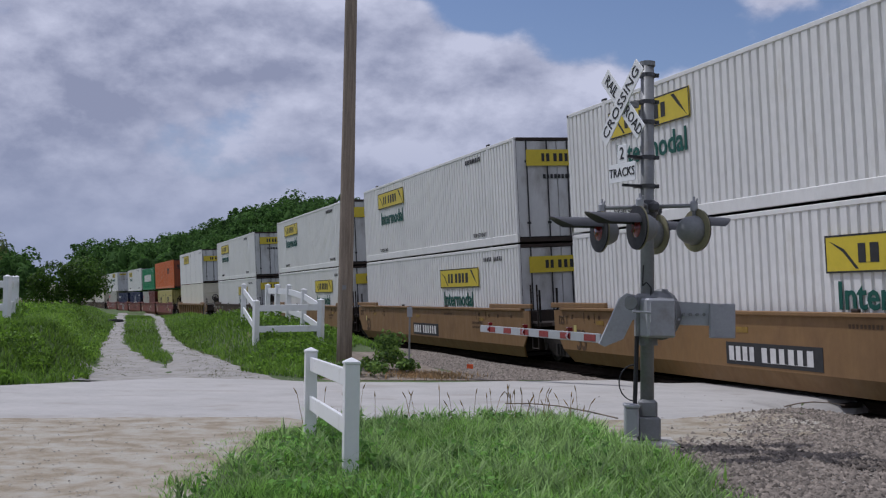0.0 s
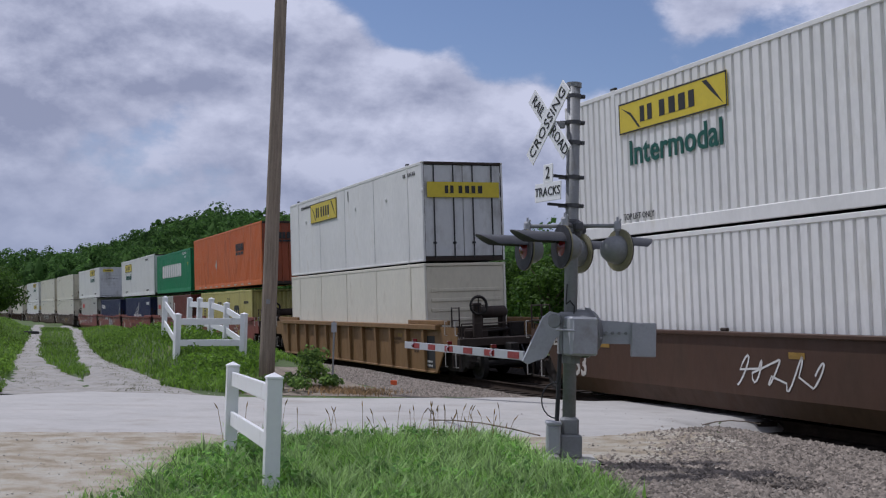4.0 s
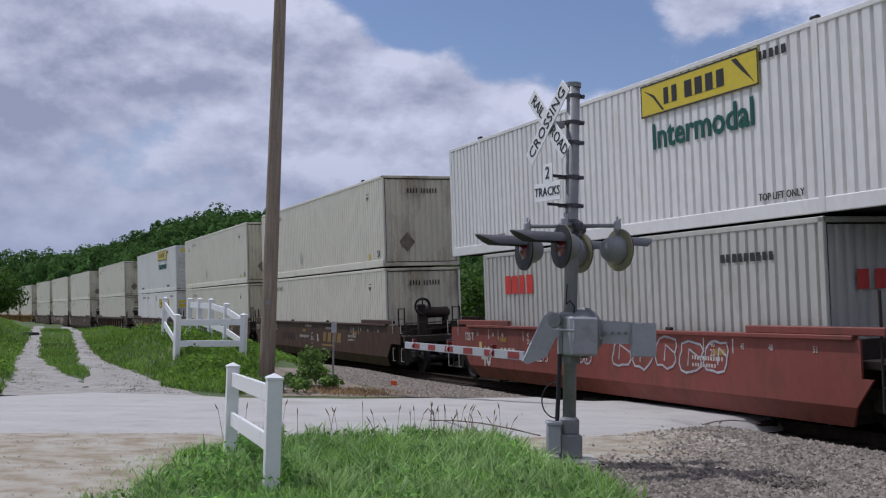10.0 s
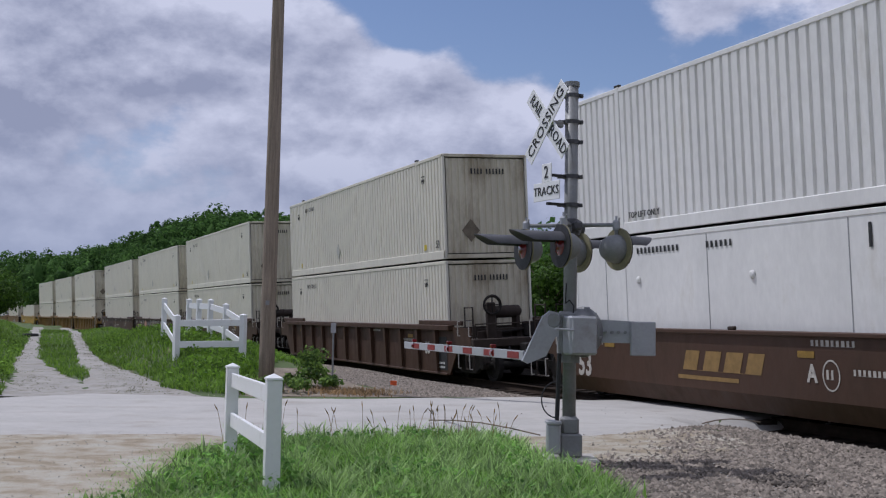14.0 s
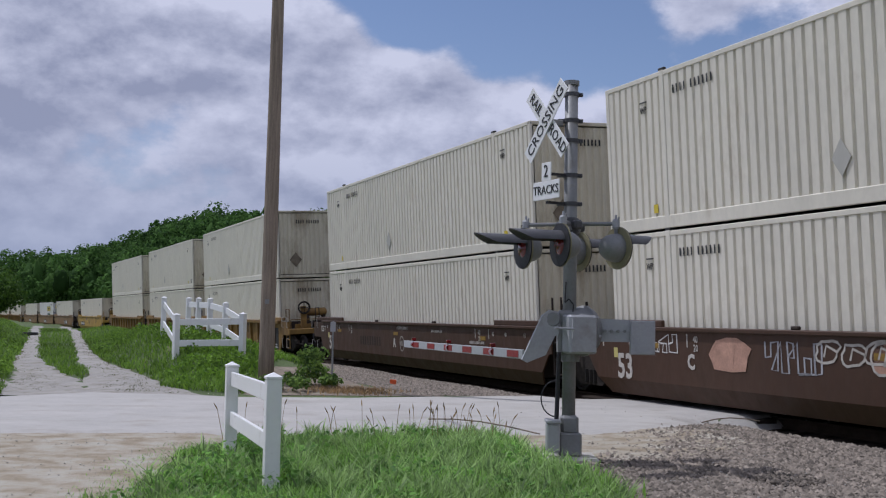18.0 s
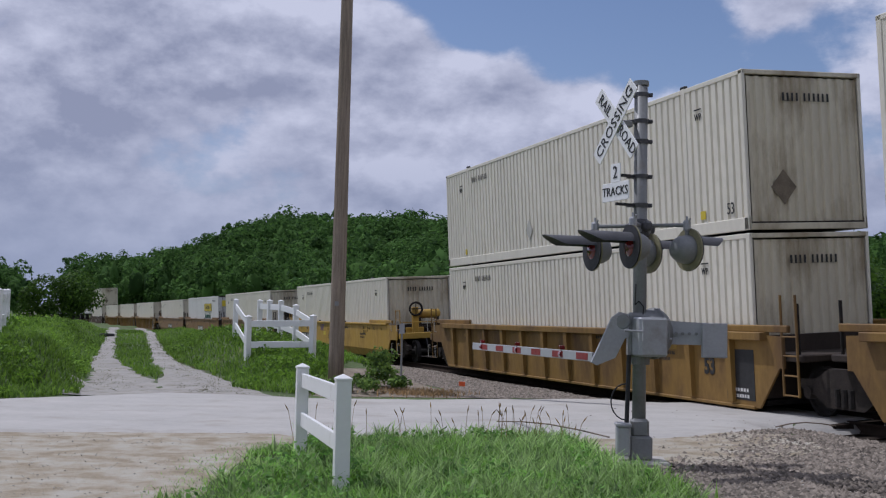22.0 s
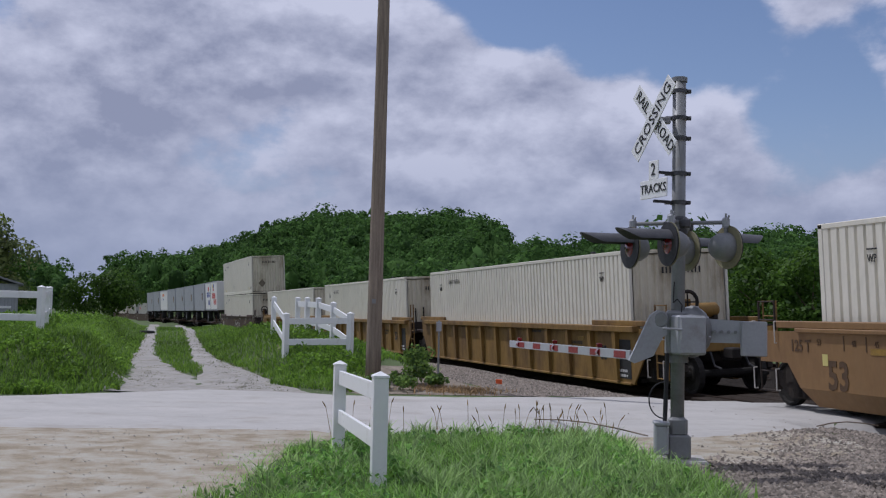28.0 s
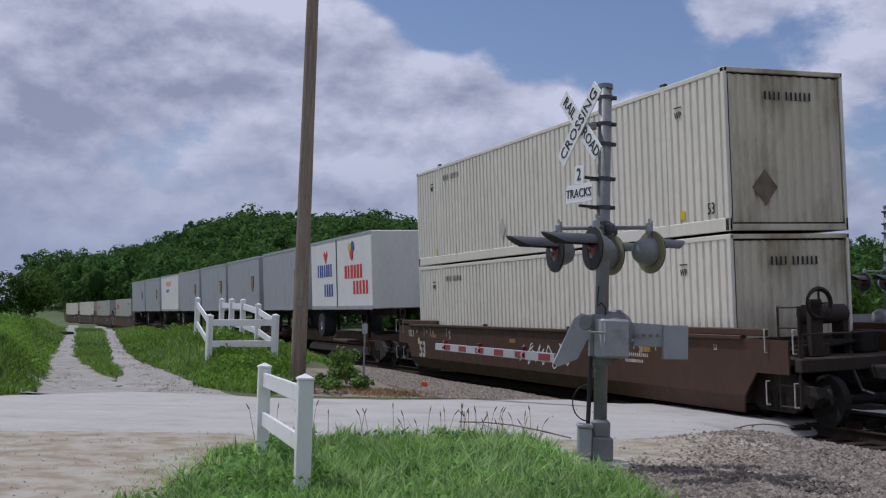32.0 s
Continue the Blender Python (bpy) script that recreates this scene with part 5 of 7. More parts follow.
def well_car(colour, inner, pitch, label, ribs=False, ends=(True, True), bogies=(1,)):
    """One well of a double-stack car: inner is the well's length, pitch the length over its ends; z 0 is the rail."""
    c = thing("well_car", label, "rail car", "cars of the train")
    h, p = inner / 2, pitch / 2
    # end fittings of brown, red and tan cars: shade painted in, not car colour
    rung = colour if colour in (C_YELLOW, C_OCHRE) else C_GRIME_SHADE
    top, low = 1.42, LOW
    for out in (-1, 1):
        y0, y1 = (-1.46, -1.42) if out < 0 else (1.42, 1.46)
        if ribs:
            y0, y1 = (-1.38, -1.34) if out < 0 else (1.34, 1.38)
        e0, e1 = (min(p - 0.25, h + (0.4 if inner < 14 else 0.75)) if not free else p + 0.25 for free in ends)
        knee = low if ribs else KNEE
        foot = h + 0.02 if ribs else h + 0.28
        q = [(-e0, 0.86), (-e0, top - 0.02), (-h - 0.2, top), (h + 0.2, top), (e1, top - 0.02), (e1, 0.86), (h + 0.62, 0.86), (foot, knee), (-foot, knee), (-h - 0.62, 0.86)]
        side = part("side_sill", Shape().prism(q, y0, y1), colour, c)
        if not ribs:
            # the lower part leans in
            v = [(x, out * y, z) for z, hx, ys in ((knee, foot, (1.42, 1.46)), (low, h + 0.02, (1.25, 1.29))) for y in ys for x in (-hx, hx)]
            part("lower_sill", Shape().add(v, [(0, 1, 3, 2), (4, 6, 7, 5), (2, 3, 7, 6), (0, 4, 5, 1), (0, 2, 6, 4), (1, 5, 7, 3)]), colour, side)
        part("top_chord", Shape().box(-h - 0.3, h + 0.3, -1.52 if out < 0 else y0 - 0.03, y1 + 0.03 if out < 0 else 1.52, top - (0.09 if ribs else 0.02), top + 0.05, 0.012), colour, side)
        if ribs:
            part("bottom_chord", Shape().box(-h + 0.1, h - 0.1, (y0 - 0.035 if out < 0 else y0 - 0.1) + (0.0 if ribs else -out * 0.15), (y1 + 0.1 if out < 0 else y1 + 0.035) + (0.0 if ribs else -out * 0.15), low - 0.03, low + 0.03, 0.012), colour, side)
        for k in (-1, 1):
            part("raised_chord", Shape().box(k * (h - 0.6) - 1.5, k * (h - 0.6) + 1.5, y0 - 0.02, y1 + 0.02, top + 0.046, top + 0.17, 0.015), colour, side)
        if ribs:
            n = 12
            for k in range(n):
                x = -h + 0.75 + (inner - 1.5) * k / (n - 1)
                y = -1.46 if out < 0 else 1.38
                part("rib", Shape().add([(x - 0.07, y, low + 0.07), (x + 0.07, y, low + 0.07), (x + 0.07, y + 0.09, low + 0.07), (x - 0.07, y + 0.09, low + 0.07), (x - 0.09, y - (0.04 if out < 0 else 0.01), top - 0.06), (x + 0.09, y - (0.04 if out < 0 else 0.01), top - 0.06), (x + 0.09, y + (0.09 if out < 0 else 0.12), top - 0.06), (x - 0.09, y + (0.09 if out < 0 else 0.12), top - 0.06)],
                                         [(3, 2, 1, 0), (4, 5, 6, 7), (0, 1, 5, 4), (1, 2, 6, 5), (2, 3, 7, 6), (3, 0, 4, 7)]), colour, side)
    part("well_floor", Shape().box(-h, h, -1.2, 1.2, 0.17, 0.25), M_UNDER, c)
    for k in (-1, 1):
        x0, x1 = (-p, -h) if k < 0 else (h, p)
        # platform darkened for the shade between the cars
        part("end_platform", Shape().box(x0, x1, -1.33, 1.33, 0.98, 1.10, 0.02).box(min(k * h, k * (h + 0.06)), max(k * h, k * (h + 0.06)), -1.33, 1.33, 0.3, 1.4, 0.01), C_GRIME_SHADE, c)
        part("centre_sill", Shape().box(min(k * (p + 0.35), k * h), max(k * (p + 0.35), k * h), -0.3, 0.3, 0.66, 0.97, 0.03), M_UNDER, c)
        if ends[0 if k < 0 else 1]:
            # free end: steps, rails, coupler, brake gear
            e = p + 0.55
            part("coupler", Shape().box(min(k * e, k * (e + 0.4)), max(k * e, k * (e + 0.4)), -0.12, 0.12, 0.74, 0.98, 0.03).box(min(k * p, k * e), max(k * p, k * e), -0.07, 0.07, 0.78, 0.92), M_UNDER, c)
            part("end_beam", Shape().box(min(k * (p + 0.3), k * (p + 0.5)), max(k * (p + 0.3), k * (p + 0.5)), -1.4, 1.4, 0.9, 1.12, 0.02), rung, c)
            for out in (-1, 1):
                y = out * 1.36
                s = Shape()
                for x in (k * (p - 0.1), k * (p + 0.4)):
                    s.tube((x, y, 0.32), (x, y, 1.95), 0.02, n=7)
                for z in (0.34, 0.68, 1.25, 1.6, 1.93):
                    s.tube((k * (p - 0.1), y, z), (k * (p + 0.4), y, z), 0.016, n=6)
                part("ladder", s, rung, c)
                part("hose", Shape().chain([(k * (p + 0.5), out * 0.4, 0.9), (k * (p + 0.7), out * 0.42, 0.6), (k * (p + 0.95), out * 0.4, 0.55)], 0.025, 6), M_BLACK, c)
            for x in (k * (p - 0.28), k * (p + 0.42)):
                for z in (0.36, 1.2):
                    part("grab_iron", Shape().chain([(x, -1.43, z), (x, -1.5, z), (x, -1.5, z + 0.38), (x, -1.43, z + 0.38)], 0.012, 6), T_DUST, c, "pale grab iron")
            part("handrail", Shape().chain([(k * (p + 0.4), -1.3, 1.1), (k * (p + 0.4), -1.3, 1.5), (k * (p + 0.4), 1.3, 1.5), (k * (p + 0.4), 1.3, 1.1)], 0.018, 6), rung, c)
            if k > 0:
                part("brake_wheel", Shape().lathe([(p - 0.02, 0.2), (p - 0.05, 0.24), (p, 0.28), (p + 0.03, 0.24), (p - 0.02, 0.2)], "X", 16).box(p - 0.02, p + 0.0, -0.24, 0.24, -0.015, 0.015).box(p - 0.02, p + 0.0, -0.015, 0.015, -0.24, 0.24), M_UNDER, c, at=pose(0, -0.6, 1.98))
                part("brake_stand", Shape().box(p - 0.2, p - 0.06, -0.72, -0.48, 1.1, 2.05, 0.02).box(p - 0.26, p - 0.2, -0.95, -0.25, 1.1, 1.3, 0.01), rung, c)
                part("air_reservoir", Shape().lathe([(-0.5, 0.0), (-0.49, 0.1), (-0.42, 0.17), (0.42, 0.17), (0.49, 0.1), (0.5, 0.0)], "Y", 14), rung, c, "round air tank", at=pose(p - 0.75, 0.1, 1.78), smooth=True)
                part("tank_stand", Shape().box(p - 0.9, p - 0.6, -0.3, -0.2, 1.1, 1.66).box(p - 0.9, p - 0.6, 0.4, 0.5, 1.1, 1.66).box(p - 1.0, p - 0.5, -0.6, 0.7, 1.26, 1.34), C_GRIME_SHADE, c)
                part("brake_valve", Shape().box(p - 0.62, p - 0.35, 0.55, 0.95, 1.1, 1.5, 0.03).tube((p - 0.5, 0.6, 1.3), (p - 0.5, -0.9, 1.2), 0.03, n=7), M_UNDER, c)
        else:
            for y in (-1.25, 1.25):
                if k > 0:
                    s = Shape()
                    for x in (h + 0.72, h + 1.12):
                        s.tube((x, y * 1.1, 0.4), (x, y * 1.1, 2.1), 0.024, n=7)
                    for z in (0.42, 0.75, 1.08, 1.4):
                        s.tube((h + 0.72, y * 1.1, z), (h + 1.12, y * 1.1, z), 0.016, n=6)
                    part("ladder", s, rung, c)
                part("stake", Shape().tube((k * (p - 0.2), y, 1.05), (k * (p - 0.2), y, 1.95), 0.03, n=7), M_UNDER, c)
    for k in bogies:
        bogie(c, k * (p if not ends[0 if k < 0 else 1] else p - 0.55))
    return c


def paint_tag(c, scrawl):
    """Sprayed blocks, each a rounded plate of colour inside a loose outline: no words."""
    spec = {8: ((0.5, 0.28, 0.78, 1.02, 3, T_CHALK, T_BLACK), (-2.2, 1.14, 0.5, 0.2, 4, T_CHALK, T_WHITE)), 11: ((-0.9, 0.84, 0.6, 0.46, 7, T_BLACK, T_DUST),),
            9: ((0.6, 0.74, 0.75, 0.58, 5, C_RED, T_CHALK), (-1.6, 0.76, 0.3, 0.3, 4, C_RED, T_CHALK)),
            13: ((-4.2, 0.78, 1.15, 0.55, 1, T_PEACH, T_PEACH), (-1.9, 0.98, 0.5, 0.34, 8, C_DARK, T_DUST), (-0.8, 0.9, 0.55, 0.46, 1, T_PEACH, T_DUST), (2.4, 0.5, 0.75, 0.85, 3, T_PEACH, T_CHALK))}.get(scrawl, ())
    rnd = random.Random(scrawl * 7)
    for x, z, w, h, n, fill, line in spec:
        for k in range(n):
            cx, cz = x + k * w, z + h / 2 + rnd.uniform(-0.04, 0.04)
            ring = []
            for a in range(14):
                q = 2 * math.pi * a / 14
                r = 1 / max(abs(math.cos(q)), abs(math.sin(q))) ** 0.7 * rnd.uniform(0.8, 1.12)
                ring.append((cx + 0.46 * w * r * math.cos(q) + 0.06 * math.sin(q), cz + min(0.52, 0.48 * r) * h * math.sin(q)))
            skin = lambda z, lift: -1.46 - lift + max(0.0, KNEE - z) * 0.548
            plate = Shape()
            for keep in ((max, KNEE + 0.002), (min, KNEE - 0.002)):
                face = [(a, skin(keep[0](b, keep[1]), 0.005), keep[0](b, keep[1])) for a, b in ring]
                if max(q[2] for q in face) - min(q[2] for q in face) > 0.02:
                    plate.add(face, [tuple(range(len(face)))])
            blot = part("sprayed_blot", plate, fill, c, "sprayed block of colour", fix=False)
            u = rnd.uniform(-0.2, 0.2) * w
            s = ribbon(Shape(), ring + [ring[0], (cx + u, cz + 0.25 * h), (cx + u - 0.06, cz - 0.25 * h)], 0.04, lambda q: skin(q, 0.009))
            part("sprayed_line", s, line, blot, fix=False)


def strokes(c, x, z, w, h, n, material, seed, thick=0.03, y=-1.467):
    """Sprayed marks that spell nothing: loose bent strokes, one bunch beside another."""
    rnd, pts = random.Random(seed), []
    for k in range(n):
        a, b = x + w * k / n, x + w * (k + 0.8) / n
        col, row = 0, rnd.choice((0, 2))
        pts.append((a, z + h * row / 2))
        for turn in range(6):
            col, row = (col + rnd.choice((1, 1, 2))) % 3 if turn % 2 else col, (row + rnd.choice((1, 2))) % 3 if turn % 2 == 0 else row
            pts.append((a + (b - a) * col / 2 + rnd.uniform(-0.02, 0.02), z + h * row / 2 + rnd.uniform(-0.02, 0.02)))
    s = ribbon(Shape(), pts, thick, lambda q: y)
    return part("sprayed_scrawl", s, material, c, "thin sprayed scrawl", fix=False)


def car_marks(c, inner, light, gold=False, scrawl=0, number="53", plate=False, panel=False):
    h = inner / 2
    d = 0.08 if panel else 0.0
    letters("lettering", number, 0.44 if panel else 0.66, light, c, pose(h - 1.5 if panel else -h + 0.78, -1.466 + d, 0.80 if panel else 0.68, 90, 0, 0), 0.85, bold=0.016)
    if not panel:
        for words, x, z, size in (("53", -h + 0.3, 1.24, 0.14), ("48", -h + 1.2, 1.24, 0.14), ("45", -h + 1.75, 1.24, 0.14), ("40", -h + 3.1, 1.26, 0.17), ("20", -h + 3.1, 1.11, 0.17), ("40", h - 3.0, 1.26, 0.17), ("20", h - 3.0, 1.11, 0.17), ("45", h - 2.2, 1.24, 0.14), ("48", h - 1.5, 1.24, 0.14), ("53", h - 0.5, 1.24, 0.14)):
            letters("lettering", words, size, light, c, pose(x, -1.466, z, 90, 0, 0), 0.8)
        letters("lettering", "125 T", 0.28, light, c, pose(-h - 0.22, -1.466, 1.16, 90, 0, 0), 0.85, bold=0.006)
        for x in (-h + 0.95, -h + 1.5, -h + 2.85, h - 3.25, h - 2.45):
            part("load_mark", Shape().box(x - 0.012, x + 0.012, -1.467, -1.461, 1.12, 1.36), light, c)
        part("label_plate", Shape().box(-h + 0.38, -h + 0.52, -1.467, -1.461, 0.86, 1.05), P_YELLOW, c, "small pale yellow label")
        for x in (-h + 0.6, -2.6, 2.2, h - 1.9):
            part("lift_lug", Shape().box(x - 0.09, x + 0.09, -1.47, -1.40, 1.47, 1.53, 0.015), C_GRIME_SHADE, c)
    place = {11: ("C", -3.18, 0.86), 13: ("C", -5.3, 0.86), 6: ("E", 0.3, 0.82), 7: ("D", -2.6, 0.82), 9: ("B", -1.67, 0.82), 8: ("C", -4.6, 0.82)}.get(scrawl, ("A", -0.7, 0.84) if scrawl == 23 else ("B", 1.0, 0.86) if gold else ("A", -0.95, 0.84) if scrawl == 21 else None)
    if place:
        letters("lettering", place[0], 0.36, light, c, pose(place[1], -1.466, place[2], 90, 0, 0), 0.85, bold=0.014)
    if scrawl == 5:
        letters("lettering", "A", 0.36, light, c, pose(1.4, -1.466, 0.8, 90, 0, 0), 0.85, bold=0.014)
        bars("owner_mark", 2.4, 0.68, 0.8, 0.26, 4, T_FADED, c, y=-1.466, gap=0.3)
        letters("lettering", "252273", 0.37, P_YELLOW, c, pose(4.15, -1.466, 0.8, 90, 0, 0), 0.82)
        letters("lettering", "40", 0.66, light, c, pose(5.45, -1.466, 0.66, 90, 0, 0), 0.85, bold=0.016)
    if scrawl == 9:
        bars("owner_mark", -4.9, 0.68, 0.84, 0.26, 4, light, c, y=-1.466, gap=0.3)
        letters("lettering", "252273", 0.37, light, c, pose(-2.9, -1.466, 0.8, 90, 0, 0), 0.82)
    if scrawl == 11:
        for row in range(3):
            strokes(c, -2.78 + 0.03 * row, 1.17 - 0.23 * row, 0.95, 0.2, 5, T_WHITE, 40 + row)
    if scrawl == 13:
        strokes(c, -6.6, 1.02, 0.95, 0.32, 3, T_WHITE, 44)
        strokes(c, -3.3, 0.82, 1.5, 0.46, 4, T_CHALK, 45, 0.04)
    if scrawl == 7:
        strokes(c, -1.6, 0.62, 1.5, 0.3, 9, C_GRIME_SHADE, 50)
        strokes(c, 0.6, 0.62, 1.5, 0.34, 9, C_GRIME_SHADE, 51)
    if scrawl == 15:
        strokes(c, -2.4, 1.06, 0.85, 0.26, 5, mat("sprayed_violet", (0.10, 0.07, 0.25), 0.6, spread=0.2, scale=4), 60, 0.028)
        strokes(c, -0.85, 0.72, 1.6, 0.34, 6, T_BLACK, 61, 0.035)
        part("label_plate", Shape().box(-1.75, -1.35, -1.467, -1.461, 0.86, 1.02), T_YELLOW, c, "bright yellow patch")
    if gold or scrawl == 21:
        ring = [(0.17 * math.cos(q * math.pi / 10), 0.22 * math.sin(q * math.pi / 10)) for q in range(20)]
        seal = ribbon(Shape(), ring + [ring[0]], 0.026, lambda q: -1.466)
        part("seal_mark", seal, light, c, "pale oval stencil", at=pose(0.25 if scrawl == 20 else -0.3, 0, 0.84), fix=False)
        bars("seal_lines", -0.1 + (0.25 if scrawl == 20 else -0.3), 0.78, 0.2, 0.14, 2, light, c, y=-1.466, gap=0.5)
        bars("serial_mark", -1.5 if scrawl == 20 else 0.15, 0.86, 1.3, 0.09, 14, light, c, y=-1.466, gap=0.4)
        bars("number_mark", -4.2 if scrawl != 23 else 2.4, 0.72, 2.1, 0.28, 9, C_GRIME_SHADE, c, y=-1.466, gap=0.45)
        bars("serial_mark", -0.7, 1.26, 0.95, 0.09, 9, light, c, y=-1.466, gap=0.4)
    paint_tag(c, scrawl)
    for x in (-h + 1.6, -1.0, h - 3.0):
        part("reflector", Shape().box(x, x + 0.36, -1.468 + d, -1.461 + d, 1.08, 1.18), T_DULL, c, "yellow reflector strip")
    bars("serial_mark", h - 3.6, 0.98, 0.9, 0.07, 12, light, c, y=-1.466 + d, gap=0.35)
    bars("serial_mark", h - 3.6, 0.86, 0.7, 0.06, 9, light, c, y=-1.466 + d, gap=0.35)
    bars("serial_mark", h - 6.2, 1.22, 0.8, 0.07, 9, light, c, y=-1.466 + d, gap=0.35)
    if gold:
        bars("line_mark", 1.65 if scrawl == 20 else -4.0, 0.76, 2.3, 0.34, 4, T_GOLD, c, y=-1.466 + d, gap=0.25, slant=0.12)
        bars("line_mark", 1.5 if scrawl == 20 else -4.15, 0.60, 2.4, 0.07, 1, T_GOLD, c, y=-1.466 + d)
    if plate:
        x = {15: -6.4, 19: 1.5, 22: -4.9}.get(scrawl, -1.35)
        part("name_plate", Shape().box(x, x + 2.75, -1.467, -1.461, 0.5, 0.9), T_BLACK, c, "black stencil panel")
        bars("owner_mark", x + 0.1, 0.57, 0.85, 0.26, 4, T_WHITE, c, y=-1.472, gap=0.3)
        if scrawl == 19:
            letters("lettering", "765306", 0.4, T_WHITE, c, pose(x + 1.85, -1.471, 0.71, 90, 0, 0), 0.92, bold=0.008)
        else:
            bars("serial_mark", x + 1.1, 0.57, 1.5, 0.26, 6, T_WHITE, c, y=-1.472, gap=0.35)
    if panel:
        part("stencil_panel", Shape().box(h - 0.95, h - 0.1, -1.467 + d, -1.461 + d, 0.25, 1.15), T_BLACK, c, "black stencil panel")
        bars("serial_mark", h - 0.8, 0.4, 0.55, 0.06, 6, T_WHITE, c, y=-1.472 + d)
        bars("serial_mark", h - 0.8, 0.29, 0.55, 0.06, 7, T_WHITE, c, y=-1.472 + d)
    rnd = random.Random(scrawl)
    if scrawl in (3, 6, 17):
        # sprayed loops
        pts, x = [], rnd.uniform(-4, 2)
        for k in range(rnd.randint(4, 7)):
            x += rnd.uniform(0.35, 0.6)
            r, q = rnd.uniform(0.18, 0.3), rnd.uniform(0, 6)
            pts += [(x + r * 0.7 * math.cos(q + a * 0.5), 0.85 + r * math.sin(q * 1.3 + a * 0.5 * (1 + 0.3 * (k % 2)))) for a in range(10)]
        s = ribbon(Shape(), pts, 0.035, lambda q: -1.468)
        part("sprayed_scrawl", s, T_WHITE, c, "white sprayed scrawl", fix=False)


def pup_trailer(label, side, marks=None, long=8.5):
    t = thing("semi_trailer", label, "trailer", "trailers on the train")
    h, z0, z1 = long / 2, 1.15, 3.95
    part("box", Shape().box(-h, h, -1.29, 1.29, z0, z1, 0.03), side, t)
    for out in (-1, 1):
        y0, y1 = (-1.305, -1.288) if out < 0 else (1.288, 1.305)
        for a, b in ((z0 - 0.02, z0 + 0.12), (z1 - 0.1, z1 + 0.01)):
            part("side_rail", Shape().box(-h, h, y0, y1, a, b), P_SILVER, t)
    for k in range(3):
        part("roof_bow", Shape().box(-h + 1.5 + k * 2.6, -h + 1.56 + k * 2.6, -1.27, 1.27, z1, z1 + 0.012), P_SILVER, t)
    for out in (-1, 1):
        part("rear_door", Shape().box(-h - 0.03, -h, 0.02 if out > 0 else -1.25, 1.25 if out > 0 else -0.02, z0 + 0.1, z1 - 0.1), side, t)
    part("chassis", Shape().box(-h, h, -0.55, -0.4, z0 - 0.25, z0).box(-h, h, 0.4, 0.55, z0 - 0.25, z0), M_UNDER, t)
    for out in (-1, 1):
        w = part("wheel", Shape().lathe([(-0.25, 0.2), (-0.25, 0.48), (-0.2, 0.5), (0.2, 0.5), (0.25, 0.48), (0.25, 0.2)], "Y", 18), M_TYRE, t, at=pose(-h + 1.3, out * 1.0, 0.5))
        part("rim", Shape().lathe([(-0.22, 0.0), (-0.16, 0.12), (-0.24, 0.21), (0.24, 0.21), (0.16, 0.12), (0.22, 0.0)], "Y", 14), P_SILVER, w)
        part("landing_leg", Shape().box(h - 2.2, h - 2.08, out * 0.8 - 0.06, out * 0.8 + 0.06, 0.05, z0, 0.01), M_UNDER, t)
    part("mud_flap", Shape().box(-h + 0.55, -h + 0.57, -1.25, -0.75, 0.25, 0.85).box(-h + 0.55, -h + 0.57, 0.75, 1.25, 0.25, 0.85), M_TYRE, t)
    if marks:
        marks(t, h)
    return t


def shield_mark(t, h):
    part("shield_mark", Shape().prism([(-0.28, 2.9), (0.28, 2.9), (0.28, 2.45), (0, 2.2), (-0.28, 2.45)], -1.312, -1.29), T_GOLD, t, "dull gold and dark shield shape", at=pose(h - 1.6, 0, 0))
    part("shield_edge", Shape().prism([(-0.33, 2.95), (0.33, 2.95), (0.33, 2.42), (0, 2.13), (-0.33, 2.42)], -1.308, -1.29), T_BLACK, t, at=pose(h - 1.6, 0, 0))


def bakery_marks(t, h):
    for x, z, m in ((1.6, 3.45, T_YELLOW), (1.95, 3.5, T_BLUE), (1.78, 3.2, T_RED)):
        part("dot_mark", Shape().lathe([(-1.315, 0.0), (-1.315, 0.2), (-1.29, 0.2)], "Y", 18), m, t, "coloured dot", at=pose(x, 0, z))
    bars("line_mark", 0.8, 2.3, 2.4, 0.5, 6, T_RED, t, y=-1.296)
    bars("line_mark", 1.9, 1.7, 2.0, 0.5, 5, T_RED, t, y=-1.296)
    part("heart_mark", Shape().prism([(-0.3, 3.3), (-0.2, 3.45), (0, 3.3), (0.2, 3.45), (0.3, 3.3), (0, 2.95)], -1.31, -1.29), T_RED, t, "red heart shape", at=pose(-1.9, 0, 0.05))
    bars("line_mark", -3.2, 2.45, 2.3, 0.5, 7, T_BLUE, t, y=-1.296)
    bars("line_mark", -2.2, 1.65, 1.4, 0.5, 4, T_BLUE, t, y=-1.296)
    part("seam", Shape().box(-0.35, -0.25, -1.305, -1.29, 1.2, 3.9), T_BLACK, t)


def orange_marks(t, h):
    bars("line_mark", -1.5, 3.1, 2.4, 0.35, 4, T_ORANGE, t, y=-1.296)
    bars("line_mark", -1.5, 2.6, 1.6, 0.25, 3, T_BLUE, t, y=-1.296)


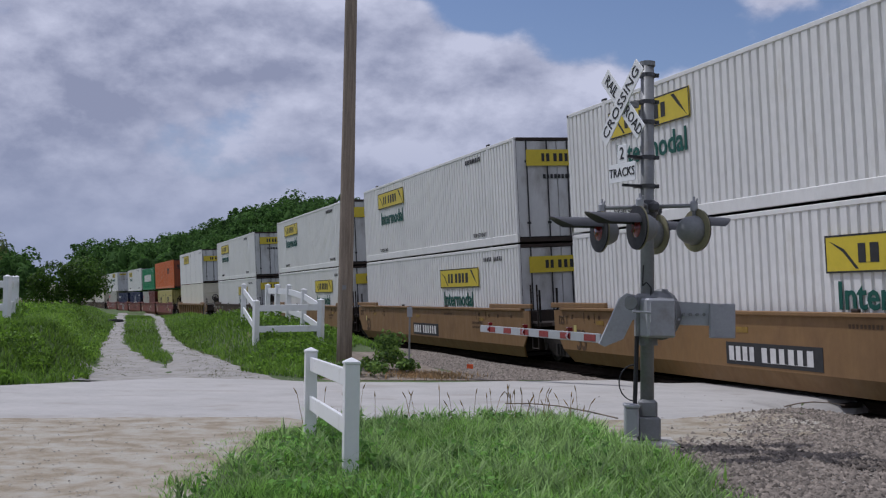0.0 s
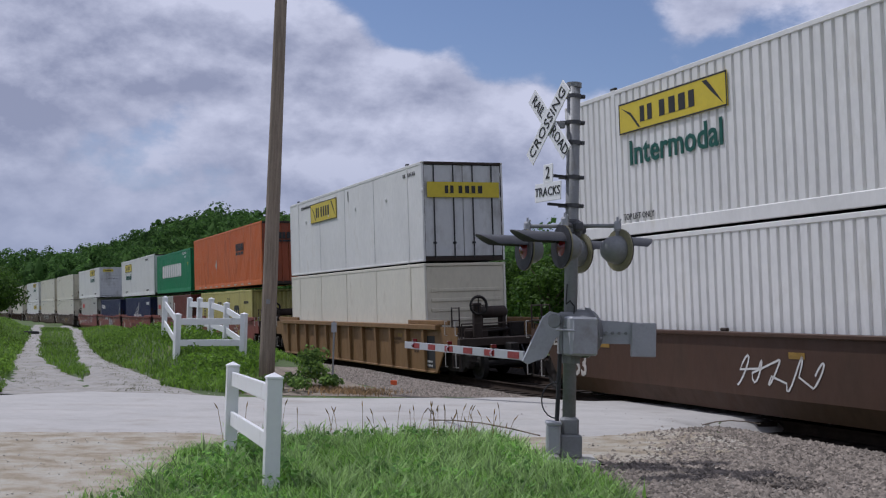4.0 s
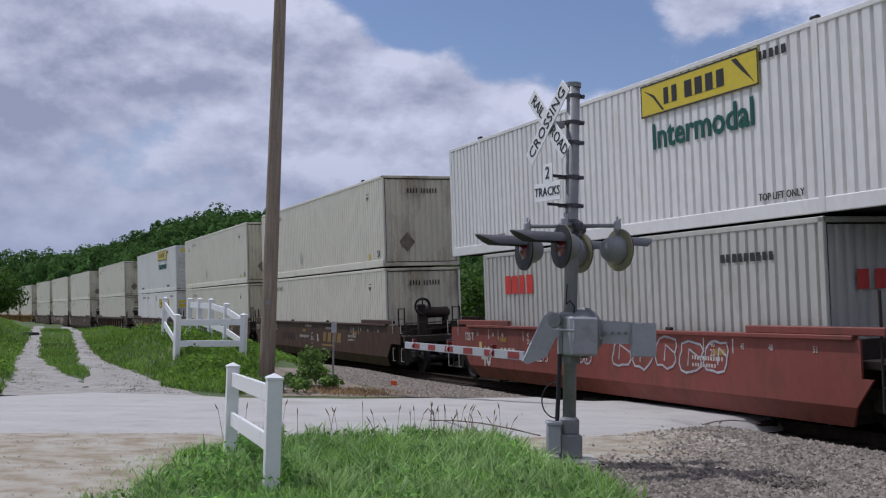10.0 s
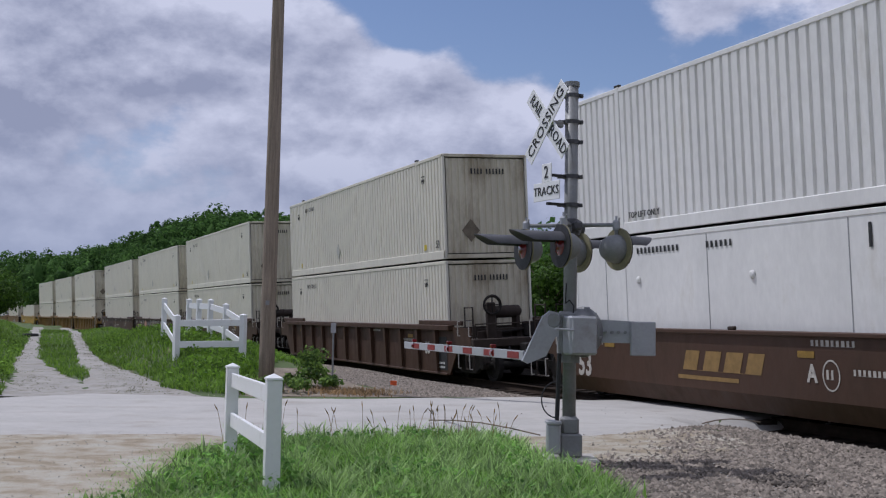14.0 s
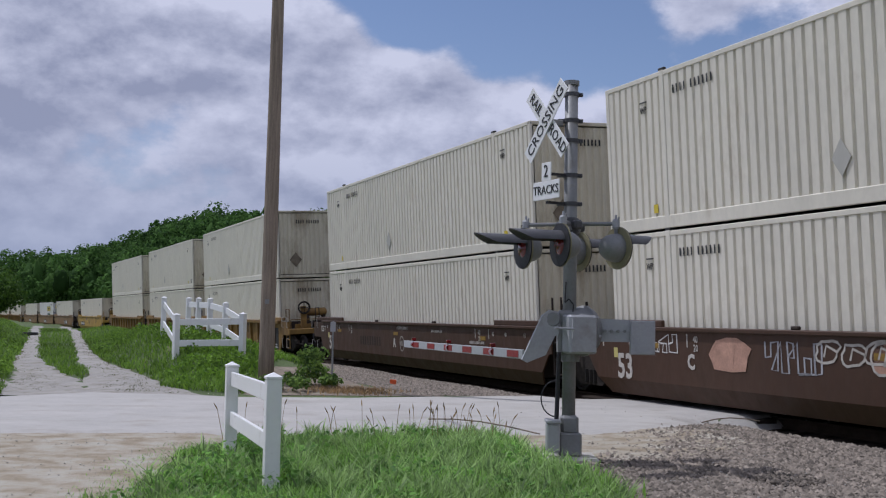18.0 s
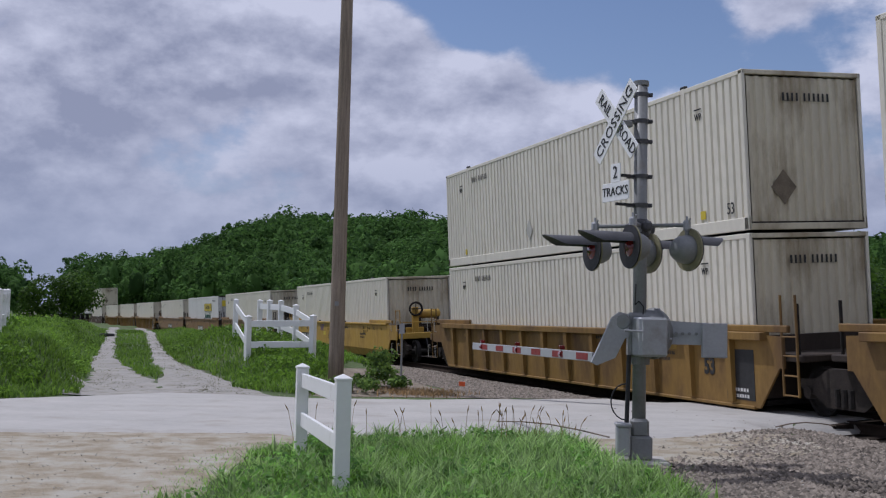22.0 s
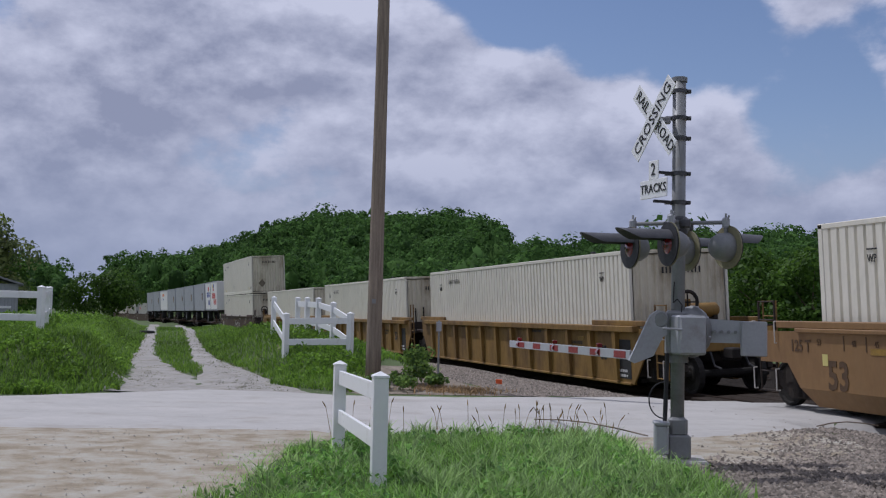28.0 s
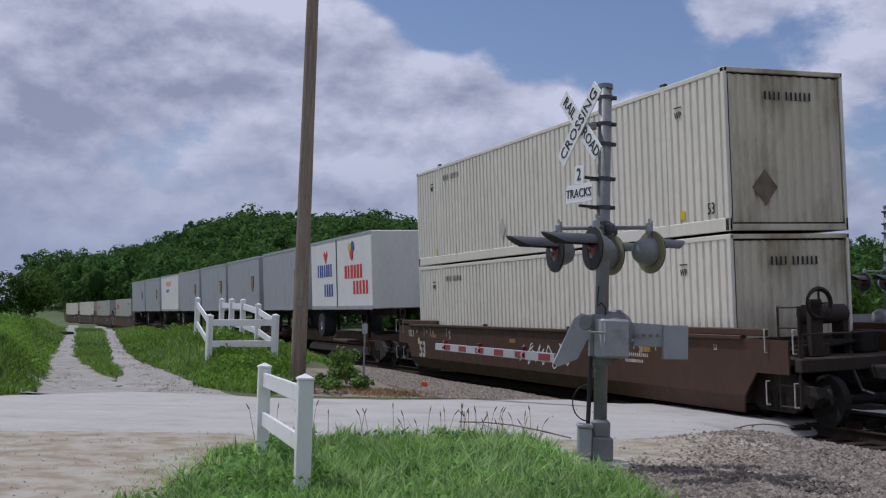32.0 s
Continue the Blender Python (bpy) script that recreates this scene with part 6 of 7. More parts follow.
def spine_car(label, pitch):
    c = thing("spine_car", label, "rail car", "cars of the train")
    p = pitch / 2
    part("centre_spine", Shape().box(-p, p, -0.42, 0.42, 0.55, 1.02, 0.03), C_DARK, c)
    for x in (-p + 1.8, p - 3.8):
        part("wheel_platform", Shape().box(x - 1.0, x + 1.0, -1.4, 1.4, 0.72, 0.82, 0.02), C_DARK, c)
    part("hitch", Shape().box(p - 2.3, p - 1.7, -0.5, 0.5, 1.0, 1.14, 0.02), M_UNDER, c)
    for k in (-1, 1):
        part("step_ladder", Shape().tube((k * (p - 0.5), -1.3, 0.4), (k * (p - 0.5), -1.3, 1.5), 0.025, n=6).tube((k * (p - 0.9), -1.3, 0.4), (k * (p - 0.9), -1.3, 1.5), 0.025, n=6).tube((k * (p - 0.9), -1.3, 0.6), (k * (p - 0.5), -1.3, 0.6), 0.02, n=6).box(k * (p - 0.7) - 0.25, k * (p - 0.7) + 0.25, -1.35, 0, 0.78, 0.84), C_DARK, c)
    bogie(c, p)
    return c


# ---- train: what rides where, by metres along the train at the start ----
RIDERS = []


def ride(ob, u):
    RIDERS.append((ob, u))
    ob.matrix_basis = on_track(u) @ Matrix.Translation((0, 0, ob.get("rise", 0.0)))
    return ob


def make_train():
    K = make_kinds()
    used = set()

    def put(kind, u, z):
        src = K[kind]
        ob = copy_thing(src, Matrix()) if kind in used else src
        used.add(kind)
        ob["rise"] = z
        ride(ob, u)

    cars, seen = {}, {}

    def car(style, u, ends=(True, True), bogies=(-1, 1), scrawl=0):
        key = (style, ends, bogies, scrawl)
        if key not in cars:
            col, name = {"tan": (C_TAN, "tan-brown steel well car with stencilled marks"), "red": (C_RED, "faded red-brown steel well car with scrawls"), "dark": (C_DARK, "dark brown steel well car with stencils and scrawls"),
                         "yellow": (C_YELLOW, "yellow smooth-sided steel well car"), "ribbed": (C_OCHRE, "weathered yellow steel well car with upright ribs"), "darkribbed": (C_DARK, "dark brown steel well car with upright ribs"),
                         "tanribbed": (C_TAN, "tan steel well car with upright ribs")}[style]
            inner, pitch = (13.0, 15.3) if style == "red" else (16.5, 18.9)
            c = well_car(col, inner, pitch, name, style.endswith("ribbed"), ends, bogies)
            car_marks(c, inner, T_FADED if style in ("tan", "tanribbed") else T_BLACK if style in ("yellow", "ribbed") else T_DUST, scrawl in (20, 23), scrawl, "40" if style == "red" else "53", style in ("tan", "yellow"), style.endswith("ribbed"))
            cars[key] = c
            ride(c, u)
        else:
            ride(copy_thing(cars[key], Matrix()), u)

    lo, hi = 0.32, 3.27
    solo, head, midl, tail = ((True, True), (-1, 1)), ((False, True), (-1, 1)), ((False, False), (-1,)), ((True, False), (-1,))
    for row in CONSIST:
        style, u, place, scrawl, loads = row
        ends, bogs = {"solo": solo, "head": head, "mid": midl, "tail": tail}[place]
        car(style, u, ends, bogs, scrawl)
        for kind, du, level in loads:
            put(kind, u + du, {"low": lo, "high": hi, "high26": 3.08}[level])
    spine = spine_car("dark spine car carrying road trailers", 17.9)
    styles = {"bakery": pup_trailer("white trailer with red, blue and yellow shapes on a rail car", P_WHITE, bakery_marks), "grey": pup_trailer("grey road trailer with a small shield mark on a rail car", P_SILVER, shield_mark),
              "orange": pup_trailer("white road trailer with orange mark on a rail car", P_WHITE, orange_marks)}
    first = set()
    for k in range(4):
        u = -565.9 - 18.2 * k
        ride(spine if k == 0 else copy_thing(spine, Matrix()), u)
    for kind, u in (("bakery", -561.0), ("grey", -570.6), ("grey", -580.1), ("grey", -589.2), ("grey", -598.5), ("orange", -607.6), ("grey", -617.2), ("grey", -626.2)):
        ob = styles[kind] if kind not in first else copy_thing(styles[kind], Matrix())
        first.add(kind)
        ob["rise"] = 0.83
        ride(ob, u)


STACK_W, STACK_C = [("white_low", 0, "low"), ("white", 0, "high")], [("cream", 0, "low"), ("cream", 0, "high")]
ONE_C = [("cream", 0, "low")]
CONSIST = [
    # the car at 24.9 is unseen, added ahead of the view for its shadow
    ("tan", 24.9, "head", 0, STACK_W), ("tan", 4.4, "mid", 0, STACK_W), ("tan", -15.2, "mid", 0, STACK_W), ("tan", -34.4, "tail", 22, STACK_W),
    ("dark", -58.2, "solo", 3, STACK_W),
    ("tanribbed", -82.1, "solo", 0, [("beige_low", 0, "low"), ("white_flat48", 0, "high")]),
    ("red", -102.6, "head", 5, [("yellow20", -3.06, "low"), ("yellow20", 3.06, "low"), ("orange", 0, "high26")]),
    ("red", -117.9, "mid", 6, [("white20", -3.06, "low"), ("brown20", 3.06, "low"), ("green", 0, "high26")]),
    ("red", -133.3, "mid", 7, [("navy", 0, "low"), ("white", -0.1, "high26")]),
    ("red", -148.6, "mid", 8, [("navy_plain", 0, "low")]),
    ("red", -164.0, "tail", 9, [("grey", 0, "low"), ("white_slat", 0, "high")]),
    ("dark", -185.6, "head", 20, STACK_C), ("dark", -204.8, "mid", 11, STACK_C), ("dark", -224.2, "tail", 23, [("white_flat", 0, "low"), ("white_slat", 0, "high")]),
    ("darkribbed", -247.4, "solo", 0, STACK_C),
    ("dark", -270.9, "head", 0, STACK_C), ("dark", -290.1, "mid", 13, STACK_C), ("dark", -309.6, "tail", 21, STACK_C),
    ("ribbed", -333.1, "head", 0, STACK_C), ("ribbed", -352.5, "mid", 0, STACK_C), ("ribbed", -372.1, "tail", 0, STACK_C),
    ("yellow", -395.4, "solo", 15, ONE_C),
    ("tan", -419.0, "head", 19, ONE_C), ("tan", -438.7, "mid", 0, [("white_low", 0, "low")]), ("tan", -458.4, "tail", 0, ONE_C),
    ("ribbed", -481.6, "head", 0, ONE_C), ("ribbed", -501.2, "mid", 0, ONE_C), ("ribbed", -520.6, "tail", 0, ONE_C),
    ("dark", -543.8, "solo", 17, STACK_C),
    ("dark", -637.5, "head", 0, [("grey", 0, "low")]), ("dark", -655.3, "mid", 0, [("grey", 0, "low")]), ("dark", -673.5, "mid", 0, ONE_C), ("dark", -692.0, "tail", 0, ONE_C),
]
make_train()

# ---- plants and stones ----
def leaf_cloud(centres, normals, size, rng, droop=0.3, loose=0.55):
    """Small leaf faces (four corners, folded look by turn) at the centres, turned near their normals."""
    n = len(centres)
    up = normals + rng.normal(0, loose, (n, 3))
    up[:, 2] += droop
    up /= np.linalg.norm(up, axis=1, keepdims=True) + 1e-9
    t = rng.normal(0, 1, (n, 3))
    a = np.cross(up, t)
    a /= np.linalg.norm(a, axis=1, keepdims=True) + 1e-9
    b = np.cross(up, a)
    s = size * rng.uniform(0.6, 1.4, (n, 1))
    v = np.stack([centres - a * s * 0.5, centres - b * s * 0.32 + up * s * 0.06, centres + a * s * 0.55, centres + b * s * 0.32 + up * s * 0.06], 1).reshape(-1, 3)
    return v, np.arange(4 * n).reshape(n, 4)


def crown_points(rng, n, wide, high, lobes=9):
    """Places and outward ways on the lobes of an uneven crown, its foot at z 0."""
    c = rng.normal(0, 1, (lobes, 3))
    c /= np.linalg.norm(c, axis=1, keepdims=True)
    c = c * rng.uniform(0.35, 0.75, (lobes, 1)) * np.array([wide, wide, high * 0.5]) + np.array([0, 0, high * 0.52])
    r = rng.uniform(0.28, 0.52, lobes) * min(wide, high * 0.6)
    k = rng.integers(0, lobes, n)
    d = rng.normal(0, 1, (n, 3))
    d[:, 2] = d[:, 2] * 0.9 + 0.25
    d /= np.linalg.norm(d, axis=1, keepdims=True)
    q = c[k] + d * (r[k] * rng.uniform(0.72, 1.12, n))[:, None] * np.array([1, 1, 0.85])
    q[:, 2] = np.maximum(q[:, 2], 0.05)
    return q, d


ICO_V = [(0, 0, 1), (0.894, 0, 0.447), (0.276, 0.851, 0.447), (-0.724, 0.526, 0.447), (-0.724, -0.526, 0.447), (0.276, -0.851, 0.447), (0.724, 0.526, -0.447), (-0.276, 0.851, -0.447), (-0.894, 0, -0.447), (-0.276, -0.851, -0.447), (0.724, -0.526, -0.447), (0, 0, -1)]
ICO_F = [(0, 1, 2), (0, 2, 3), (0, 3, 4), (0, 4, 5), (0, 5, 1), (1, 6, 2), (2, 7, 3), (3, 8, 4), (4, 9, 5), (5, 10, 1), (2, 6, 7), (3, 7, 8), (4, 8, 9), (5, 9, 10), (1, 10, 6), (11, 7, 6), (11, 8, 7), (11, 9, 8), (11, 10, 9), (11, 6, 10)]


def forest():
    """The woods on the ridge: many crowns, in one mesh."""
    rng = np.random.default_rng(5)
    V, F, base, cores = [], [], 0, []
    bear, rad = rng.uniform(-30, 25, 4330), 60 + 310 * np.sqrt(rng.uniform(0, 1, 4330)) ** 1.04
    x, y = rad * np.sin(np.radians(bear)), rad * np.cos(np.radians(bear))
    s, off = track_frame(x, y)
    edge = 14 + 3 * np.sin(s * 0.09)
    left = bear < -17.5
    keep = np.where(left, (rad > 235) & (np.abs(off) > 11), (off > edge) & ((off < edge + 9) | (rad > 100)) & (rad < 370))
    x, y, rad, bear, left = x[keep], y[keep], rad[keep], bear[keep], left[keep]
    z = ground_z(x, y)
    top = rad * np.tan(np.radians(np.interp(bear, RIDGE_BEARING, RIDGE_ANGLE)))
    for i in range(len(x)):
        high = rng.uniform(7.5, 12.5) * (0.75 if rad[i] < 140 else 1.0)
        if left[i]:
            high = max(6.0, (top[i] - z[i]) * rng.uniform(0.88, 1.22))
        wide = rng.uniform(2.6, 4.6)
        n = int(400 if rad[i] < 170 else 235)
        q, d = crown_points(rng, n, wide, high, 6)
        v, f = leaf_cloud(q + np.array([x[i], y[i], z[i]]), d, 0.52 if rad[i] < 170 else 0.8, rng, 0.3, 0.35)
        cores.append((x[i], y[i], z[i] + high * 0.5, wide * 0.42, high * 0.24))
        V.append(v), F.append(f + base)
        base += len(v)
    me = raw_mesh("forest", np.concatenate(V), np.concatenate(F), 4)
    tagged(part("forest", me, M_LEAF_FAR), "dense green deciduous woods covering the ridge", "woods", kind="stuff")
    c = np.array(cores)
    d = np.array(ICO_V)[None] * rng.uniform(0.7, 1.15, (len(c), 12, 1)) * np.stack([c[:, 3], c[:, 3], c[:, 4]], 1)[:, None] + c[:, None, :3]
    f = (np.arange(len(c))[:, None, None] * 12 + np.array(ICO_F)[None]).reshape(-1, 3)
    tagged(part("forest_shade", raw_mesh("forest_shade", d.reshape(-1, 3), f, 3), M_LEAF_FAR), "inner green mass of the woods", "woods", kind="stuff")


def tree(x, y, high, wide, leaf, count, material, label, seed, name="tree", trunk=True):
    rng = np.random.default_rng(seed)
    t = thing(name, label, "tree" if trunk else "bush", "trees and bushes beyond the tracks", Matrix.Translation((x, y, gz(x, y))))
    foot = high * 0.12
    q, d = crown_points(rng, count, wide, high - foot, 14)
    q[:, 2] += foot * (0.6 if trunk else 0.1)
    v, f = leaf_cloud(q, d, leaf, rng)
    part("crown", raw_mesh("crown", v, f, 4), material, t)
    if trunk:
        s = Shape()
        p = [(0, 0, -0.2), (0.06, 0.03, high * 0.25), (-0.05, 0.08, high * 0.5), (0.02, 0.0, high * 0.8)]
        for k, (a, b) in enumerate(zip(p, p[1:])):
            s.tube(a, b, 0.02 * high * (1 - 0.3 * k), 0.02 * high * (0.7 - 0.3 * k), 8, caps=k == 0)
        part("trunk", s, M_BARK, t)
        for k in range(5):
            a = rng.uniform(0, 6.28)
            z0 = high * rng.uniform(0.25, 0.6)
            part("limb", Shape().tube((0, 0.03, z0), (wide * 0.6 * math.cos(a), wide * 0.6 * math.sin(a), z0 + high * 0.22), 0.008 * high, 0.003 * high, 6), M_BARK, t)
    return t


def tree_line():
    rng = np.random.default_rng(9)
    for k in range(17):
        s = -34 + k * 3.4 + rng.uniform(-1, 1)
        m = on_track(s, 11.5 + rng.uniform(0, 4) + (2.5 if k > 11 else 0))
        high = rng.uniform(4.4, 6.3) * (0.74 if math.atan2(m.translation.x, m.translation.y) > 0.21 else 1.0)
        tree(m.translation.x, m.translation.y, high, rng.uniform(1.9, 2.7), 0.21, 3600, M_LEAF, "leafy green tree crowding beyond the railway", 100 + k)
    for k in range(9):
        m = on_track(-8 + k * 3.6 + rng.uniform(-1, 1), 9.6 + rng.uniform(0, 1.5))
        tree(m.translation.x, m.translation.y, rng.uniform(1.4, 2.6), rng.uniform(1.1, 1.8), 0.2, 800, M_WEED, "low green bush beside the railway", 140 + k, "bush", False)
    tree(-40.6, 95, 6.2, 3.9, 0.26, 7000, M_LEAF, "round dark green bush at the end of the lane", 160, "bush", False)
    tree(-47, 92, 4.8, 3.4, 0.3, 3000, M_LEAF, "dark green bush beside a grey shed", 162, "bush", False)
    tree(-45, 84, 6.6, 3.0, 0.3, 3500, M_LEAF, "dark green tree beside a grey shed", 163)
    tree(-42.6, 80, 9.4, 3.0, 0.36, 3000, M_LEAF_PALE, "tall pale-leaved tree behind a grey shed", 164)
    tree(-52, 78, 9.0, 3.6, 0.32, 3500, M_LEAF, "tall dark green tree behind a grey shed", 165)


def shed():
    x, y = -38.0, 68
    b = thing("shed", "small weathered grey shed beside trees", "shed", m=pose(x, y, gz(x, y), 0, 0, 30))
    w = mat("shed_boards", (0.30, 0.31, 0.32), 0.8, spread=0.2, scale=2, stretch=(6, 6, 0.4))
    part("wall", Shape().box(-3, 3, -2, 2, -0.3, 2.6, 0.02), w, b)
    part("roof", Shape().prism([(-3.3, 2.5), (0, 3.5), (3.3, 2.5), (3.3, 2.62), (0, 3.64), (-3.3, 2.62)], -2.3, 2.3), mat("shed_roof", (0.22, 0.22, 0.23), 0.6, 0.3, spread=0.2, scale=2), b)
    part("door", Shape().box(-1.6, -0.2, -2.04, -2.0, 0.0, 2.0, 0.01), mat("shed_door", (0.06, 0.06, 0.065), 0.8, spread=0.2, scale=3), b)
    part("trim", Shape().box(0.4, 2.6, -2.05, -2.0, 1.0, 1.15), M_SIGN, b)


def blades(name, x, y, length, width, rng, material, label, lean=0.5, category="grass"):
    """Bent tapering blades standing at the places, one mesh."""
    n = len(x)
    z = ground_z(x, y) - 0.02
    a = rng.uniform(0, 2 * np.pi, n)
    L = length * rng.uniform(0.55, 1.3, n)
    w = width * rng.uniform(0.7, 1.3, n)
    bend = lean * rng.uniform(0.2, 1.0, n) * L
    dx, dy = np.cos(a), np.sin(a)
    px, py = -dy, dx
    P = np.zeros((n, 5, 3))
    for k, (h, o, ws) in enumerate(((0, 0, 1), (0, 0, -1), (0.55, 0.3, 0.8), (0.55, 0.3, -0.8), (0.95, 1.0, 0))):
        P[:, k, 0] = x + dx * bend * o + px * w * ws * 0.5
        P[:, k, 1] = y + dy * bend * o + py * w * ws * 0.5
        P[:, k, 2] = z + L * h
    i = np.arange(n)[:, None] * 5
    F = np.concatenate([i + np.array([[0, 1, 3]]), i + np.array([[0, 3, 2]]), i + np.array([[2, 3, 4]])])
    tagged(part(name, raw_mesh(name, P.reshape(-1, 3), F, 3), material), label, category, kind="stuff")


def inside(px, py, poly):
    ok = np.zeros(len(px), bool)
    j = len(poly) - 1
    for i in range(len(poly)):
        (xi, yi), (xj, yj) = poly[i], poly[j]
        hit = ((yi > py) != (yj > py)) & (px < (xj - xi) * (py - yi) / (yj - yi + 1e-9) + xi)
        ok ^= hit
        j = i
    return ok


def grasses():
    rng = np.random.default_rng(21)
    verge = [(-2.2, 5.5), (-2.75, 8.0), (-2.95, 9.5), (-3.15, 11.1), (-3.1, 12.2), (-2.95, 12.8), (-2.5, 13.15), (-1.3, 13.5), (-0.5, 13.9), (0.3, 14.1), (0.75, 13.4), (0.88, 12.4), (0.88, 11.3), (1.15, 11.1), (1.35, 10.5), (1.5, 9.6), (1.75, 8.2), (2.0, 5.5)]
    N = 120000
    x, y = rng.uniform(-3.6, 2.4, N), rng.uniform(6.0, 14.4, N)
    ok = inside(x + 0.13 * rng.normal(0, 1, N), y + 0.13 * rng.normal(0, 1, N), verge)
    x, y = x[ok], y[ok]
    thick = np.array([noise.noise((a * 0.8, b * 0.8, 2.0)) + 0.7 * noise.noise((a * 2.3, b * 2.3, 4.0)) for a, b in zip(x, y)])
    # thin and short towards the dirt, rank towards the signal
    rank = ease(x, -2.9, -0.6)
    ok = rng.uniform(0, 1, len(x)) < 0.45 + 0.55 * rank + 0.25 * thick
    x, y, thick, rank = x[ok], y[ok], thick[ok], rank[ok]
    tall = thick + 0.55 * rank > 0.42
    trim = (1 - 0.35 * ease(y, 12.4, 13.8)) * (0.7 + 0.3 * rank)
    blades("verge_grass", x[~tall], y[~tall], 0.085 * trim[~tall], 0.009, rng, M_VERGE, "short green grass of the roadside verge", 1.2)
    blades("verge_grass", x[tall], y[tall], (0.15 + 0.09 * np.clip(thick[tall], -0.3, 1)) * trim[tall], 0.012, rng, M_VERGE, "long green grass of the roadside verge", 0.95)
    # broad-bladed tufts, each fanning out from one foot
    bx, by = rng.uniform(-2.6, 1.5, 900), rng.uniform(7.5, 13.6, 900)
    ok = inside(bx, by, verge) & (rng.uniform(0, 1, 900) < 0.15 + 0.85 * ease(bx, -2.0, 0.2))
    bx, by = (np.repeat(a[ok], 16) + rng.normal(0, 0.035, 16 * ok.sum()) for a in (bx, by))
    blades("broad_grass", bx, by, 0.24, 0.02, rng, leafy("broad_blade", (0.26, 0.40, 0.16), 0.45, (1.15, 1.1, 0.9)), "broad blue-green grass tufts in the verge", 1.25)
    q = np.stack([rng.uniform(-2.4, 1.3, 9000), rng.uniform(7.5, 13.7, 9000), np.zeros(9000)], 1)
    ok = inside(q[:, 0], q[:, 1], verge) & (np.array([noise.noise((a * 1.7, b * 1.7, 15.0)) for a, b in q[:, :2]]) > 0.12)
    q = q[ok]
    q[:, 2] = ground_z(q[:, 0], q[:, 1]) + rng.uniform(0.03, 0.2, len(q))
    v, f = leaf_cloud(q, rng.normal(0, 0.4, (len(q), 3)), 0.055, rng, 0.6)
    tagged(part("verge_weeds", raw_mesh("verge_weeds", v, f, 4), leafy("verge_weed_leaf", (0.16, 0.33, 0.10), 0.45, (1.15, 1.1, 0.7))), "small leafy weeds among the verge grass", "weeds", kind="stuff")
    # seed stalks with brown heads, standing above the far edge of the verge
    n = 34
    tx, ty = np.concatenate([rng.uniform(-0.7, 1.0, n), rng.uniform(-2.6, -0.7, 14)]), np.concatenate([rng.uniform(12.6, 14.0, n), rng.uniform(12.6, 13.4, 14)])
    ok = inside(tx, ty, verge)
    stalks = Shape()
    for a, b in zip(tx[ok], ty[ok]):
        z0, lean, way, hh = gz(a, b), rng.uniform(0.03, 0.13), rng.uniform(0, 6.28), rng.uniform(0.24, 0.46)
        top = Vector((a + lean * math.cos(way), b + lean * math.sin(way), z0 + hh))
        stalks.tube((a, b, z0), top, 0.0035, 0.0025, 4, caps=False)
        tip = top + Vector((0.5 * lean * math.cos(way), 0.5 * lean * math.sin(way), 0.075))
        mid = top.lerp(tip, 0.4)
        stalks.tube(top, mid, 0.003, 0.008, 5, caps=False).tube(mid, tip, 0.008, 0.002, 5, caps=False)
    tagged(part("seed_stalks", stalks, M_STRAW, fix=False), "brown seed heads on thin stalks above the grass", "grass", kind="stuff")
    # banks beside the lane
    y = 15.5 + 55 * rng.uniform(0, 1, 260000) ** 1.7
    x = -0.62 * y + rng.uniform(0, 1, 260000) * (0.62 * y + 3)
    s, off = track_frame(x, y)
    lane = np.abs(x - lane_x(y))
    half = np.interp(y, LANE_Y, LANE_IN)
    rag = 0.25 * np.array([noise.noise((a * 1.1, b * 1.1, 5.0)) for a, b in zip(x, y)])
    edge = np.where(x > lane_x(y), 20.55 + 0.0 * x, 18.6 + np.clip(x + 8, -9, 1) * 0.42) + rag * 1.2 + np.where(x > lane_x(y), 1.5, 0.9) * np.exp(-(np.maximum(lane - 1.5, 0)) / 0.7)
    bank = (y > edge) & (lane > np.interp(y, LANE_Y, LANE_OUT) - 0.02 + 0.9 * rag) & (off < -5.2 + rag * 2) & ~((x > -3.75 + rag) & (y < 26))
    mid = (y > 23.1) & (lane < half + rag * 0.9)
    blades("bank_grass", x[bank], y[bank], 0.16, 0.024, rng, M_GRASS, "rough green grass on the banks beside the lane", 1.2)
    blades("lane_grass", x[mid], y[mid], 0.11, 0.02, rng, M_GRASS, "strip of green grass between the wheel tracks", 0.7)
    # leafy weeds in clumps among the bank grass
    pick = np.flatnonzero(bank & (y < 42))
    clump = np.array([noise.noise((a * 0.7, b * 0.7, 12.0)) + 0.6 * noise.noise((a * 2.1, b * 2.1, 3.0)) for a, b in zip(x[pick], y[pick])])
    pick, clump = pick[clump > 0.15], clump[clump > 0.15] - 0.13
    q = np.stack([x[pick], y[pick], ground_z(x[pick], y[pick]) + 0.06 + rng.uniform(0.1, 1.0, len(pick)) * np.minimum(0.22, 0.08 + 0.4 * clump)], 1)
    v, f = leaf_cloud(q, rng.normal(0, 1, (len(q), 3)), 0.075, rng, 0.5)
    tagged(part("bank_weeds", raw_mesh("bank_weeds", v, f, 4), leafy("bank_weed_leaf", (0.13, 0.245, 0.05), 0.45, (1.2, 1.1, 0.6))), "leafy green weeds on the banks beside the lane", "weeds", kind="stuff")
    # tufts and scraps in the wheel tracks and along the edges
    ty = 20.4 + 28 * rng.uniform(0, 1, 420) ** 1.4
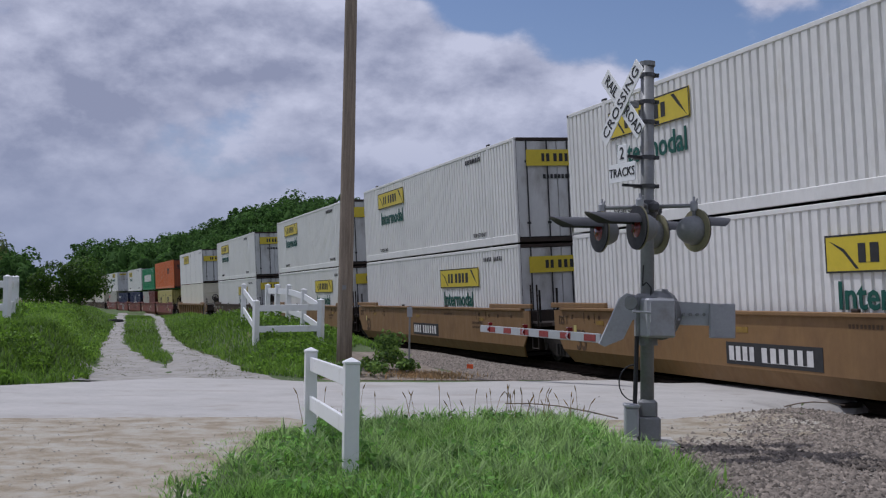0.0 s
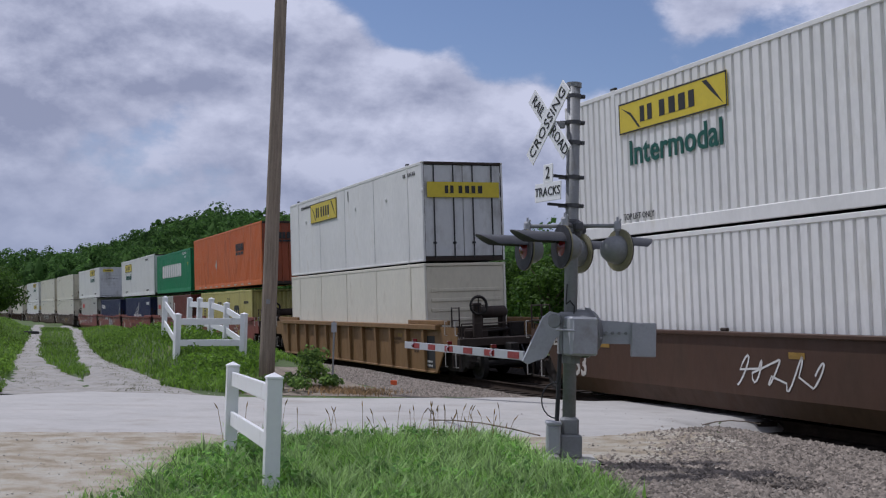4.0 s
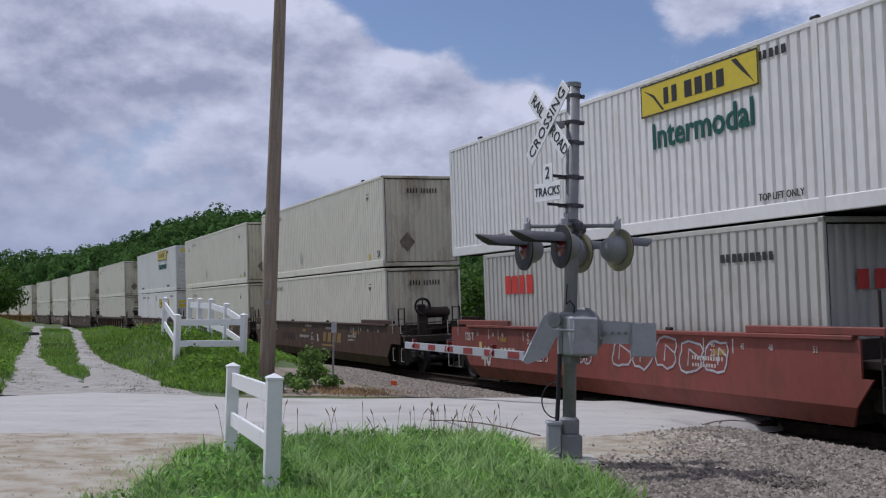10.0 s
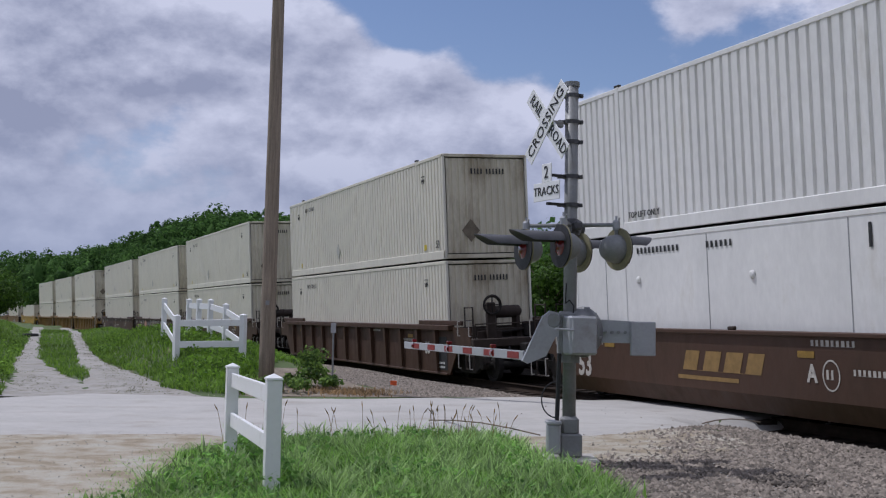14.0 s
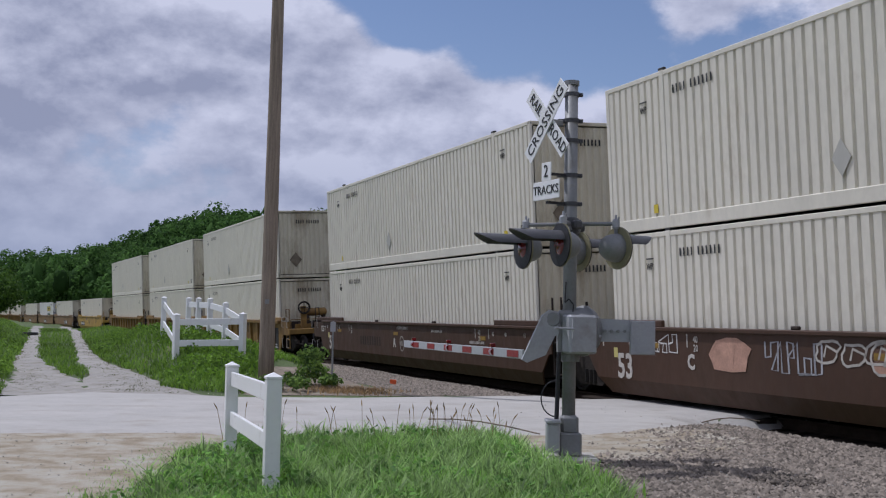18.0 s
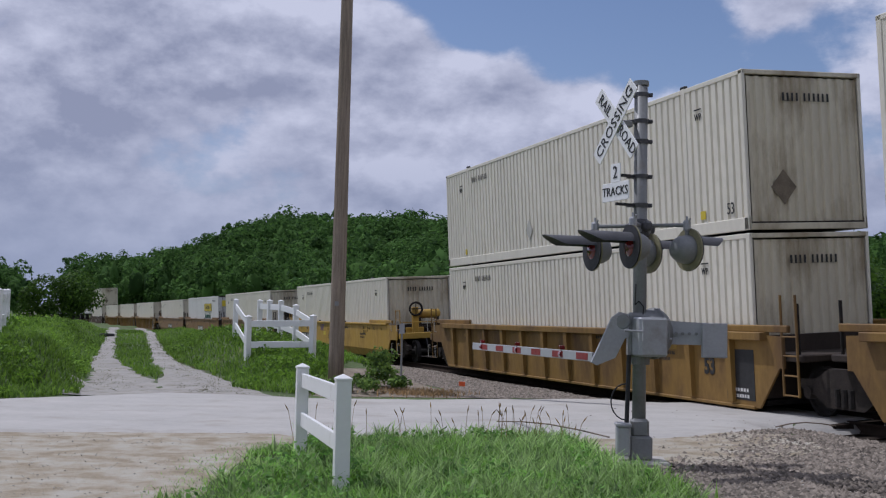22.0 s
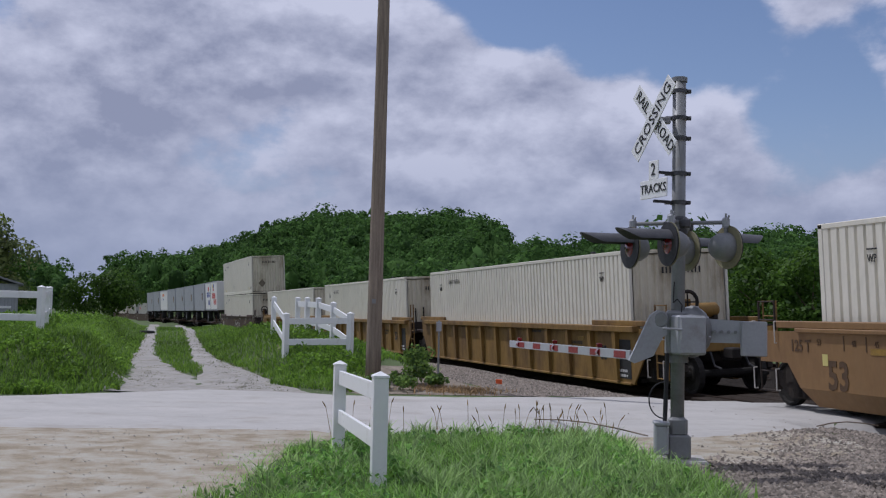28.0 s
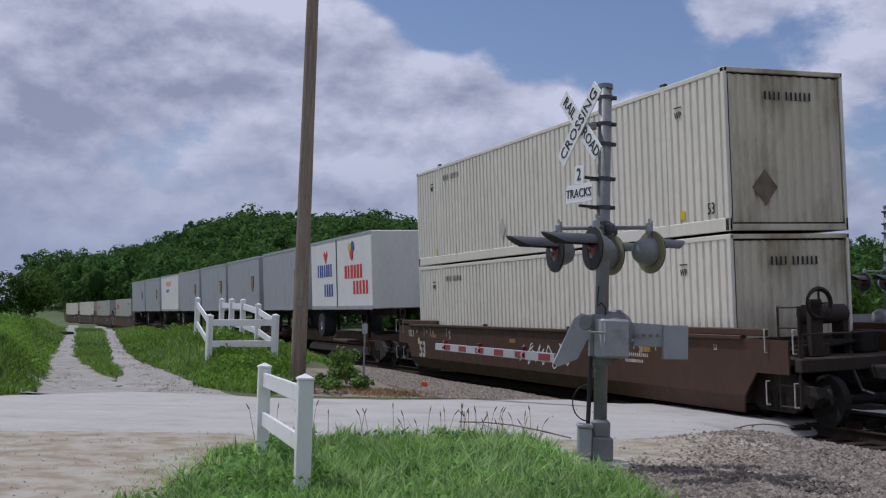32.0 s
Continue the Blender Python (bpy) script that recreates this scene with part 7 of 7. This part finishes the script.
    tx = lane_x(ty) + np.where(rng.uniform(0, 1, 420) < 0.65, 1.0, -1.0) * rng.normal(1.05, 0.28, 420)
    tx, ty = (np.repeat(a, 14) + rng.normal(0, 0.06, 420 * 14) for a in (tx, ty))
    blades("lane_tufts", tx, ty, 0.07, 0.016, rng, leafy("dry_tuft", (0.12, 0.13, 0.06), 0.4, (1.1, 1.0, 0.8)), "scattered dry tufts in the wheel tracks", 1.5)
    # weeds by the pole
    for k, (cx, cy, r, n) in enumerate(((-2.65, 22.3, 0.45, 1100), (-2.95, 22.0, 0.34, 420), (-2.2, 21.7, 0.38, 380), (-3.3, 21.3, 0.4, 420), (-3.9, 21.2, 0.45, 420), (-2.75, 21.2, 0.35, 300))):
        tree(cx, cy, 1.0 if k == 0 else 0.36, r, 0.075, n, M_WEED, "leafy green weed beside the gravel road", 200 + k, "weed", False)
    a = rng.normal(0, 1, (1100, 2)) * np.array([0.45, 0.3]) + np.array([-1.8, 21.5])
    blades("dead_grass", a[:, 0], a[:, 1], 0.12, 0.02, rng, leafy("dead_grass", (0.34, 0.25, 0.14), 0.3, (1.1, 1.0, 0.9)), "orange-tan dead grass beside the gravel road", 1.2)


def stone_shape(rng, n, size):
    """Angular stones: eight-cornered, uneven; arrays of corners and faces."""
    oct_ = np.array([(1, 0, 0), (-1, 0, 0), (0, 1, 0), (0, -1, 0), (0, 0, 1), (0, 0, -1)], float)
    d = oct_[None] * rng.uniform(0.55, 1.25, (n, 6, 1)) + rng.normal(0, 0.22, (n, 6, 3))
    d *= np.array([1, 1, 0.75]) * (size * rng.uniform(0.35, 1.0, (n, 1, 1)) ** 1.3 * 1.75)
    a = rng.uniform(0, 6.28, n)
    c, s = np.cos(a)[:, None], np.sin(a)[:, None]
    d[..., 0], d[..., 1] = d[..., 0] * c - d[..., 1] * s, d[..., 0] * s + d[..., 1] * c
    faces = np.array([(0, 2, 4), (2, 1, 4), (1, 3, 4), (3, 0, 4), (2, 0, 5), (1, 2, 5), (3, 1, 5), (0, 3, 5)])
    return d, faces


def ballast():
    rng = np.random.default_rng(31)
    bed = thing("ballast", "loose grey-tan crushed stone beside the track", "ballast", kind="structure")
    n = 260000
    s, off = rng.uniform(-26, 23, n), -2.1 - 6.4 * rng.uniform(0, 1, n)
    h = np.array([LINE[int(q)][2] for q in np.floor(s)])
    cx, cy = np.array([LINE[int(q)][0] for q in np.floor(s)]), np.array([LINE[int(q)][1] for q in np.floor(s)])
    f = s - np.floor(s)
    x, y = cx + f * np.cos(h) - off * np.sin(h), cy + f * np.sin(h) + off * np.cos(h)
    rag = np.array([noise.noise((a * 0.8, b * 0.8, 9.0)) for a, b in zip(x, y)])
    on_road = (y > np.interp(x, [2.28, 3.14, 3.64, 4.15, 4.6, 6], [14.56, 15.07, 15.54, 16.3, 17.0, 18.5]) + rag * 0.5) & (y < 21.2 + rag * 0.4)
    near = (y <= 18.5) & (off > -8.4 + rag * 1.2) & (x > np.interp(y, [8, 10.5, 11.6, 12.6, 14.5], [1.5, 1.4, 1.75, 2.7, 3.1]) + rag * 0.9 + 0.4 * rng.normal(0, 1, n))
    back = (y > 21.0) & (off > -5.4 + rag)
    ok = (~on_road) & (near | back) | (rng.uniform(0, 1, n) < 0.02) & (off > -5)
    x, y, off = x[ok], y[ok], off[ok]
    z = ground_z(x, y) + 0.008
    d, faces = stone_shape(rng, len(x), 0.024)
    P = d + np.stack([x, y, z], 1)[:, None]
    pick = np.argsort(np.abs(x - 3.3) + np.abs(y - 10.4))[:300]
    rest = np.ones(len(x), bool)
    rest[pick] = False
    k = np.arange(rest.sum())[:, None, None] * 6
    tagged(part("stones", raw_mesh("stones", P[rest].reshape(-1, 3), (k + faces[None, :4]).reshape(-1, 3), 3), M_STONE, bed), kind="stuff")
    shapes = []
    for j in range(12):
        me = raw_mesh("stone", d[pick[j]] / np.abs(d[pick[j]]).max() * 0.045, faces, 3)
        me.materials.append(M_STONE)
        shapes.append(me)
    for j, i in enumerate(pick):
        part("stone", shapes[j % 12], M_STONE, bed, at=pose(x[i], y[i], z[i] + 0.004, rng.uniform(-30, 30), rng.uniform(-30, 30), rng.uniform(0, 360)))


def pebbles():
    """Loose bits of limestone on the road and the dirt beside it."""
    rng = np.random.default_rng(47)
    n = 5000
    y = 7.5 + 13 * rng.uniform(0, 1, n) ** 1.2
    x = -0.5 * y + rng.uniform(0, 1, n) * (0.5 * y + 4)
    rag = np.array([noise.noise((a * 0.9, b * 0.9, 21.0)) + 0.6 * noise.noise((a * 3, b * 3, 2.0)) for a, b in zip(x, y)])
    ok = (rag > -0.2) & ((y > 14.2) | (x < -3.0) | (x > 1.2))
    x, y = x[ok], y[ok]
    d, faces = stone_shape(rng, len(x), 0.009)
    d[..., 2] *= 0.5
    P = d + np.stack([x, y, ground_z(x, y) + 0.03], 1)[:, None]
    k = np.arange(len(x))[:, None, None] * 6
    m = mat("limestone_bits", (0.44, 0.42, 0.38), 0.95, spread=0.15, scale=8, each=0.35)
    tagged(part("road_pebbles", raw_mesh("road_pebbles", P.reshape(-1, 3), (k + faces[None]).reshape(-1, 3), 3), m), "loose pale limestone bits on the gravel road", "gravel", kind="stuff")


def roadside_bits():
    stick = thing("marker_post", "thin grey metal marker post beside the track", "post", m=pose(-2.45, 24.6, gz(-2.45, 24.6) - 0.1))
    part("stem", Shape().tube((0, 0, 0), (0, 0, 1.35), 0.022, n=8), M_ALU, stick)
    part("marker_plate", Shape().box(-0.06, 0.06, -0.03, -0.022, 1.1, 1.32, 0.004), M_ALU_LIGHT, stick, "small pale plate")
    flag = thing("orange_marker", "small orange plastic marker on the ballast", "marker", m=pose(-1.05, 24.2, gz(-1.05, 24.2)))
    part("tab", Shape().box(-0.07, 0.07, -0.01, 0.01, 0.0, 0.13, 0.004), mat("orange_plastic", (0.75, 0.12, 0.03), 0.5, spread=0.1, scale=5), flag)
    tyre = thing("old_tyre", "black object lying at the end of the lane", "tyre", m=pose(-17.4, 46, gz(-17.4, 46) - 0.05))
    part("tread", Shape().lathe([(0.0, 0.2), (0.0, 0.3), (0.05, 0.33), (0.14, 0.33), (0.19, 0.3), (0.19, 0.2), (0.14, 0.17), (0.05, 0.17), (0.0, 0.2)], "Z", 20), M_TYRE, tyre)
    for k, (a, b) in enumerate((((-0.15, 14.2), (1.15, 12.6)), ((3.6, 15.0), (4.5, 15.4)))):
        t = thing("dead_stalk", "long grey dead stalk lying beside the road", "stick")
        part("stem", Shape().chain([(a[0] + (b[0] - a[0]) * q, a[1] + (b[1] - a[1]) * q + 0.05 * math.sin(q * 5), gz(*a) + (0.2 if k == 0 else 0.07) + 0.05 * math.sin(q * 3.1)) for q in (0, 0.25, 0.5, 0.75, 1.0)], 0.009, 6), M_POLE, t)


forest()
tree_line()
shed()
grasses()
ballast()
pebbles()
roadside_bits()

# ---- what moves ----
def run_metres(t):
    """How far the train has run."""
    d = 16.55 * t
    if t > 8:
        q = min(t, 26) - 8
        d += 0.71 * q * q / 36 + 0.71 * max(0, t - 26)
    return d


def motions():
    times = [k * 1.0 for k in range(33)]
    for ob, u in RIDERS:
        rise = Matrix.Translation((0, 0, ob.get("rise", 0.0)))
        walk(ob, [(t, on_track(u + run_metres(t)) @ rise) for t in times])
    # wheels: all axles at one place in their bogie turn alike and share their keys
    for k in (-0.89, 0.89):
        alike = [w for place, w in AXLES if place == k] + [o for o in scene.objects if o.name.startswith("wheelset") and abs(o.location.x - k) < 0.01]
        first = alike[0]
        walk(first, [(f / FPS, pose(k, 0, 0.42) @ Matrix.Rotation(run_metres(f / FPS) / 0.42, 4, "Y")) for f in range(0, 32 * FPS + 1)])
        for w in alike[1:]:
            if w is first:
                continue
            w.rotation_mode = "QUATERNION"
            d = w.animation_data_create()
            d.action = first.animation_data.action
            d.action_slot = first.animation_data.action_slot


motions()
